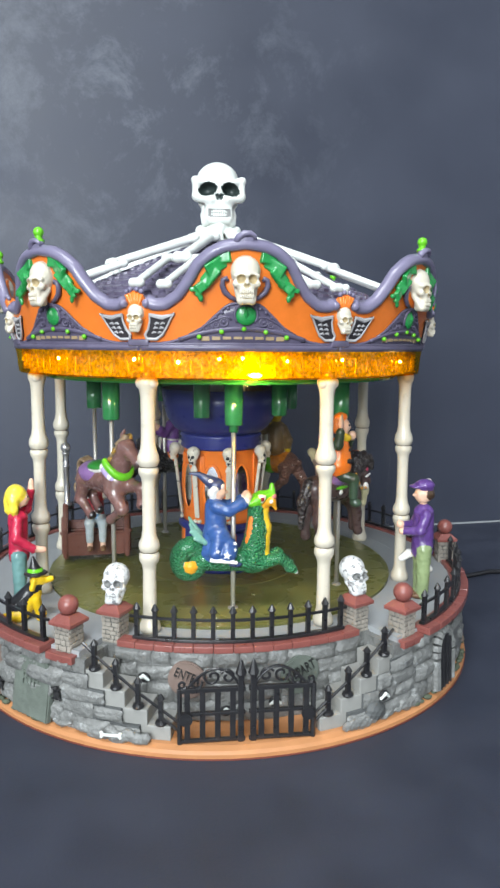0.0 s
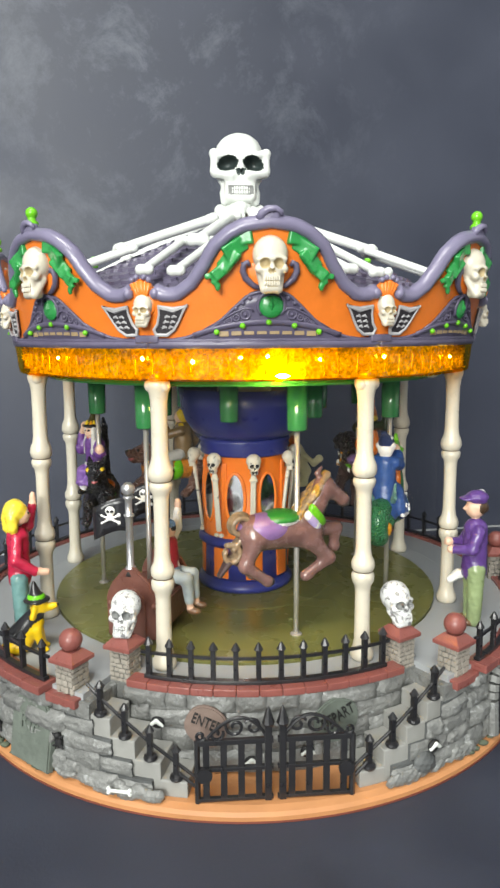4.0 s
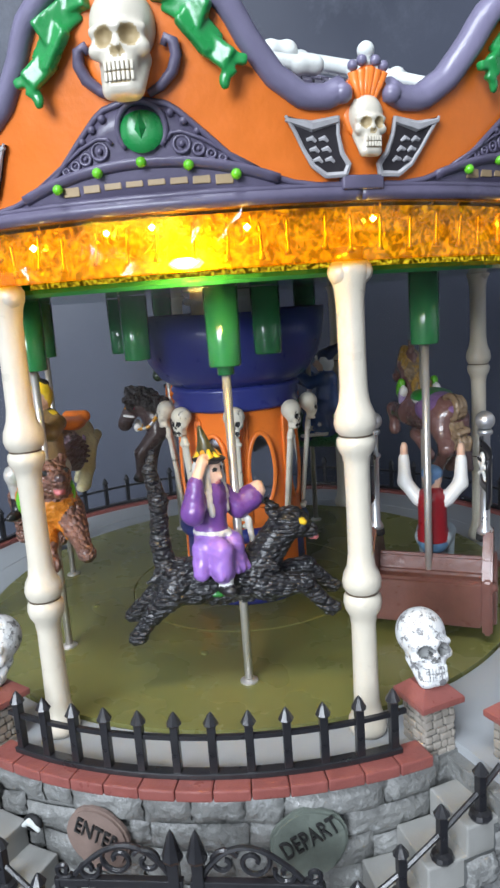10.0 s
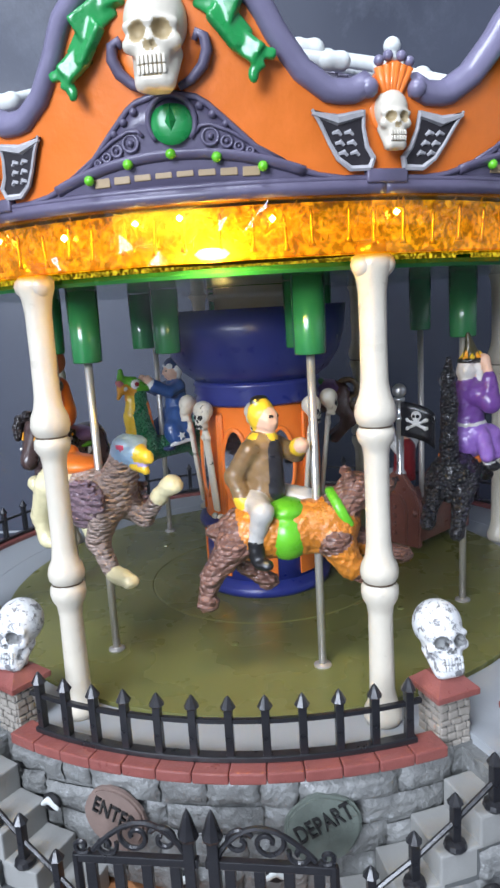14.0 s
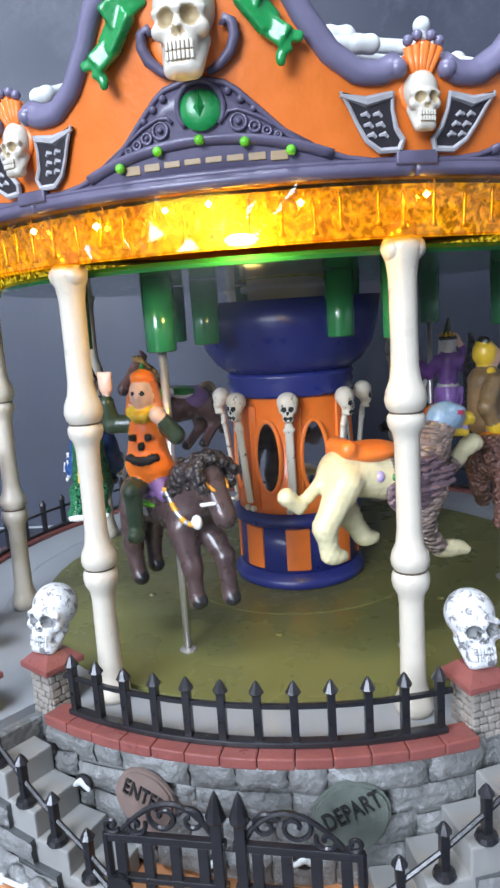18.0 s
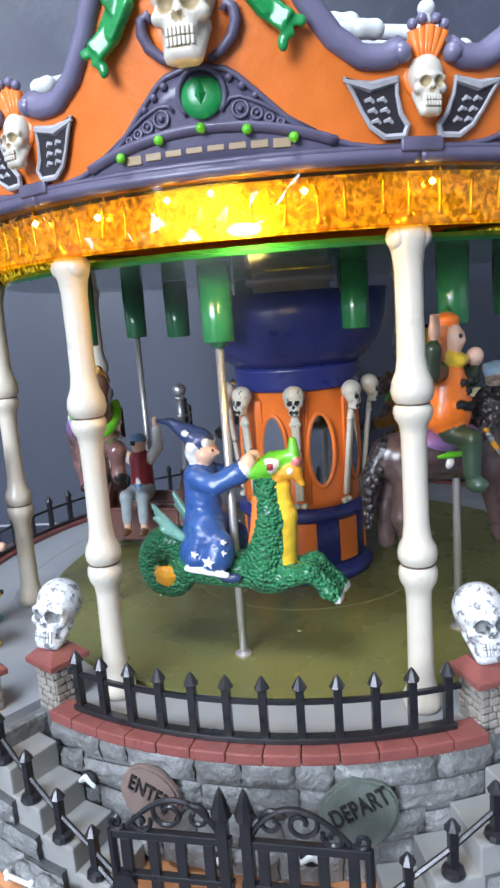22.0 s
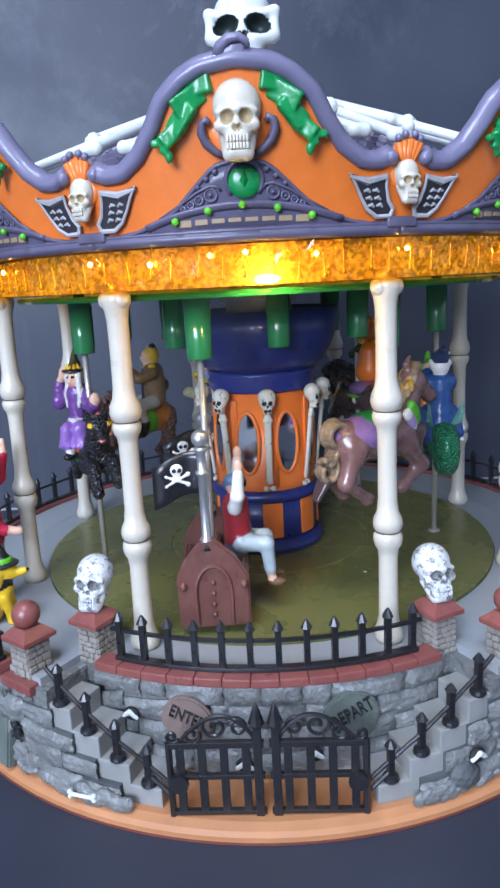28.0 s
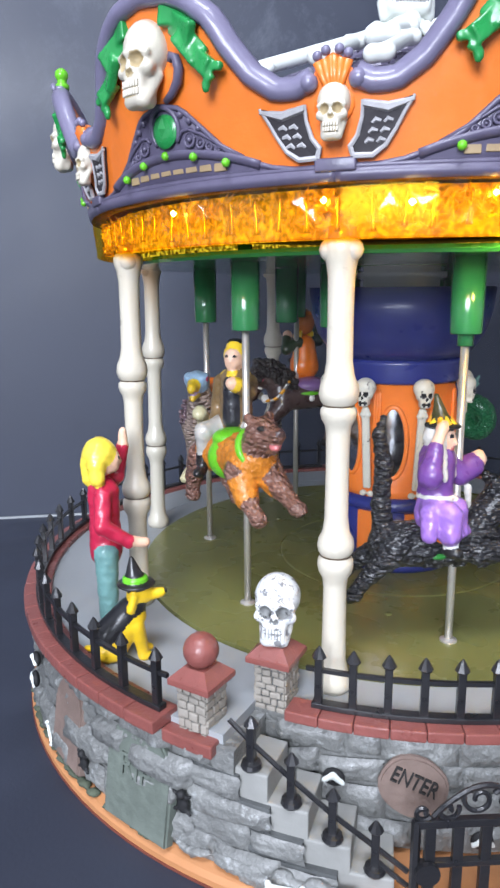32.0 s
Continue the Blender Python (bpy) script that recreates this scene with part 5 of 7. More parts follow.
upper, lower = long_bone(46, 2.3), long_bone(40, 1.7)
upper_ob = lower_ob = None
for k in range(8):
    az = 22.5 + 45 * k
    p = lambda r, a, z: polar(r, az + a, z).translation
    for kind, ends in (("u", (p(0.016, 0, 0.2080), p(0.060, 1, 0.1925))), ("l", (p(0.056, -7, 0.1930), p(0.092, -3.5, 0.1795))), ("l", (p(0.056, 7, 0.1925), p(0.094, 3.8, 0.1780)))):
        if kind == "u":
            upper_ob = upper.part("arm_bone", canopy, "white arm bone") if upper_ob is None else again(upper_ob, Matrix(), canopy)
            lay(upper_ob, *ends)
        else:
            lower_ob = lower.part("forearm_bone", canopy, "white forearm bone") if lower_ob is None else again(lower_ob, Matrix(), canopy)
            lay(lower_ob, *ends)
neck = Clay(0.6, 1.0)
neck.cap((0, 0, 204), (0, 0, 216), 6.5, 6.0, WHITE_BONE)
for i in range(16):
    a = 2 * math.pi * i / 16
    neck.cap((15 * math.cos(a), 15 * math.sin(a), 204.5), (8 * math.cos(a), 8 * math.sin(a), 211), 1.7, 1.5, WHITE_BONE)
neck.cap((-9, 0, 211), (9, 0, 211), 3, 3, WHITE_BONE).cap((0, -9, 211), (0, 9, 211), 3, 3, WHITE_BONE)
neck.part("neck", canopy, "white rib collar under the skull", pose(-0.0012, 0.004, 0.0022))
# great skull
s = Clay(0.55, 1.8)
s.ball((0, 2, 237.5), (10.8, 13, 10), WHITE_BONE).ball((0, -2, 232), (10.8, 10, 8), WHITE_BONE)
for a in (-1, 1):
    s.cap((a * 11.6, -8.0, 236.4), (a * 2.2, -11.2, 233.4), 1.9, 1.7, WHITE_BONE)
    s.cap((a * 11.6, -8.0, 236), (a * 11.0, -8.2, 228.5), 1.6, 2.2, WHITE_BONE)
    s.cap((a * 10.6, -8.2, 227.6), (a * 4, -11.4, 226.0), 2.5, 2.2, WHITE_BONE)
    s.cap((a * 8.2, -3, 226), (a * 6.8, -7, 214.5), 1.8, 1.9, WHITE_BONE)
s.cap((0, -10.5, 233), (0, -11.6, 227.5), 1.7, 1.5, WHITE_BONE)
s.slab((0, -4.8, 220.5), (7.0, 7.2, 6.8), WHITE_BONE, False, (0, 0, 0), 3)
for a in (-1, 1):
    s.ball((a * 5.9, -12.0, 231.2), (4.5, 7.0, 3.3), SOCKET_GREEN, True, (0, a * 14, 0))
    s.ball((a * 0.8, -13, 227.6), (0.65, 2.2, 1.4), SOCKET_GREEN, True, (0, a * 16, 0))
    s.ball((a * 11.6, -4, 221.5), (3.2, 6, 3.2), WHITE_BONE, True)
s.slab((0, -12.2, 219.2), (5.4, 0.7, 1.7), SOCKET_GREY, True, (0, 0, 0), 0.05)
ob = new("great_skull", toothed(s, "great_skull", ((219.3, 220.9), (217.5, 219.1)), 5.4, -11.45, 0.9, 10, WHITE_BONE, 0.2))
ob.parent = canopy
ob.matrix_basis = pose(-0.0012, 0.0080, 0.2160) @ Matrix.Diagonal((1.03, 0.97, 0.97, 1)) @ pose(0, 0, -0.2137)
ob["label"] = "large white frowning skull with dark hollow eyes"

# ---- hub ----
hub = thing("hub", "navy and orange centre drum with skeletons and oval mirrors", "hub")
part("drum_foot", lathe([(0.0, 0.0360), (0.0228, 0.0360), (0.0234, 0.0375), (0.0230, 0.0392), (0.0218, 0.0398), (0.0214, 0.0412), (0.0, 0.0412)], 48), NAVY, hub, "glossy navy moulded foot", True)
part("drum_base", lathe([(0.0, 0.0405), (0.0210, 0.0405), (0.0206, 0.0580), (0.0, 0.0580)], 48), NAVY, hub, "", True)
for k in range(8):
    az = 45 * k + 7
    part("stripe", ring_block(0.0200, 0.0214, 0.0422, 0.0566, az - 11, az + 11, 5, 0.0003), ORANGE, hub, "orange painted panel")
part("drum_ledge", lathe([(0.0, 0.0568), (0.0212, 0.0570), (0.0228, 0.0580), (0.0230, 0.0594), (0.0224, 0.0606), (0.0212, 0.0616), (0.0, 0.0616)], 48), NAVY, hub, "", True)
part("drum", lathe([(0.0, 0.0610), (0.0206, 0.0610), (0.0200, 0.0640), (0.0198, 0.1010), (0.0, 0.1010)], 48), ORANGE, hub, "orange drum", True)
mir = None
for k in range(8):
    az = 45 * k + 27.5
    place = lambda r: polar(r, az, 0.0808) @ pose(0, 0, 0, 90, 0, 0)
    if mir is None:
        mir = part("oval_mirror", lathe([(0.0, 0.0), (0.0044, 0.0)], 28, m=Matrix.Diagonal((1, 2.7, 1, 1))), MIRROR, hub, "oval mirror")
        ringo = part("mirror_rim", tube([(0.0046 * math.cos(t), 0.0122 * math.sin(t), 0) for t in np.linspace(0, 2 * math.pi, 33)], 0.0009, None, 6, False), ORANGE, hub, "", True)
        mir.matrix_basis = place(0.0201)
        ringo.matrix_basis = place(0.0198)
    else:
        again(mir, place(0.0201))
        again(ringo, place(0.0198))
skel = Clay(0.34, 0.5)
skel.ball((0, 0.4, 38.6), (3.1, 2.9, 3.2), HUB_BONE).ball((0, -0.6, 36.4), (2.6, 2.2, 2.0), HUB_BONE).slab((0, -1.0, 34.4), (1.5, 1.5, 1.7), HUB_BONE, False, (0, 0, 0), 0.6)
for a in (-1, 1):
    skel.ball((a * 1.15, -2.8, 37.0), (0.8, 1.1, 0.75), SOCKET, True)
    skel.cap((a * 0.45, 0, 31), (a * 0.55, 0, 4), 0.8, 0.7, HUB_BONE).ball((a * 1.2, -0.2, 1.6), 1.1, HUB_BONE).ball((a * 0.9, -0.2, 29.5), 0.9, HUB_BONE)
    skel.slab((a * 0.7, -2.5, 33.9), (0.14, 0.5, 0.7), SOCKET, True, (0, 0, 0), 0.02)
skel.ball((0, -2.8, 35.7), (0.4, 0.8, 0.5), SOCKET, True).slab((0, -2.5, 34.0), (1.2, 0.4, 0.14), SOCKET, True, (0, 0, 0), 0.02).cap((0, 0, 33), (0, 0, 30), 0.8, 0.8, HUB_BONE)
sk = None
for k in range(8):
    m = polar(0.0208, 45 * k + 5, 0.0614) @ pose(0, 0, 0, 6.5, 0, (0, 14, -10, 6)[k % 4]) @ Matrix.Diagonal((1.12, 1.08, 1.0, 1))
    sk = skel.part("skeleton", hub, "cream skeleton figure", m) if sk is None else again(sk, m, hub)
# orange pleats beside the skeletons
pleat = None
for k in range(8):
    for j in range(3):
        az = 45 * k + 9.5 + 2.6 * j
        m = polar(0.0202, az, 0.063)
        if pleat is None:
            pleat = part("pleat", lathe([(0.0, 0.0), (0.0006, 0.0), (0.0006, 0.034), (0.0, 0.036)], 8), ORANGE, hub, "", True)
            pleat.matrix_basis = m
        else:
            again(pleat, m)
part("neck_rings", lathe([(0.0, 0.1005), (0.0207, 0.1005), (0.0217, 0.1016), (0.0209, 0.1030), (0.0219, 0.1044), (0.0211, 0.1058), (0.0220, 0.1070), (0.0212, 0.1084), (0.0, 0.1084)], 48), NAVY, hub, "navy ringed collar", True)
part("bowl", lathe([(0.0, 0.1080), (0.0207, 0.1082), (0.0250, 0.1112), (0.0286, 0.1165), (0.0306, 0.1230), (0.0316, 0.1318), (0.0304, 0.1318), (0.0290, 0.1240), (0.0, 0.1210)], 64), NAVY, hub, "glossy navy bowl", True)
part("spindle", lathe([(0.0, 0.115), (0.0130, 0.115), (0.0130, 0.1345), (0.0152, 0.1350), (0.0152, 0.1368), (0.0130, 0.1370), (0.0130, 0.1388), (0.0, 0.1388)], 32), WHITE_PLASTIC, hub, "white plastic spindle", True)

# ---- riders ----
RIDERS = []


def rider(k, name, label, category="carousel ride"):
    root = thing(name, label, category, "rides on the turntable")
    RIDERS.append((k, root))
    part("pole", lathe([(0.0, -0.026), (0.0011, -0.026), (0.0011, 0.0850), (0.0, 0.0850)], 12), STEEL, root, "polished steel pole", True)
    if k != 2:
        part("sleeve", lathe([(0.0011, 0.0795), (0.0021, 0.0795), (0.0021, 0.0900), (0.0011, 0.0900)], 12), TUBE_GREEN, root, "short green sleeve on the pole", True)
    return root


def coil(s, cx, cz, r, turns, start, fat, paint, y=0.0, n=14, shrink=0.6):
    last = None
    for i in range(n):
        t = start + turns * i / (n - 1)
        f = 1 - shrink * i / (n - 1)
        p = (cx + r * f * math.cos(t), y, cz + r * f * math.sin(t))
        if last:
            s.cap(last, p, fat * (0.5 + 0.5 * f), fat * (0.5 + 0.5 * f), paint)
        last = p
    return s


# dragon with a wizard
ride = rider(0, "dragon_ride", "green scaled dragon with a wizard in a blue robe")
s = Clay(0.55, 1.3, 0.16, 1.9)
s.cap((-14, 0, 22), (12, 0, 21), 5.2, 5.0, DRAGON).cap((9, 0, 22), (11.5, 0, 36), 6.8, 4.9, DRAGON).cap((11.2, 0, 35), (10.6, 0, 45), 4.8, 3.8, DRAGON)
s.cap((13.5, 0, 23), (15.2, 0, 36), 3.9, 3.1, YELLOW).cap((15.2, 0, 36), (14.0, 0, 44), 3.0, 2.4, YELLOW)
s.cap((6, -3, 24), (8.2, -3, 41), 1.3, 1.0, ORANGE).cap((6, 3, 24), (8.2, 3, 41), 1.3, 1.0, ORANGE)
s.ball((11.5, 0, 49.2), (5.0, 3.5, 2.6), LIME, False, (0, -18, 0)).cap((12.5, 0, 50.4), (18.5, 0, 52.2), 2.5, 1.6, LIME).cap((12.0, 0, 46.4), (18.2, 0, 48.4), 2.6, 2.1, YELLOW_ORANGE)
s.cap((18.6, 0, 48.0), (20.4, 0, 44.6), 1.7, 0.8, YELLOW_ORANGE).cap((14.0, 0, 44.6), (16.6, 0, 44.0), 1.5, 0.8, YELLOW_ORANGE).ball((18.4, 0, 54.6), (1.3, 1.0, 2.2), LIME)
for a in (-1, 1):
    s.cap((11, a * 2.4, 49.2), (6.2, a * 3.2, 47.0), 2.2, 0.7, LIME).ball((13.0, a * 3.2, 50.0), (1.9, 1.0, 1.6), WHITE_PAINT).ball((13.2, a * 4.0, 50.0), (0.75, 0.6, 0.75), VEST_RED).ball((19.6, a * 1.2, 50.6), (1.2, 0.9, 0.9), TONGUE).ball((17.8, a * 2.2, 48.4), (0.6, 0.5, 0.5), WHITE_PAINT)
coil(s, -20, 21, 7.5, 5.6, 1.2, 4.6, DRAGON)
s.ball((-20.5, -4.2, 20), (2.6, 1.2, 2.6), YELLOW_ORANGE)
for a in (-1, 1):
    s.cap((13, a * 3, 20), (22, a * 3.5, 23), 3.0, 2.6, DRAGON).cap((22, a * 3.5, 23), (28, a * 3.5, 18), 2.5, 2.0, DRAGON).ball((27.0, a * 3.5, 18.0), (2.8, 2.7, 2.0), DRAGON)
    for k in (-1.9, 0, 1.9):
        s.cap((28.4, a * 3.5 + k, 17.6), (29.2, a * 3.5 + k, 17.0), 1.0, 0.8, DRAGON).ball((30.0, a * 3.5 + k, 16.4), (0.8, 0.75, 0.7), WHITE_PAINT)
s.part("dragon", ride, "green dragon with a yellow belly and coiled tail", Matrix.Diagonal((0.94, 1, 1, 1)))
for a in (-1, 1):
    w = Clay(0.4, 0.5)
    for i, (x, z) in enumerate(((-19.5, 40), (-19.5, 36.5), (-17.5, 33.5))):
        w.cap((-13, a * 4.5, 31), (x, a * 6.5, z), 1.1, 0.5, WING_TEAL)
    for u in np.linspace(0, 1, 9):
        w.cap((-13, a * 4.5, 31), (-19.6 + 2.4 * u, a * 6.2, 39.5 - 6.5 * u - 1.2 * math.sin(math.pi * 2 * u) ** 2), 0.8, 0.45, WING_TEAL)
    w.part("wing", ride, "small pale teal fan wing")
for i in range(9):
    b = bmesh.new()
    bmesh.ops.create_icosphere(b, subdivisions=1, radius=0.0011, matrix=pose(0.0163 - 0.0003 * abs(i - 3), 0, 0.025 + 0.0022 * i) @ Matrix.Diagonal((0.6, 1.6, 0.7, 1)))
    part("belly_plate", b, YELLOW, ride, "", True)
s = Clay(0.5, 0.9, 0.10, 3.6)
s.cap((-8, 0, 22), (-7, 0, 31), 7.0, 5.8, ROBE).cap((-7, 0, 31), (-7.5, 0, 44.5), 5.2, 4.4, ROBE)
for a in (-1, 1):
    s.cap((-6, a * 3.5, 31), (-1.5, a * 5.5, 24), 4.6, 3.8, ROBE).cap((-1.5, a * 5.5, 26), (-2.2, a * 6.3, 22.5), 3.8, 4.3, ROBE).cap((-6, a * 6.0, 30), (-7.5, a * 7.0, 22.5), 2.6, 3.0, ROBE)
    s.cap((-7, a * 3.8, 45), (-1.5, a * 5, 43), 3.0, 2.7, ROBE).cap((-1.5, a * 5, 43), (4.2, a * 3.2, 46), 2.7, 3.1, ROBE)
    s.cap((4.8, a * 3.1, 46.3), (5.4, a * 3, 46.7), 2.6, 2.5, WHITE_PAINT).ball((7.0, a * 2.3, 49.2), (2.0, 1.9, 2.3), SKIN)
    s.cap((-9.5, a * 9.0, 20.0), (1.4, a * 9.4, 18.8), 0.9, 0.9, WHITE_PAINT)
    s.ball((1.2, a * 6.5, 17.0), (3.0, 1.8, 1.5), HAT_BLUE)
    s.ball((-3.1, a * 1.3, 52.2), (0.35, 0.5, 0.4), SOCKET)
s.ball((-6.0, 0, 51.4), (3.6, 3.3, 3.9), SKIN).cap((-2.8, 0, 51.4), (-2.0, 0, 51.0), 0.8, 0.6, SKIN).ball((-8.2, 0, 51.2), (2.6, 3.6, 3.4), WHITE_PAINT)
s.cap((-7.8, -3, 53.2), (-7.4, 3, 53.2), 1.6, 1.6, WHITE_PAINT).cap((-4.4, -2.2, 54.4), (-4.4, 2.2, 54.4), 1.1, 1.1, WHITE_PAINT)
s.cap((-7, 0, 54.8), (-14.5, 0, 60), 3.7, 1.2, HAT_BLUE).cap((-14.5, 0, 60), (-18.5, 0, 60.5), 1.2, 0.6, HAT_BLUE).ball((-9.6, -3.0, 57.4), (0.9, 0.7, 0.7), WHITE_PAINT)
SEAT = pose(-0.0008, 0, 0.0056) @ Matrix.Diagonal((1, 0.96, 0.92, 1))
s.part("wizard_figure", ride, "seated wizard doll in a blue robe and pointed hat", SEAT)


def star(r):
    b = bmesh.new()
    f = b.faces.new([b.verts.new((r * (1 if i % 2 == 0 else 0.45) * math.sin(math.pi * i / 5), 0, r * (1 if i % 2 == 0 else 0.45) * math.cos(math.pi * i / 5))) for i in range(10)])
    ext = bmesh.ops.extrude_face_region(b, geom=[f])
    bmesh.ops.translate(b, verts=[v for v in ext["geom"] if isinstance(v, bmesh.types.BMVert)], vec=(0, 0.0008, 0))
    bmesh.ops.recalc_face_normals(b, faces=b.faces[:])
    return b


mark = part("star", star(0.0019), WHITE_PAINT, ride, "white painted star")
mark.matrix_basis = SEAT @ pose(-0.0028, -0.0109, 0.0228, -8, 10, 0)
for x, y, z, k in ((-6.8, -10.2, 24.6, 0.6), (0.6, -9.2, 25.0, 0.55), (0.8, -8.9, 28.0, 0.5), (-2.8, 10.4, 22.8, 1), (-6.8, 9.6, 24.6, 0.6)):
    again(mark, SEAT @ pose(x / 1000, y / 1000, z / 1000, 0, 20, 0) @ Matrix.Diagonal((k, 1, k, 1)))


def quad(s, body, paint, fat, legs, hoof, foot):
    """Four two-part legs: hip, knee and foot of each."""
    for y, hip, knee, toe in legs:
        s.cap((hip[0], y, hip[1]), (knee[0], y, knee[1]), fat, fat * 0.62, paint).cap((knee[0], y, knee[1]), (toe[0], y, toe[1]), fat * 0.6, fat * 0.5, paint)
        s.ball((toe[0] + foot * 0.4, y, toe[1]), (foot, foot * 0.8, foot * 0.75), hoof)
    return s


# brown horse
ride = rider(1, "brown_horse_ride", "glossy brown galloping horse with a green and purple saddle")
s = Clay(0.62, 2.2)
s.cap((-14, 0, 38), (8, 0, 37), 7.2, 6.6, BROWN_HORSE).cap((7, 0, 40), (15, 0, 54), 6.0, 3.8, BROWN_HORSE).cap((15, 0, 55), (23, 0, 49), 4.0, 2.4, BROWN_HORSE).ball((24.0, 0, 47.8), (2.4, 2.0, 2.3), MUZZLE)
quad(s, None, BROWN_HORSE, 4.0, ((-3.4, (8, 34), (16, 26), (6, 19.5)), (3.4, (9, 36), (22, 36), (21, 28)), (-3.6, (-15, 36), (-19, 26), (-10, 19)), (3.6, (-15, 36), (-21, 28), (-14, 20))), HOOF, 2.0)
s.cap((12, 0, 60), (14, 0, 62.5), 1.2, 0.6, BROWN_HORSE)
s.part("horse", ride, "brown horse body with raised legs", pose(-0.0035, 0, 0))
m = Clay(0.5, 0.35)
for i in range(22):
    u = i / 21
    x, z = 5 + 11 * u, 46 + 13.5 * u
    for a in (-1, 1):
        m.cap((x, a * 1.2, z), (x - 3.2 + rng.uniform(-1, 1), a * rng.uniform(2.6, 4.6), z - 3.5 + rng.uniform(-1.5, 1.5)), 1.5, 0.7, MANE_GOLD if rng.random() < 0.55 else TAIL_BROWN)
m.part("mane", ride, "golden brown curled mane", pose(-0.0035, 0, 0))
m = Clay(0.42, 0.25)
for y in (-1.6, 0, 1.6):
    coil(m, -24, 39.5, 4.6 + 0.3 * y, 6.4, 0.2, 1.15, TAIL_BROWN, y, 18, 0.5)
    coil(m, -28, 29.0, 3.6 - 0.3 * y, -5.6, 1.9, 1.1, TAIL_BROWN, y, 16, 0.4)
    m.cap((-24, y, 34.5), (-27, y, 31), 1.2, 1.2, TAIL_BROWN).cap((-29, y, 25.5), (-32.5, y * 0.6, 20.5), 1.3, 0.8, MUZZLE)
m.part("tail", ride, "brown tail curled in rings", pose(0.0005, 0, 0.0015))
t = Clay(0.5, 0.5)
t.ball((-9.5, 0, 39.5), (11.5, 7.9, 6.2), SADDLE_PURPLE).ball((-3.5, 0, 43.0), (8.6, 7.0, 3.2), WHITE_PAINT).ball((-3.5, 0, 43.6), (8.2, 7.3, 3.0), SADDLE_GREEN)
t.part("saddle", ride, "green saddle on a purple cloth", pose(-0.0035, 0, 0))
t = Clay(0.45, 0.5)
for i in range(21):
    a = math.pi * (i / 20) - math.pi / 2
    x, y, z = 7.4 + 6.4 * math.cos(a), 6.6 * math.sin(a), 47.5 - 7.0 * math.cos(a)
    t.ball((x, y, z), (1.5, 1.5, 2.0), LIME).ball((x - 1.8, y, z - 2.6), (1.5, 1.6, 1.9), LILAC if i % 4 else WHITE_PAINT)
t.part("chest_band", ride, "lime green and white chest band", pose(-0.0035, 0, 0))

# chest bench with a pirate
ride = rider(2, "chest_ride", "brown treasure-chest bench with a pirate and skull flags")
b = bmesh.new()
prof = [(-0.0130, 0.0), (-0.0140, 0.0140), (-0.0124, 0.0146), (-0.0070, 0.0112), (-0.0026, 0.0126), (-0.0012, 0.0178), (0.0014, 0.0178), (0.0026, 0.0126), (0.0060, 0.0112), (0.0112, 0.0132), (0.0130, 0.0128), (0.0130, 0.0)]
f0 = [b.verts.new((x, -0.0155, z)) for x, z in prof]
f1 = [b.verts.new((x, 0.0155, z)) for x, z in prof]
b.faces.new(f0)
b.faces.new(f1[::-1])
for i in range(len(prof)):
    j = (i + 1) % len(prof)
    b.faces.new((f0[j], f0[i], f1[i], f1[j]))
bmesh.ops.recalc_face_normals(b, faces=b.faces[:])
bmesh.ops.bevel(b, geom=b.edges[:], offset=0.0008, segments=2, affect="EDGES")
part("bench", b, CHEST, ride, "red-brown moulded bench")
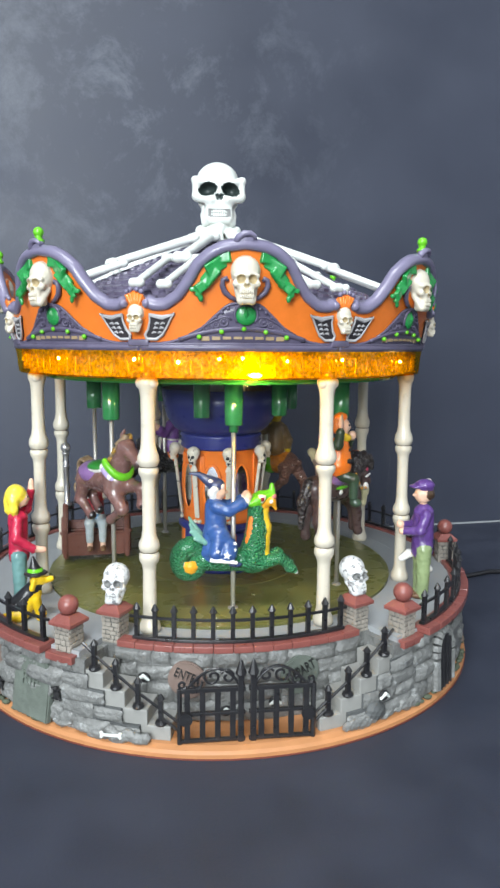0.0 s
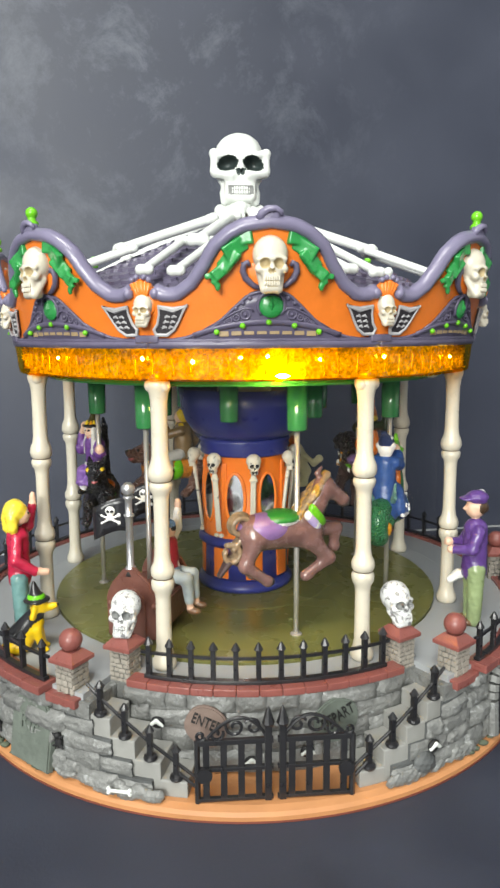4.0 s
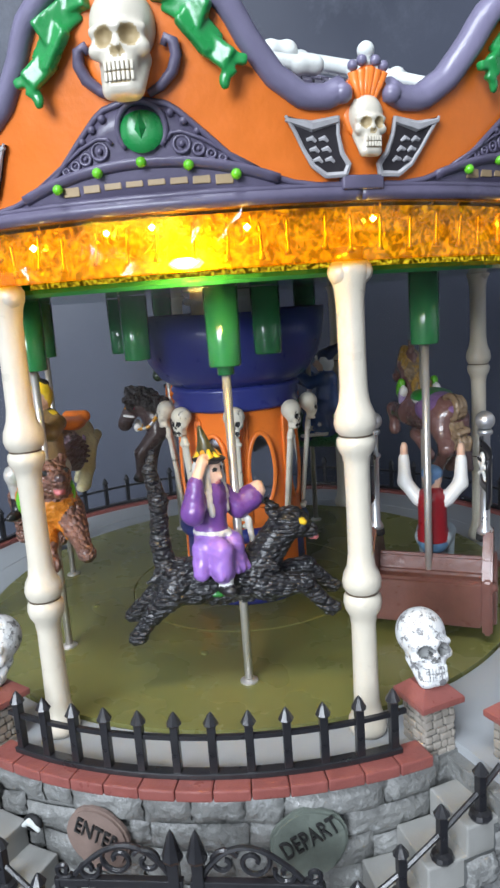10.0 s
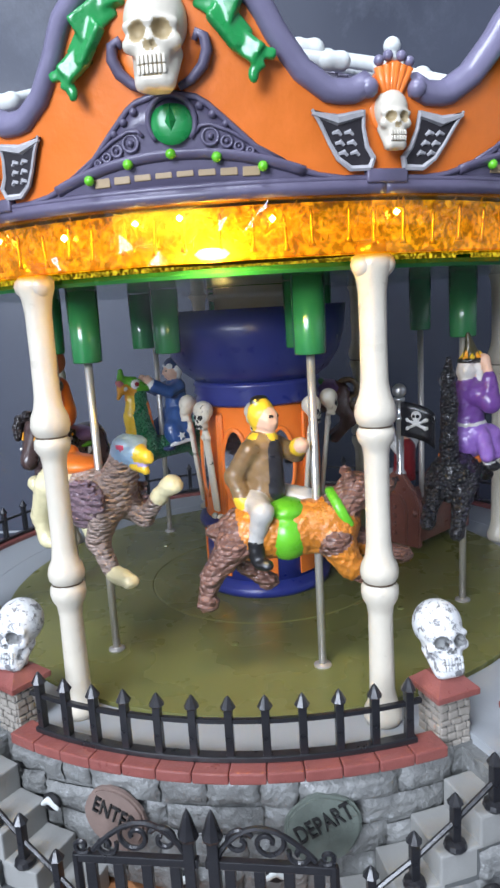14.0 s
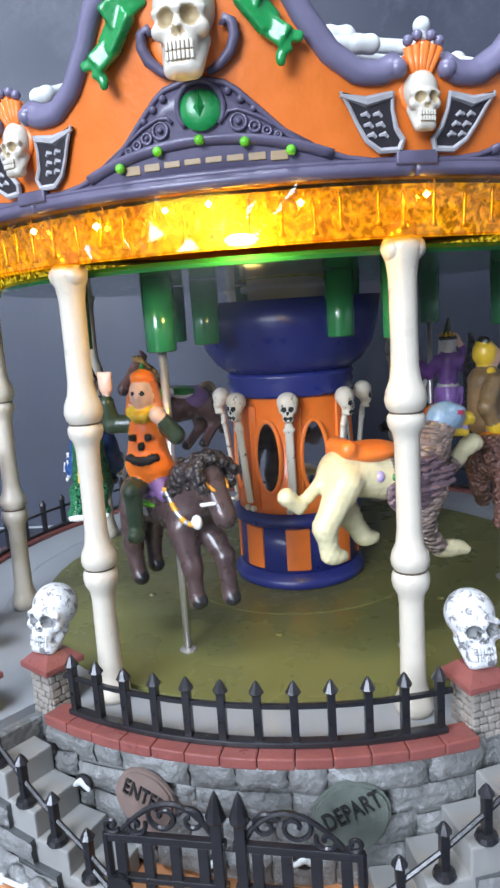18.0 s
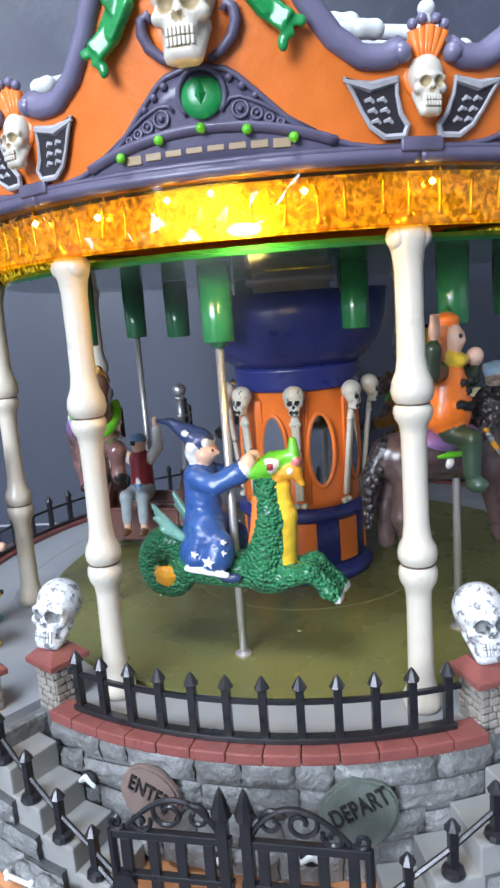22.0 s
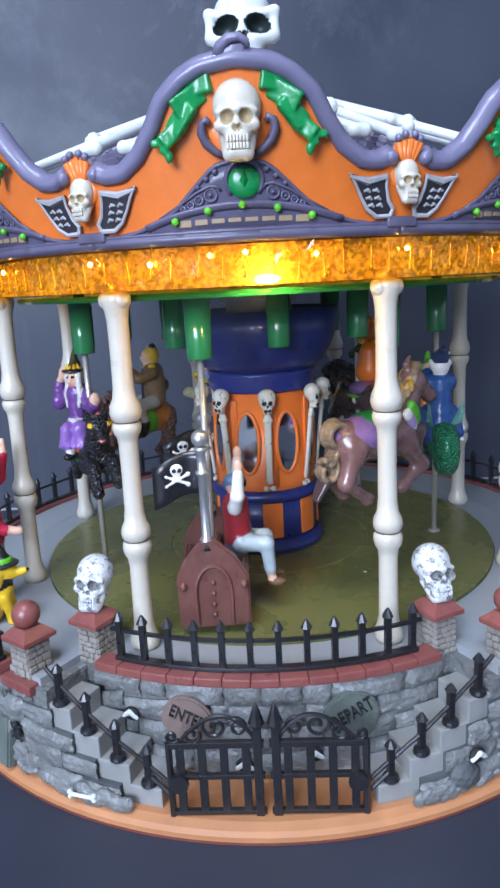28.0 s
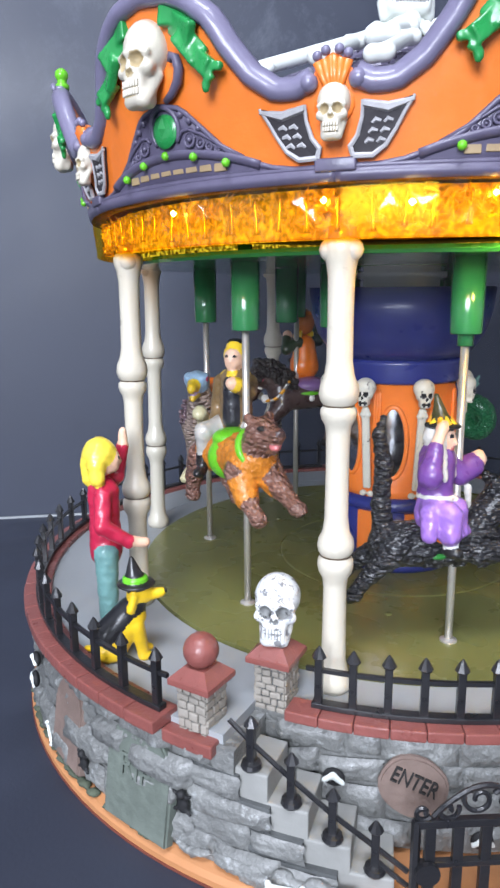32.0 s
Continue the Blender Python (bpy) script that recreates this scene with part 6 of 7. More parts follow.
for a in (-1, 1):
    b = bmesh.new()
    prof = [(-0.0145, -0.0015), (-0.0150, 0.0150), (-0.0120, 0.0205), (-0.0050, 0.0270), (0.0, 0.0275), (0.0080, 0.0215), (0.0128, 0.0150), (0.0130, -0.0015)]
    f0 = [b.verts.new((x, a * 0.0150, z)) for x, z in prof]
    f1 = [b.verts.new((x, a * 0.0178, z)) for x, z in prof]
    b.faces.new(f0)
    b.faces.new(f1)
    for i in range(len(prof)):
        j = (i + 1) % len(prof)
        b.faces.new((f0[j], f0[i], f1[i], f1[j]))
    bmesh.ops.recalc_face_normals(b, faces=b.faces[:])
    bmesh.ops.bevel(b, geom=b.edges[:], offset=0.0007, segments=2, affect="EDGES")
    end = part("end_panel", b, CHEST, ride, "gabled end panel")
    pts = [(-0.0075, a * 0.0181, 0.0)] + [(-0.0010 - 0.0068 * math.cos(t), a * 0.0181, 0.0105 + 0.0085 * math.sin(t)) for t in np.linspace(0, math.pi, 12)] + [(0.0058, a * 0.0181, 0.0)]
    part("arch_moulding", tube(pts, 0.0008, None, 6), CHEST, end)
    b = bmesh.new()
    for z in (0.003, 0.0065, 0.010, 0.0135):
        bmesh.ops.create_icosphere(b, subdivisions=1, radius=0.0011, matrix=Matrix.Translation((-0.001, a * 0.0180, z)))
    for x in (-0.0125, 0.0108):
        bmesh.ops.create_icosphere(b, subdivisions=1, radius=0.0017, matrix=Matrix.Translation((x, a * 0.0178, 0.0125)))
    part("studs", b, CHEST, end, "", True)
    mast = part("mast", lathe([(0.0, 0.0255), (0.0022, 0.0256), (0.0022, 0.0268), (0.0014, 0.0278), (0.0014, 0.0470), (0.0020, 0.0474), (0.0020, 0.0482), (0.0014, 0.0486), (0.0014, 0.0540), (0.0021, 0.0546), (0.0021, 0.0554), (0.0013, 0.0560)] + [(0.0027 * math.sin(t), 0.0582 - 0.0027 * math.cos(t)) for t in np.linspace(0.5, math.pi, 9)], 16, m=pose(-0.002, a * 0.0155, 0)), MAST, ride, "silver mast with a ball top", True)
    b = bmesh.new()
    cloth = lambda u, v, d: (-0.0018 - 0.0150 * u, a * 0.0155 + 0.0022 * math.sin(5.2 * u + 0.6) * u ** 0.5 + d, 0.0540 - 0.0130 * v - 0.0030 * u + 0.0012 * math.sin(4 * u))
    front = [[b.verts.new(cloth(p / 12, q / 5, -0.0003)) for q in range(6)] for p in range(13)]
    back = [[b.verts.new(cloth(p / 12, q / 5, 0.0003)) for q in range(6)] for p in range(13)]
    for p in range(12):
        for q in range(5):
            b.faces.new((front[p][q], front[p + 1][q], front[p + 1][q + 1], front[p][q + 1]))
            b.faces.new((back[p][q + 1], back[p + 1][q + 1], back[p + 1][q], back[p][q]))
        for q in (0, 5):
            b.faces.new((front[p][q], back[p][q], back[p + 1][q], front[p + 1][q]))
    for p in (0, 12):
        for q in range(5):
            b.faces.new((front[p][q], front[p][q + 1], back[p][q + 1], back[p][q]))
    bmesh.ops.recalc_face_normals(b, faces=b.faces[:])
    part("flag", b, FLAG_BLACK, mast, "black cloth flag", True)
    for sy in (-1, 1):
        fs = Clay(0.3, 0.3)
        fs.ball((0, 0, 1.2), (2.0, 0.6, 1.9), WHITE_PAINT).slab((0, 0, -0.6), (1.1, 0.5, 0.8), WHITE_PAINT)
        for e in (-1, 1):
            fs.cap((-3.2 * e, 0, -0.6), (3.2 * e, 0, -3.4), 0.5, 0.5, WHITE_PAINT).ball((-3.4 * e, 0, -0.4), (0.8, 0.5, 0.8), WHITE_PAINT).ball((3.4 * e, 0, -3.6), (0.8, 0.5, 0.8), WHITE_PAINT)
            fs.ball((e * 0.8, -0.6 * 1, 1.1), (0.55, 0.6, 0.6), SOCKET)
        x, y, z = cloth(0.52, 0.42, 0.0)
        fs.part("flag_skull", mast, "white skull and crossed bones", pose(x, y + sy * 0.0006, z, 0, 0, (0 if sy < 0 else 180) + 14))
    part("mast_foot", lathe([(0.0, 0.0238), (0.0026, 0.0238), (0.0024, 0.0256), (0.0, 0.0256)], 14, m=pose(-0.002, a * 0.0155, 0)), SOCKET, mast, "black collar", True)
s = Clay(0.5, 1.0)
s.cap((5, 0, 16), (4.5, 0, 28), 4.4, 4.2, VEST_RED).cap((6.8, 0, 18), (6.2, 0, 29), 2.6, 2.2, WHITE_PAINT).cap((5, 0, 14.5), (6, 0, 16), 4.4, 4.4, JEANS)
for a in (-1, 1):
    s.cap((6, a * 2.6, 15.5), (14, a * 3.4, 15), 3.0, 2.6, JEANS_PALE).cap((14, a * 3.4, 15), (15, a * 3.4, 6.5), 2.4, 2.0, JEANS_PALE).cap((15, a * 3.4, 5.5), (15.4, a * 3.4, 3), 1.4, 1.4, SKIN).ball((17, a * 3.6, 1.8), (3.0, 1.7, 1.4), BOOT)
    s.cap((4.5, a * 4.2, 28), (5.5, a * 8.2, 33), 2.2, 2.1, WHITE_PAINT).cap((5.5, a * 8.2, 33), (6, a * 8.4, 40), 2.1, 1.7, WHITE_PAINT).ball((6.2, a * 8.3, 43), (1.5, 1.2, 2.3), SKIN)
s.ball((5.2, 0, 34.2), (3.1, 2.9, 3.6), SKIN).ball((4.8, 0, 36.2), (3.4, 3.2, 2.3), BANDANA).ball((2.0, 0.5, 34.6), (1.2, 1.4, 1.8), BANDANA).slab((8.0, -1, 35), (0.5, 1.0, 0.7), SOCKET)
s.part("pirate_figure", ride, "pirate doll in a red vest with raised arms", pose(0.0025, 0, 0.0045))
for o in ride.children:
    squeeze = Matrix.Diagonal((0.80, 1, 1, 1)) if o.name.startswith(("bench", "end_panel")) else Matrix()
    o.matrix_basis = pose(0.0012, 0, 0, 0, 0, 18) @ o.matrix_basis @ squeeze if not o.name.startswith("pole") else o.matrix_basis

# black cat with a witch
ride = rider(3, "black_cat_ride", "shaggy black cat with a witch in a purple dress")
s = Clay(0.5, 1.0, 0.26, 1.9)
s.cap((-17, 0, 27), (4, 0, 28), 6.2, 6.0, CAT_FUR).cap((4, 0, 30), (10, 0, 38), 5.2, 4.2, CAT_FUR).ball((13, 0, 41), (5.2, 4.6, 4.3), CAT_FUR).cap((15, 0, 39.5), (18.5, 0, 38.8), 2.4, 1.9, CAT_FUR).ball((19.0, 0, 36.8), (1.2, 1.2, 0.8), TONGUE)
s.ball((16.2, -3.2, 42.2), (1.0, 0.9, 0.8), YELLOW).ball((16.2, 3.2, 42.2), (1.0, 0.9, 0.8), YELLOW).cap((9.5, -3, 44), (7.5, -3.6, 46.5), 1.6, 0.7, CAT_FUR).cap((9.5, 3, 44), (7.5, 3.6, 46.5), 1.6, 0.7, CAT_FUR)
quad(s, None, CAT_FUR, 3.8, ((-3.6, (6, 26), (16, 26), (22, 19)), (3.6, (6, 25), (17, 28), (23, 22)), (-3.8, (-17, 26), (-23, 20), (-28, 14)), (3.8, (-17, 26), (-24, 22), (-30, 17))), CAT_FUR, 2.2)
s.cap((-19, 0, 30), (-20, 0, 38), 3.0, 2.5, CAT_FUR).cap((-20, 0, 38), (-19.5, 0, 49), 2.4, 2.3, CAT_FUR).cap((-19.5, 0, 49), (-21, 0, 57), 2.3, 1.7, CAT_FUR).cap((-21, 0, 57), (-20, 0, 61.5), 1.6, 0.8, CAT_FUR)
for i in range(70):
    x = rng.uniform(-22, 10)
    a = rng.uniform(0, 6.28)
    p = (x, 5.8 * math.cos(a), 27.5 + 5.8 * math.sin(a))
    s.cap(p, (p[0] - 2.4, p[1] * 1.12, p[2] - 0.9), 1.0, 0.4, CAT_FUR)
s.part("cat", ride, "shaggy black cat with a raised tail")
t = Clay(0.5, 0.5)
t.ball((-4, 0, 30.5), (5.5, 6.6, 3.6), ORANGE).ball((-6, 0, 25.5), (5.0, 6.8, 2.0), SADDLE_GREEN)
t.part("saddle", ride, "orange saddle with a green girth")
s = Clay(0.45, 0.9, 0.12, 3.2)
s.cap((0, 0, 36), (0, 0, 42), 5.8, 4.8, WITCH_LILAC)
for a, x, z in ((-1, 6.0, 37.5), (1, 5.0, 38)):
    s.cap((1, a * 3, 38.5), (x, a * 3.2, z), 4.0, 3.5, WITCH_LILAC).cap((x, a * 3.2, z), (x + 0.3, a * 4.0, 32.5), 3.4, 3.4, WITCH_LILAC)
for k in range(6):
    s.cap((3.5, -5 + 2 * k, 40), (8.0, -6.5 + 2.5 * k, 31.5), 0.7, 1.1, WITCH_LILAC)
s.cap((1, -6.0, 38), (2, -8.0, 32), 2.8, 2.4, WITCH_LILAC).cap((6.0, -2.5, 30.5), (6.2, -2.5, 29.5), 2.6, 2.4, WHITE_PAINT).ball((7.3, -3.0, 27.0), (3.0, 2.2, 1.7), HAT_BLACK)
s.cap((0, 0, 43), (0, 0, 52), 4.9, 5.2, WITCH_PURPLE).cap((0, -4, 51), (0, 4, 51), 3.4, 3.4, WITCH_PURPLE).ball((0.2, 0, 41.8), (5.5, 5.5, 0.9), HAIR_WHITE).cap((5.2, 1.5, 41.5), (6.8, 4.0, 36), 0.7, 0.6, HAIR_WHITE)
s.cap((0, -5, 52), (2, -9.5, 49), 3.2, 3.4, WITCH_PURPLE).cap((2, -9.5, 49), (2.5, -8.0, 56), 3.2, 2.4, WITCH_PURPLE).cap((2.6, -7.6, 57), (3.0, -5.0, 61.5), 1.5, 1.6, SKIN).ball((3.2, -4.2, 62.5), (1.0, 1.8, 1.4), SKIN)
s.cap((0, 5, 52), (3.5, 9.0, 47), 3.0, 3.2, WITCH_PURPLE).cap((3.5, 9.0, 47), (5.5, 13, 49), 3.2, 3.6, WITCH_PURPLE).cap((5.6, 11, 43), (5.6, 12.5, 36), 1.2, 0.8, HAIR_WHITE).ball((6.8, 14.8, 51.0), (2.4, 2.5, 2.6), SKIN).ball((6.8, 14.4, 48.4), (1.4, 1.6, 1.4), SKIN)
s.ball((1.5, 0, 58.2), (3.4, 3.2, 4.0), SKIN).cap((4.6, 0, 58.2), (5.4, 0, 57.2), 0.8, 0.6, SKIN).ball((4.4, 0, 55.8), (0.5, 1.0, 0.4), TONGUE)
for a in (-1, 1):
    s.ball((4.5, a * 1.4, 59.4), (0.4, 0.6, 0.35), SOCKET).cap((2.0, a * 3.1, 60), (2.8, a * 3.6, 52), 1.4, 1.4, HAIR_WHITE).cap((2.8, a * 3.6, 52), (4.2, a * 3.4, 47.5), 1.3, 0.6, HAIR_WHITE)
s.ball((-1.2, 0, 58.5), (3.0, 3.6, 4.0), HAIR_WHITE)
s.ball((1.4, 0, 61.8), (5.2, 4.8, 0.9), HAT_BLACK).cap((1.0, 0, 62.2), (-0.8, -0.5, 70.0), 2.9, 0.7, HAT_OLIVE)
for k in range(9):
    s.cap((1.0 + 3.5 * math.cos(k * 0.7), 3.4 * math.sin(k * 0.7), 62.4), (0.9 + 2.7 * math.cos(k * 0.7), 2.6 * math.sin(k * 0.7), 63.4 + 0.5 * (k % 3)), 0.7, 0.3, YELLOW_ORANGE if k % 2 else YELLOW)
s.part("witch_figure", ride, "witch doll in a purple dress and pointed hat", pose(-0.0066, -0.0030, 0.0030, 0, 0, -42) @ Matrix.Diagonal((0.92, 0.76, 0.92, 1)))

# bear with a rider
ride = rider(4, "bear_ride", "brown running bear in an orange vest with a rider")
mount = tagged(new("mount"), "running bear with its rider")
mount.parent = ride
mount.matrix_basis = pose(-0.002, 0, 0, 0, 0, -11)
s = Clay(0.6, 1.6, 0.28, 2.2)
s.cap((-18, 0, 28), (6, 0, 29), 6.6, 6.0, BEAR_FUR).cap((6, 0, 31), (11, 0, 37), 5.4, 4.6, BEAR_FUR).ball((12.5, 0, 38.2), (5.0, 4.6, 4.6), BEAR_FUR).cap((15, 0, 38.0), (20, 0, 38.6), 2.7, 2.2, BEAR_FUR).ball((21.8, 0, 39.6), (0.9, 1.2, 0.9), MUZZLE).cap((15, 0, 34.6), (19, 0, 34.2), 1.6, 1.0, BEAR_FUR).ball((19.4, 0, 35.6), (1.4, 1.4, 0.7), TONGUE).ball((16.4, -3.2, 40.6), (0.6, 0.5, 0.5), SOCKET).ball((16.4, 3.2, 40.6), (0.6, 0.5, 0.5), SOCKET)
s.ball((10, -3.4, 42.4), 1.5, BEAR_FUR).ball((10, 3.4, 42.4), 1.5, BEAR_FUR)
quad(s, None, BEAR_FUR, 4.4, ((-4.0, (6, 26), (10, 19), (16, 14.5)), (4.0, (7, 27), (16, 22), (24, 18.5)), (-4.2, (-20, 26), (-26, 18), (-28, 11)), (4.2, (-18, 26), (-17, 18), (-12, 13))), BEAR_FUR, 2.6)
s.ball((-25, 0, 29), (2.2, 2.0, 2.0), BEAR_FUR).cap((-15, 0, 28.4), (6, 0, 29.4), 7.2, 6.9, VEST_ORANGE).cap((6, -3.8, 26), (9.5, -4.1, 19.5), 4.4, 3.4, VEST_ORANGE).cap((6, 3.8, 26), (13, 4.1, 22.5), 4.4, 3.4, VEST_ORANGE).ball((-14, 0, 28.5), (5, 7.2, 6), VEST_ORANGE)
s.part("bear", mount, "brown bear in an orange vest")
t = Clay(0.5, 0.4)
for i in range(26):
    a = 2 * math.pi * i / 26
    t.ball((8.2 + 2.6 * math.sin(a) * -1, 5.6 * math.cos(a), 33.0 + 5.0 * math.sin(a)), (1.5, 1.0, 1.2), LIME)
t.ball((-6, 0, 28.0), (6.6, 8.1, 7.4), LIME).ball((-6, 0, 34), (5.5, 6.6, 3.0), LIME)
t.part("collar_and_saddle", mount, "bright green saddle cloth and ruffled collar")
s = Clay(0.45, 0.9, 0.10, 3.0)
s.cap((-9, 0, 37), (-9, 0, 49), 5.2, 4.9, COAT_BROWN).cap((-5.8, 0, 38), (-5.8, 0, 49), 3.0, 2.6, SHIRT_BLACK).cap((-9, -4.6, 49), (-13, -7.0, 42), 2.7, 2.5, COAT_BROWN).cap((-13, -7.0, 42), (-10, -7, 36.5), 2.4, 2.2, COAT_BROWN).cap((-10.2, -7, 36.6), (-9.6, -7, 35.5), 2.3, 2.3, YELLOW).ball((-7.6, -6.6, 33.8), (2.6, 2.0, 2.0), SKIN)
s.cap((-9, 4.6, 49), (-3, 6, 47), 2.6, 2.4, COAT_BROWN).cap((-3, 6, 47), (0.5, 3.5, 49.5), 2.3, 2.2, COAT_BROWN).cap((0.4, 3.5, 49.4), (1.2, 3.2, 49.8), 2.2, 2.2, YELLOW).ball((2.4, 2.4, 50.2), 1.8, SKIN)
s.ball((-8, 0, 56.5), (3.2, 3.0, 4.0), SKIN).ball((-9.0, 0, 57.4), (3.5, 3.6, 4.4), YELLOW).ball((-5.6, 0, 56.2), (1.7, 2.3, 3.2), SKIN).ball((-4.0, 0, 56.0), (0.7, 0.5, 0.6), SKIN).ball((-4.3, -1.1, 57.4), (0.35, 0.5, 0.3), SOCKET).ball((-4.3, 1.1, 57.4), (0.35, 0.5, 0.3), SOCKET).cap((-9, -3, 51.4), (-6, 0, 51.4), 1.6, 1.6, YELLOW).cap((-9, 3, 51.4), (-6, 0, 51.4), 1.6, 1.6, YELLOW).ball((-9.4, 0, 61.2), (1.6, 3.0, 1.3), HAT_BLACK)
for a in (-1, 1):
    s.cap((-8, a * 4.5, 35.5), (-2.0, a * 8.2, 34.5), 3.2, 2.9, PANTS_GREY).cap((-2.0, a * 8.2, 34.5), (-4.0, a * 9.2, 27), 2.7, 2.1, PANTS_GREY).cap((-4.0, a * 9.2, 26.5), (-3.6, a * 9.4, 23.5), 2.3, 2.1, BOOT_BLACK).ball((-1.4, a * 9.6, 21.6), (3.4, 1.9, 1.6), BOOT_BLACK)
s.ball((-5.5, -7.0, 32.2), (3.0, 1.2, 1.8), PINK)
s.part("rider_figure", mount, "rider doll in a brown coat and yellow scarf", pose(-0.0048, -0.0026, 0.0008, 0, 0, -46))

# griffin
ride = rider(5, "griffin_ride", "griffin with a pale blue head, brown wings and cream hindquarters")
s = Clay(0.6, 1.6, 0.16, 1.9)
s.cap((-18, 0, 35), (-6, 0, 33), 6.0, 6.2, GRIFFIN_CREAM).cap((-4, 0, 33), (5, 0, 32), 6.6, 6.6, FEATHER).cap((6, 0, 33), (11, 0, 42), 6.2, 4.2, FEATHER).ball((13.5, 0, 46), (5.0, 4.2, 4.0), GRIFFIN_BLUE).cap((16.5, 0, 45.6), (21, 0, 44.6), 2.4, 1.4, YELLOW).cap((21, 0, 44.6), (22.3, 0, 43.4), 1.2, 0.5, YELLOW).cap((16.5, 0, 41.6), (20, 0, 40.6), 1.4, 1.0, YELLOW).cap((16.8, 0, 42.9), (19.6, 0, 42.0), 1.0, 0.7, LILAC)
s.ball((15.2, -3.8, 47.2), (0.9, 0.5, 0.6), PINK).ball((15.2, 3.8, 47.2), (0.9, 0.5, 0.6), PINK).cap((13.8, -3.6, 48.6), (17, -3.0, 47.8), 0.6, 0.5, GRIFFIN_BLUE).cap((13.8, 3.6, 48.6), (17, 3.0, 47.8), 0.6, 0.5, GRIFFIN_BLUE)
for a, z in ((-1, 1),):
    s.cap((-19, a * 4, 33), (-25, a * 4, 23), 4.4, 3.0, GRIFFIN_CREAM).cap((-25, a * 4, 23), (-24, a * 4, 16 + z), 2.8, 2.5, GRIFFIN_CREAM).ball((-22.5, a * 4, 14 + z), (3.6, 2.4, 2.0), GRIFFIN_CREAM)
s.cap((-17, 4, 31), (-14, 4, 22), 3.8, 3.0, GRIFFIN_CREAM).cap((-14, 4, 22), (-10.5, 4, 16.5), 2.8, 2.6, GRIFFIN_CREAM).ball((-8.5, 4, 15.2), (3.4, 2.4, 2.0), GRIFFIN_CREAM)
s.cap((6, -4, 28), (2.5, -4.5, 20), 4.4, 3.2, FEATHER).cap((2.5, -4.5, 20), (7, -4.5, 13), 2.9, 2.4, FEATHER).ball((11.0, -4.5, 11.2), (5.0, 2.6, 2.4), GRIFFIN_CREAM)
for k in range(3):
    s.ball((15.2, -6 + 1.5 * k, 10.4), (1.4, 0.8, 1.2), GRIFFIN_CREAM)
s.cap((6, 4, 29), (13, 4, 26), 4.0, 2.6, FEATHER).cap((13, 4, 26), (20, 4, 33), 2.4, 2.0, FEATHER).cap((20, 4, 33), (25, 4, 37), 2.2, 2.2, GRIFFIN_CREAM).ball((25, 4, 36.5), (3.4, 2.4, 2.2), GRIFFIN_CREAM)
s.cap((-23, 0, 34), (-30, 0, 28), 1.8, 1.4, GRIFFIN_CREAM).cap((-30, 0, 28), (-33, 0, 31), 1.6, 2.4, GRIFFIN_CREAM)
s.part("griffin", ride, "griffin body")
for a in (-1, 1):
    w = Clay(0.45, 0.35)
    w.ball((0.5, a * 6.2, 30.5), (9.5, 1.7, 6.6), FEATHER_DARK, False, (a * 6, -22, 0))
    for c in range(6):
        for r in range(7):
            x, z = -7.5 + 2.6 * r + 0.5 * (c % 2), 26.0 + 1.9 * c + 0.35 * r
            if ((x - 0.5) * 0.93 + (z - 30.5) * 0.37) ** 2 / 80 + ((z - 30.5) * 0.93 - (x - 0.5) * 0.37) ** 2 / 38 < 1:
                w.cap((x + 1.6, a * 7.6, z + 0.7), (x - 1.6, a * 8.1, z - 0.5), 0.8, 0.55, FEATHER_DARK)
    w.part("wing", ride, "dark brown feathered wing")
t = Clay(0.5, 0.6)
t.ball((-10, 0, 39.6), (8.6, 6.4, 2.8), ORANGE).cap((-17.5, -3.5, 41.5), (-17.5, 3.5, 41.5), 2.4, 2.4, ORANGE).cap((-16, -3, 40.5), (-10, -3, 39), 2.2, 2.0, ORANGE).cap((-16, 3, 40.5), (-10, 3, 39), 2.2, 2.0, ORANGE).ball((-10, 0, 34), (2.6, 6.9, 3.0), LILAC).ball((-6.5, 0, 33.5), (1.2, 7.2, 2.6), SADDLE_GREEN)
t.part("saddle", ride, "orange saddle with lilac and green straps")

# dark horse with a child dressed as a pumpkin
ride = rider(6, "dark_horse_ride", "dark brown standing horse with a child in a pumpkin suit")
mount = tagged(new("mount"), "dark brown curly horse")
mount.parent = ride
mount.matrix_basis = pose(0.001, 0, 0, 0, 0, -17)
s = Clay(0.55, 1.6)
s.cap((-17, 0, 33), (5, 0, 32), 6.8, 6.8, DARK_HORSE).cap((5, 0, 34), (12, 0, 42), 6.0, 4.6, DARK_HORSE).cap((13, 0, 43.5), (19, 0, 34), 4.2, 3.0, DARK_HORSE).ball((19.6, 0, 32.2), (3.0, 2.5, 2.6), DARK_HORSE)
quad(s, None, DARK_HORSE, 4.2, ((-3.6, (6, 28), (9, 18), (10, 9)), (3.6, (6, 28), (14, 20), (15, 9)), (-3.8, (-17, 29), (-19, 18), (-17, 9)), (3.8, (-17, 29), (-20, 19), (-20, 10))), HOOF, 2.4)
s.cap((-22, 0, 36), (-26, 0, 28), 2.8, 2.6, MANE_DARK).cap((-26, 0, 28), (-27, 0, 16), 2.6, 1.2, MANE_DARK)
s.ball((16.0, -3.6, 39.8), (1.0, 0.5, 0.7), PINK).ball((16.0, 3.6, 39.8), (1.0, 0.5, 0.7), PINK)
s.part("horse", mount, "dark brown horse")
s = Clay(0.45, 0.4)
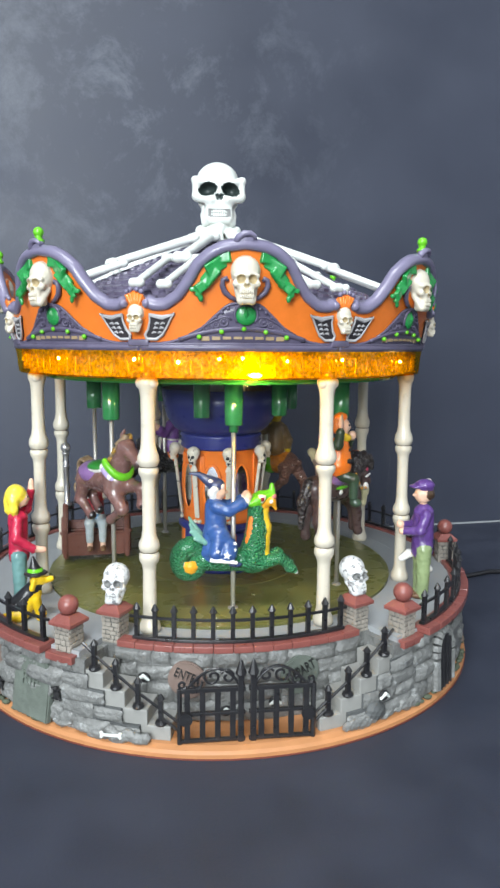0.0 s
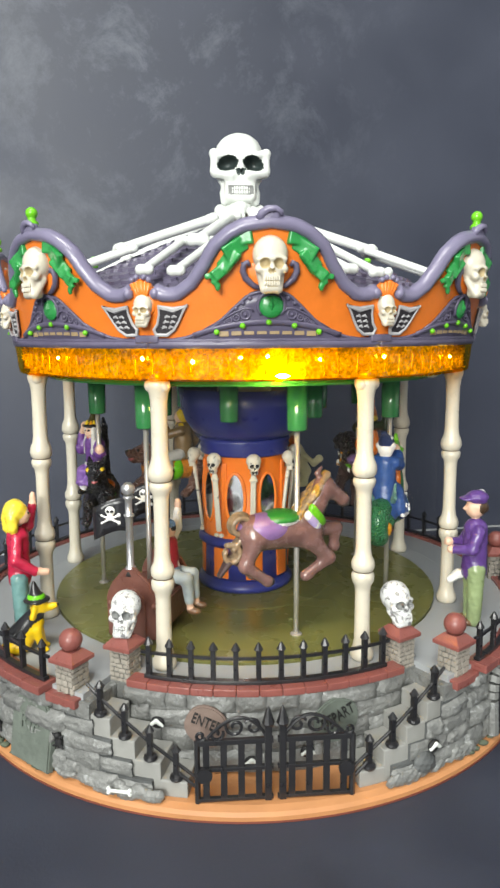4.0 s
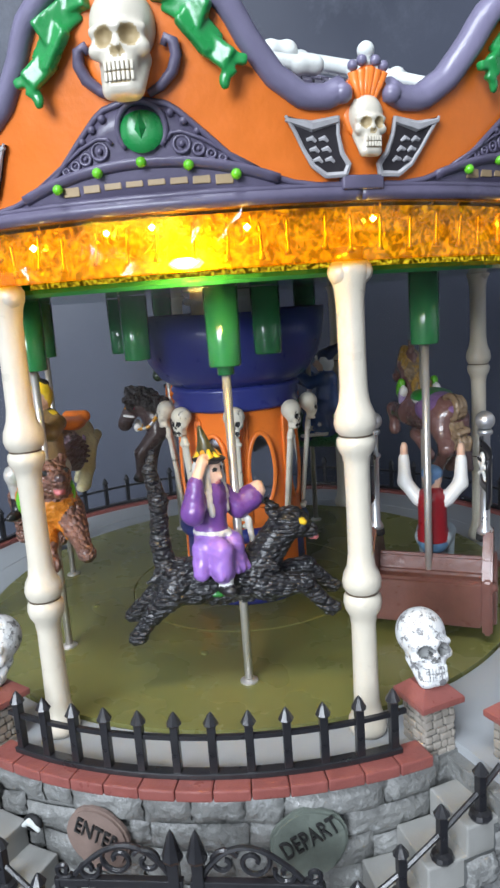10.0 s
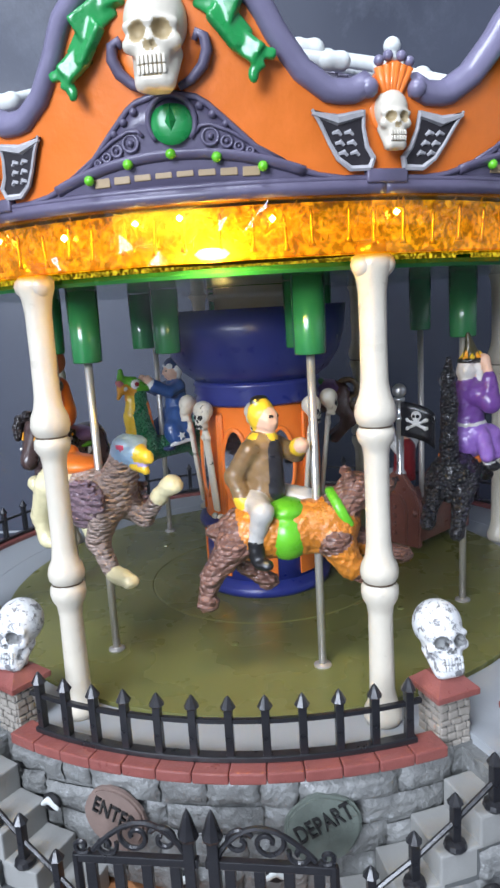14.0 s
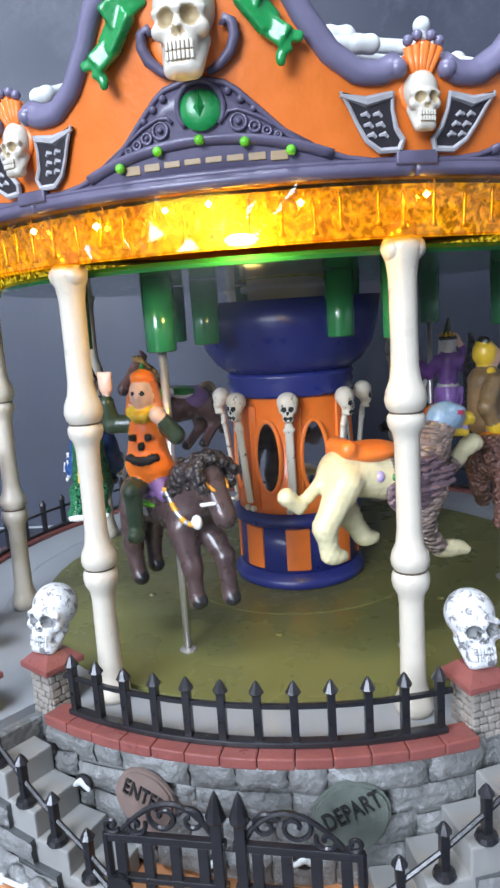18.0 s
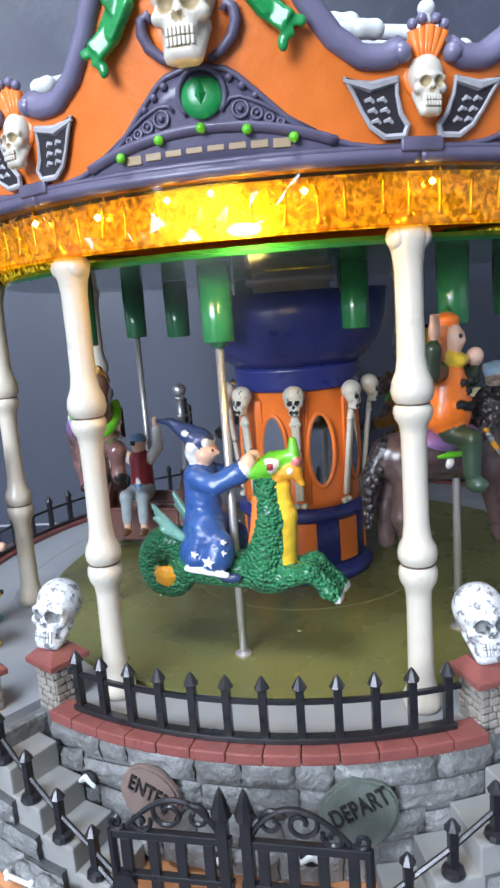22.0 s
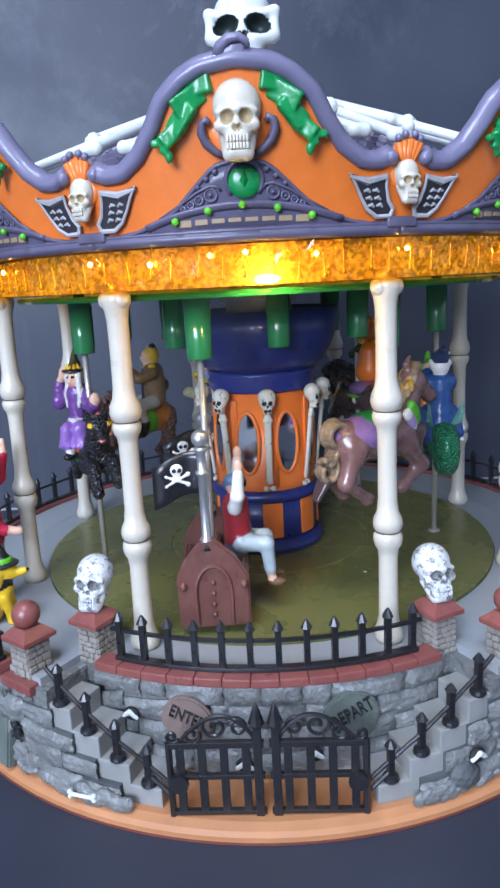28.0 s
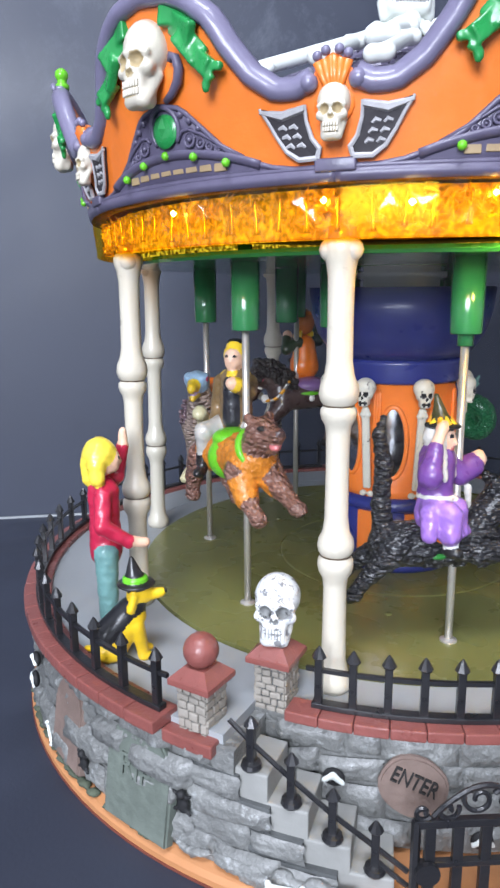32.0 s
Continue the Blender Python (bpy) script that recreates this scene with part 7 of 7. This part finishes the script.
for i in range(150):
    u = rng.random()
    a = rng.uniform(-2.3, 2.3)
    x, z = 1 + 17 * u, 40 + 7.5 * math.sin(u * 2.1)
    s.ball((x + rng.uniform(-1, 1), 5.6 * math.sin(a), z - 4.2 * (1 - math.cos(a)) + rng.uniform(-0.5, 1.0)), rng.uniform(1.0, 1.8), MANE_DARK)
s.part("mane", mount, "black curly mane")
t = Clay(0.45, 0.4)
t.ball((-7, 0, 36.6), (8.4, 7.4, 3.6), SADDLE_PURPLE).ball((-6, 0, 33.5), (9.5, 7.7, 1.6), LIME).ball((-6.5, 0, 31.5), (3.0, 7.5, 3.0), WHITE_PAINT)
for a in (-1, 1):
    for u in np.linspace(0, 1, 14):
        t.ball((4 + 10 * u, a * (6.7 - 1.5 * u), 39 - 8 * u - 3 * math.sin(math.pi * u)), (1.0, 0.8, 0.7), MAST if int(u * 20) % 2 else YELLOW_ORANGE)
    t.cap((15.5, a * 4.0, 36.0), (19.5, a * 2.8, 36.8), 0.6, 0.6, WHITE_PAINT).cap((16.5, a * 3.2, 41.5), (18.8, a * 2.2, 39.8), 0.6, 0.5, YELLOW_ORANGE)
    t.ball((14.2, a * 4.8, 31.5), (1.7, 1.2, 2.0), WHITE_PAINT)
t.part("tack", mount, "purple saddle, green cloth and silver bridle")
s = Clay(0.45, 1.0)
s.ball((0, 0, 45.5), (6.4, 7.2, 5.8), PUMPKIN).cap((0, 0, 48), (0, 0, 55), 6.4, 5.0, PUMPKIN)
s.cap((0, -5, 57), (0.5, -10.5, 57), 2.6, 2.4, SLEEVE_GREEN).cap((0.5, -10.5, 57), (1.5, -10.8, 63), 2.4, 2.2, SLEEVE_GREEN).ball((1.8, -10.4, 67.5), (1.4, 2.0, 2.4), SKIN)
for k in range(4):
    s.cap((1.9, -11.8 + 0.9 * k, 69), (2.0, -12.2 + 1.2 * k, 71.2), 0.6, 0.5, SKIN)
s.cap((0, 5, 57), (3, 9.5, 54), 2.5, 2.4, SLEEVE_GREEN).cap((3, 9.5, 54), (5.0, 7.2, 58), 2.3, 2.1, SLEEVE_GREEN).ball((5.8, 5.6, 60.0), 2.3, SKIN)
s.ball((1.0, 0, 65), (3.6, 3.4, 4.2), SKIN).ball((-0.6, 0, 65.4), (3.8, 4.4, 4.8), HAIR_ORANGE).ball((3.2, 0, 64.6), (1.8, 2.7, 3.2), SKIN).ball((5.0, 0, 64.4), (0.7, 0.6, 0.6), SKIN).ball((0.4, 0, 69.6), (3.4, 3.4, 2.0), PUMPKIN).cap((0.4, 0, 71), (0.4, 0.3, 73), 0.7, 0.5, SADDLE_GREEN)
for a in (-1, 1):
    s.cap((0.4, a * 3.8, 64), (1.0, a * 4.6, 60.5), 1.3, 0.9, HAIR_ORANGE).ball((4.7, a * 1.3, 65.6), (0.35, 0.5, 0.35), SOCKET).cap((0, a * 4.2, 60.6), (4.4, a * 1.0, 59.4), 1.6, 1.6, YELLOW)
    s.slab((6.0, a * 2.4, 54.0), (0.8, 0.9, 0.9), SOCKET, False, (0, 0, 0), 0.3)
s.slab((6.2, 0.2, 51.6), (0.8, 0.8, 0.8), SOCKET, False, (0, 0, 0), 0.3)
for k in range(-4, 5):
    s.slab((6.5 - 0.05 * k * k, 1.0 * k, 47.4 + 0.07 * k * k + 0.5 * (k % 2)), (0.8, 0.75, 0.65), SOCKET, False, (0, 0, 0), 0.2)
s.cap((2, -2.5, 41), (8, -2.8, 39.5), 3.0, 2.7, SLEEVE_GREEN).cap((8, -2.8, 39.5), (8.0, -2.8, 31), 2.6, 2.3, BOOT_GREEN).ball((9.2, -2.6, 27.8), (3.2, 2.4, 2.1), BOOT_GREEN).cap((2, 3, 41), (5, 5.5, 38.5), 3.0, 2.6, SADDLE_PURPLE)
s.part("child_figure", ride, "child doll dressed as a pumpkin", pose(-0.0056, -0.0022, -0.0006, 0, 0, -72) @ Matrix.Diagonal((0.95, 0.95, 0.98, 1)))

# ---- people figures and dog on the deck ----
s = Clay(0.5, 0.9, 0.13, 3.4)
for a in (-1, 1):
    s.cap((0, a * 3, 2), (0, a * 2.7, 24), 2.7, 3.5, PANTS_TEAL).ball((1.5, a * 3, 1.4), (3.4, 2.0, 1.5), PANTS_TEAL)
s.cap((0, 0, 24), (0, 0, 30), 4.8, 4.6, JACKET_RED).cap((0, 0, 30), (0, 0, 41), 4.3, 4.6, JACKET_RED).cap((0, -4, 41), (-0.5, -6.8, 33), 2.5, 2.4, JACKET_RED).cap((-0.5, -6.8, 33), (6.5, -5.5, 28), 2.3, 2.0, JACKET_RED).cap((7.2, -5.3, 27.8), (11.5, -4.5, 27), 1.7, 1.5, SKIN)
s.cap((0, 4, 41), (4, 6.5, 44), 2.4, 2.2, JACKET_RED).cap((4, 6.5, 44), (6, 6.5, 52), 2.1, 1.9, JACKET_RED).cap((6.2, 6.5, 53), (6.4, 6.5, 57), 1.5, 1.2, SKIN)
s.ball((0.8, 0, 50.5), (4.0, 3.7, 4.5), SKIN).ball((-0.6, 0, 52.0), (4.9, 5.2, 4.8), HAIR_BLONDE).cap((-1.4, -3.4, 50), (-1.4, -4.0, 45.8), 2.6, 2.2, HAIR_BLONDE).cap((-1.4, 3.4, 50), (-1.4, 4.0, 45.8), 2.6, 2.2, HAIR_BLONDE).cap((-3.4, 0, 50), (-3.6, 0, 45.4), 2.8, 2.4, HAIR_BLONDE).ball((3.4, 0, 50.0), (1.8, 2.6, 3.2), SKIN).ball((5.0, 0, 49.8), (0.7, 0.6, 0.6), SKIN).ball((4.6, -1.3, 51), (0.4, 0.5, 0.4), SOCKET).ball((4.6, 1.3, 51), (0.4, 0.5, 0.4), SOCKET)
girl = s.part("girl_figure", None, "", polar(0.1108, -60.6, 0.0351) @ pose(0, 0, 0, 0, 0, 68) @ Matrix.Diagonal((0.95, 0.95, 1.0, 1)))
tagged(girl, "blonde girl doll in a red jacket beside a column", "figurine")
s = Clay(0.45, 0.9)
s.cap((-4, 0, 4.5), (2, 0, 13), 4.8, 3.8, DOG_YELLOW).cap((-5, 0, 8), (1.2, 0, 15), 4.6, 3.9, CAPE_BLACK).ball((-5, -3, 3.4), (4.2, 2.4, 3.2), DOG_YELLOW).ball((-5, 3, 3.4), (4.2, 2.4, 3.2), DOG_YELLOW).cap((-8, 2, 2), (-12, 4, 1.6), 1.4, 0.9, DOG_YELLOW)
for a in (-1, 1):
    s.cap((3, a * 2.2, 11), (4.5, a * 2.4, 1.6), 1.9, 1.6, DOG_YELLOW).ball((5.4, a * 2.4, 1.3), (2.2, 1.6, 1.2), DOG_YELLOW).cap((2.6, a * 3.0, 20.5), (1.5, a * 3.6, 16.5), 1.3, 1.0, DOG_YELLOW)
s.cap((2, 0, 14), (3.5, 0, 18), 3.0, 2.8, CAPE_BLACK).ball((4, 0, 20), (3.6, 3.2, 3.1), DOG_YELLOW).cap((6.5, 0, 19.4), (10.0, 0, 19.8), 2.0, 1.5, DOG_YELLOW).ball((11.4, 0, 20.4), 0.7, SOCKET)
s.ball((3.2, 0, 23.2), (5.6, 5.2, 1.0), HAT_BLACK).cap((3, 0, 23.5), (2.2, 0, 31), 3.4, 0.7, HAT_BLACK).ball((3.0, 0, 25.0), (3.7, 3.7, 0.8), LIME)
dog = s.part("dog_figure", None, "", polar(0.1142, -51.6, 0.0348) @ pose(0, 0, 0, 0, 0, 58) @ Matrix.Diagonal((0.92, 0.95, 0.90, 1)))
tagged(dog, "yellow dog figurine in a black cape and witch hat", "figurine")
s = Clay(0.5, 0.9, 0.13, 3.4)
for a in (-1, 1):
    s.cap((0, a * 2.9, 2), (0, a * 2.6, 24), 2.8, 3.7, PANTS_GREEN).ball((1.8, a * 3.1, 1.4), (3.6, 2.0, 1.5), BOOT)
s.cap((0, 0, 23), (0, 0, 41), 5.2, 4.8, JACKET_PURPLE).cap((0, -4.6, 41), (3, -7, 33), 2.6, 2.5, JACKET_PURPLE).cap((3, -7, 33), (9, -3, 34.5), 2.4, 2.0, JACKET_PURPLE).ball((10.6, -2, 35), 1.9, SKIN).cap((0, 4.6, 41), (3, 7, 34), 2.6, 2.4, JACKET_PURPLE).cap((3, 7, 34), (9, 3, 33), 2.3, 2.0, JACKET_PURPLE).ball((10.4, 2.5, 33), 1.8, SKIN)
s.cap((5.5, -4, 20), (9, -3, 18), 2.2, 1.6, WHITE_PAINT)
s.ball((0.6, 0, 50.2), (4.0, 3.6, 4.6), SKIN).ball((4.6, 0, 49.8), (1.1, 0.8, 0.8), SKIN).ball((-1.4, 0, 50.4), (3.4, 3.9, 3.0), HAIR_BROWN).ball((0, 0, 54.6), (4.6, 4.4, 2.9), JACKET_PURPLE).ball((4.2, 0, 54.0), (3.0, 3.6, 0.8), JACKET_PURPLE).ball((-2.4, -3.2, 55.4), (2.0, 1.6, 1.8), WHITE_PAINT)
man = s.part("man_figure", None, "", polar(0.1105, 56.0, 0.0351) @ pose(0, 0, 0, 0, 0, 118))
tagged(man, "man doll in a purple jacket and cap hugging a column", "figurine")
pebble = Clay(0.4, 0.5).ball((0, 0, 1.6), (2.2, 1.8, 1.7), WHITE_PAINT).cap((0, 0, 1.2), (2, 0, 0.8), 1.2, 0.6, WHITE_PAINT).part("white_mouse", None, "", polar(0.1130, 76, 0.0351))
tagged(pebble, "small white figurine lying on the grey deck", "figurine")

# power cable on the table
cable = tagged(part("power_cable", tube([(0.128, 0.03, 0.0015), (0.150, 0.05, 0.0016), (0.19, 0.065, 0.0016), (0.25, 0.06, 0.0016), (0.33, 0.07, 0.0016), (0.45, 0.05, 0.0016), (0.7, 0.02, 0.0016)], 0.0016, None, 8), IRON, None, "", True), "thin black power cable lying on the table", "cable")


# ---- what moves ----
def dip(az):
    """How far a ride sinks near the front."""
    a = (az + 180) % 360 - 180 - 1.0
    return 0.0163 * math.exp(-0.5 * (a / (13.5 if a > 0 else 17.0)) ** 2)


def motions():
    for k, root in RIDERS:
        rows = []
        for i in range(65):
            t = i * 0.5
            az = FIRST - STEP * k + RATE * t
            rows.append((t, polar(0.070, az, 0.0400 if k == 2 else 0.0535 - dip(az))))
        walk(root, rows)
    for root in (turntable, crown):
        walk(root, [(i * 2.0, pose(0, 0, 0, 0, 0, RATE * i * 2.0)) for i in range(17)])


motions()
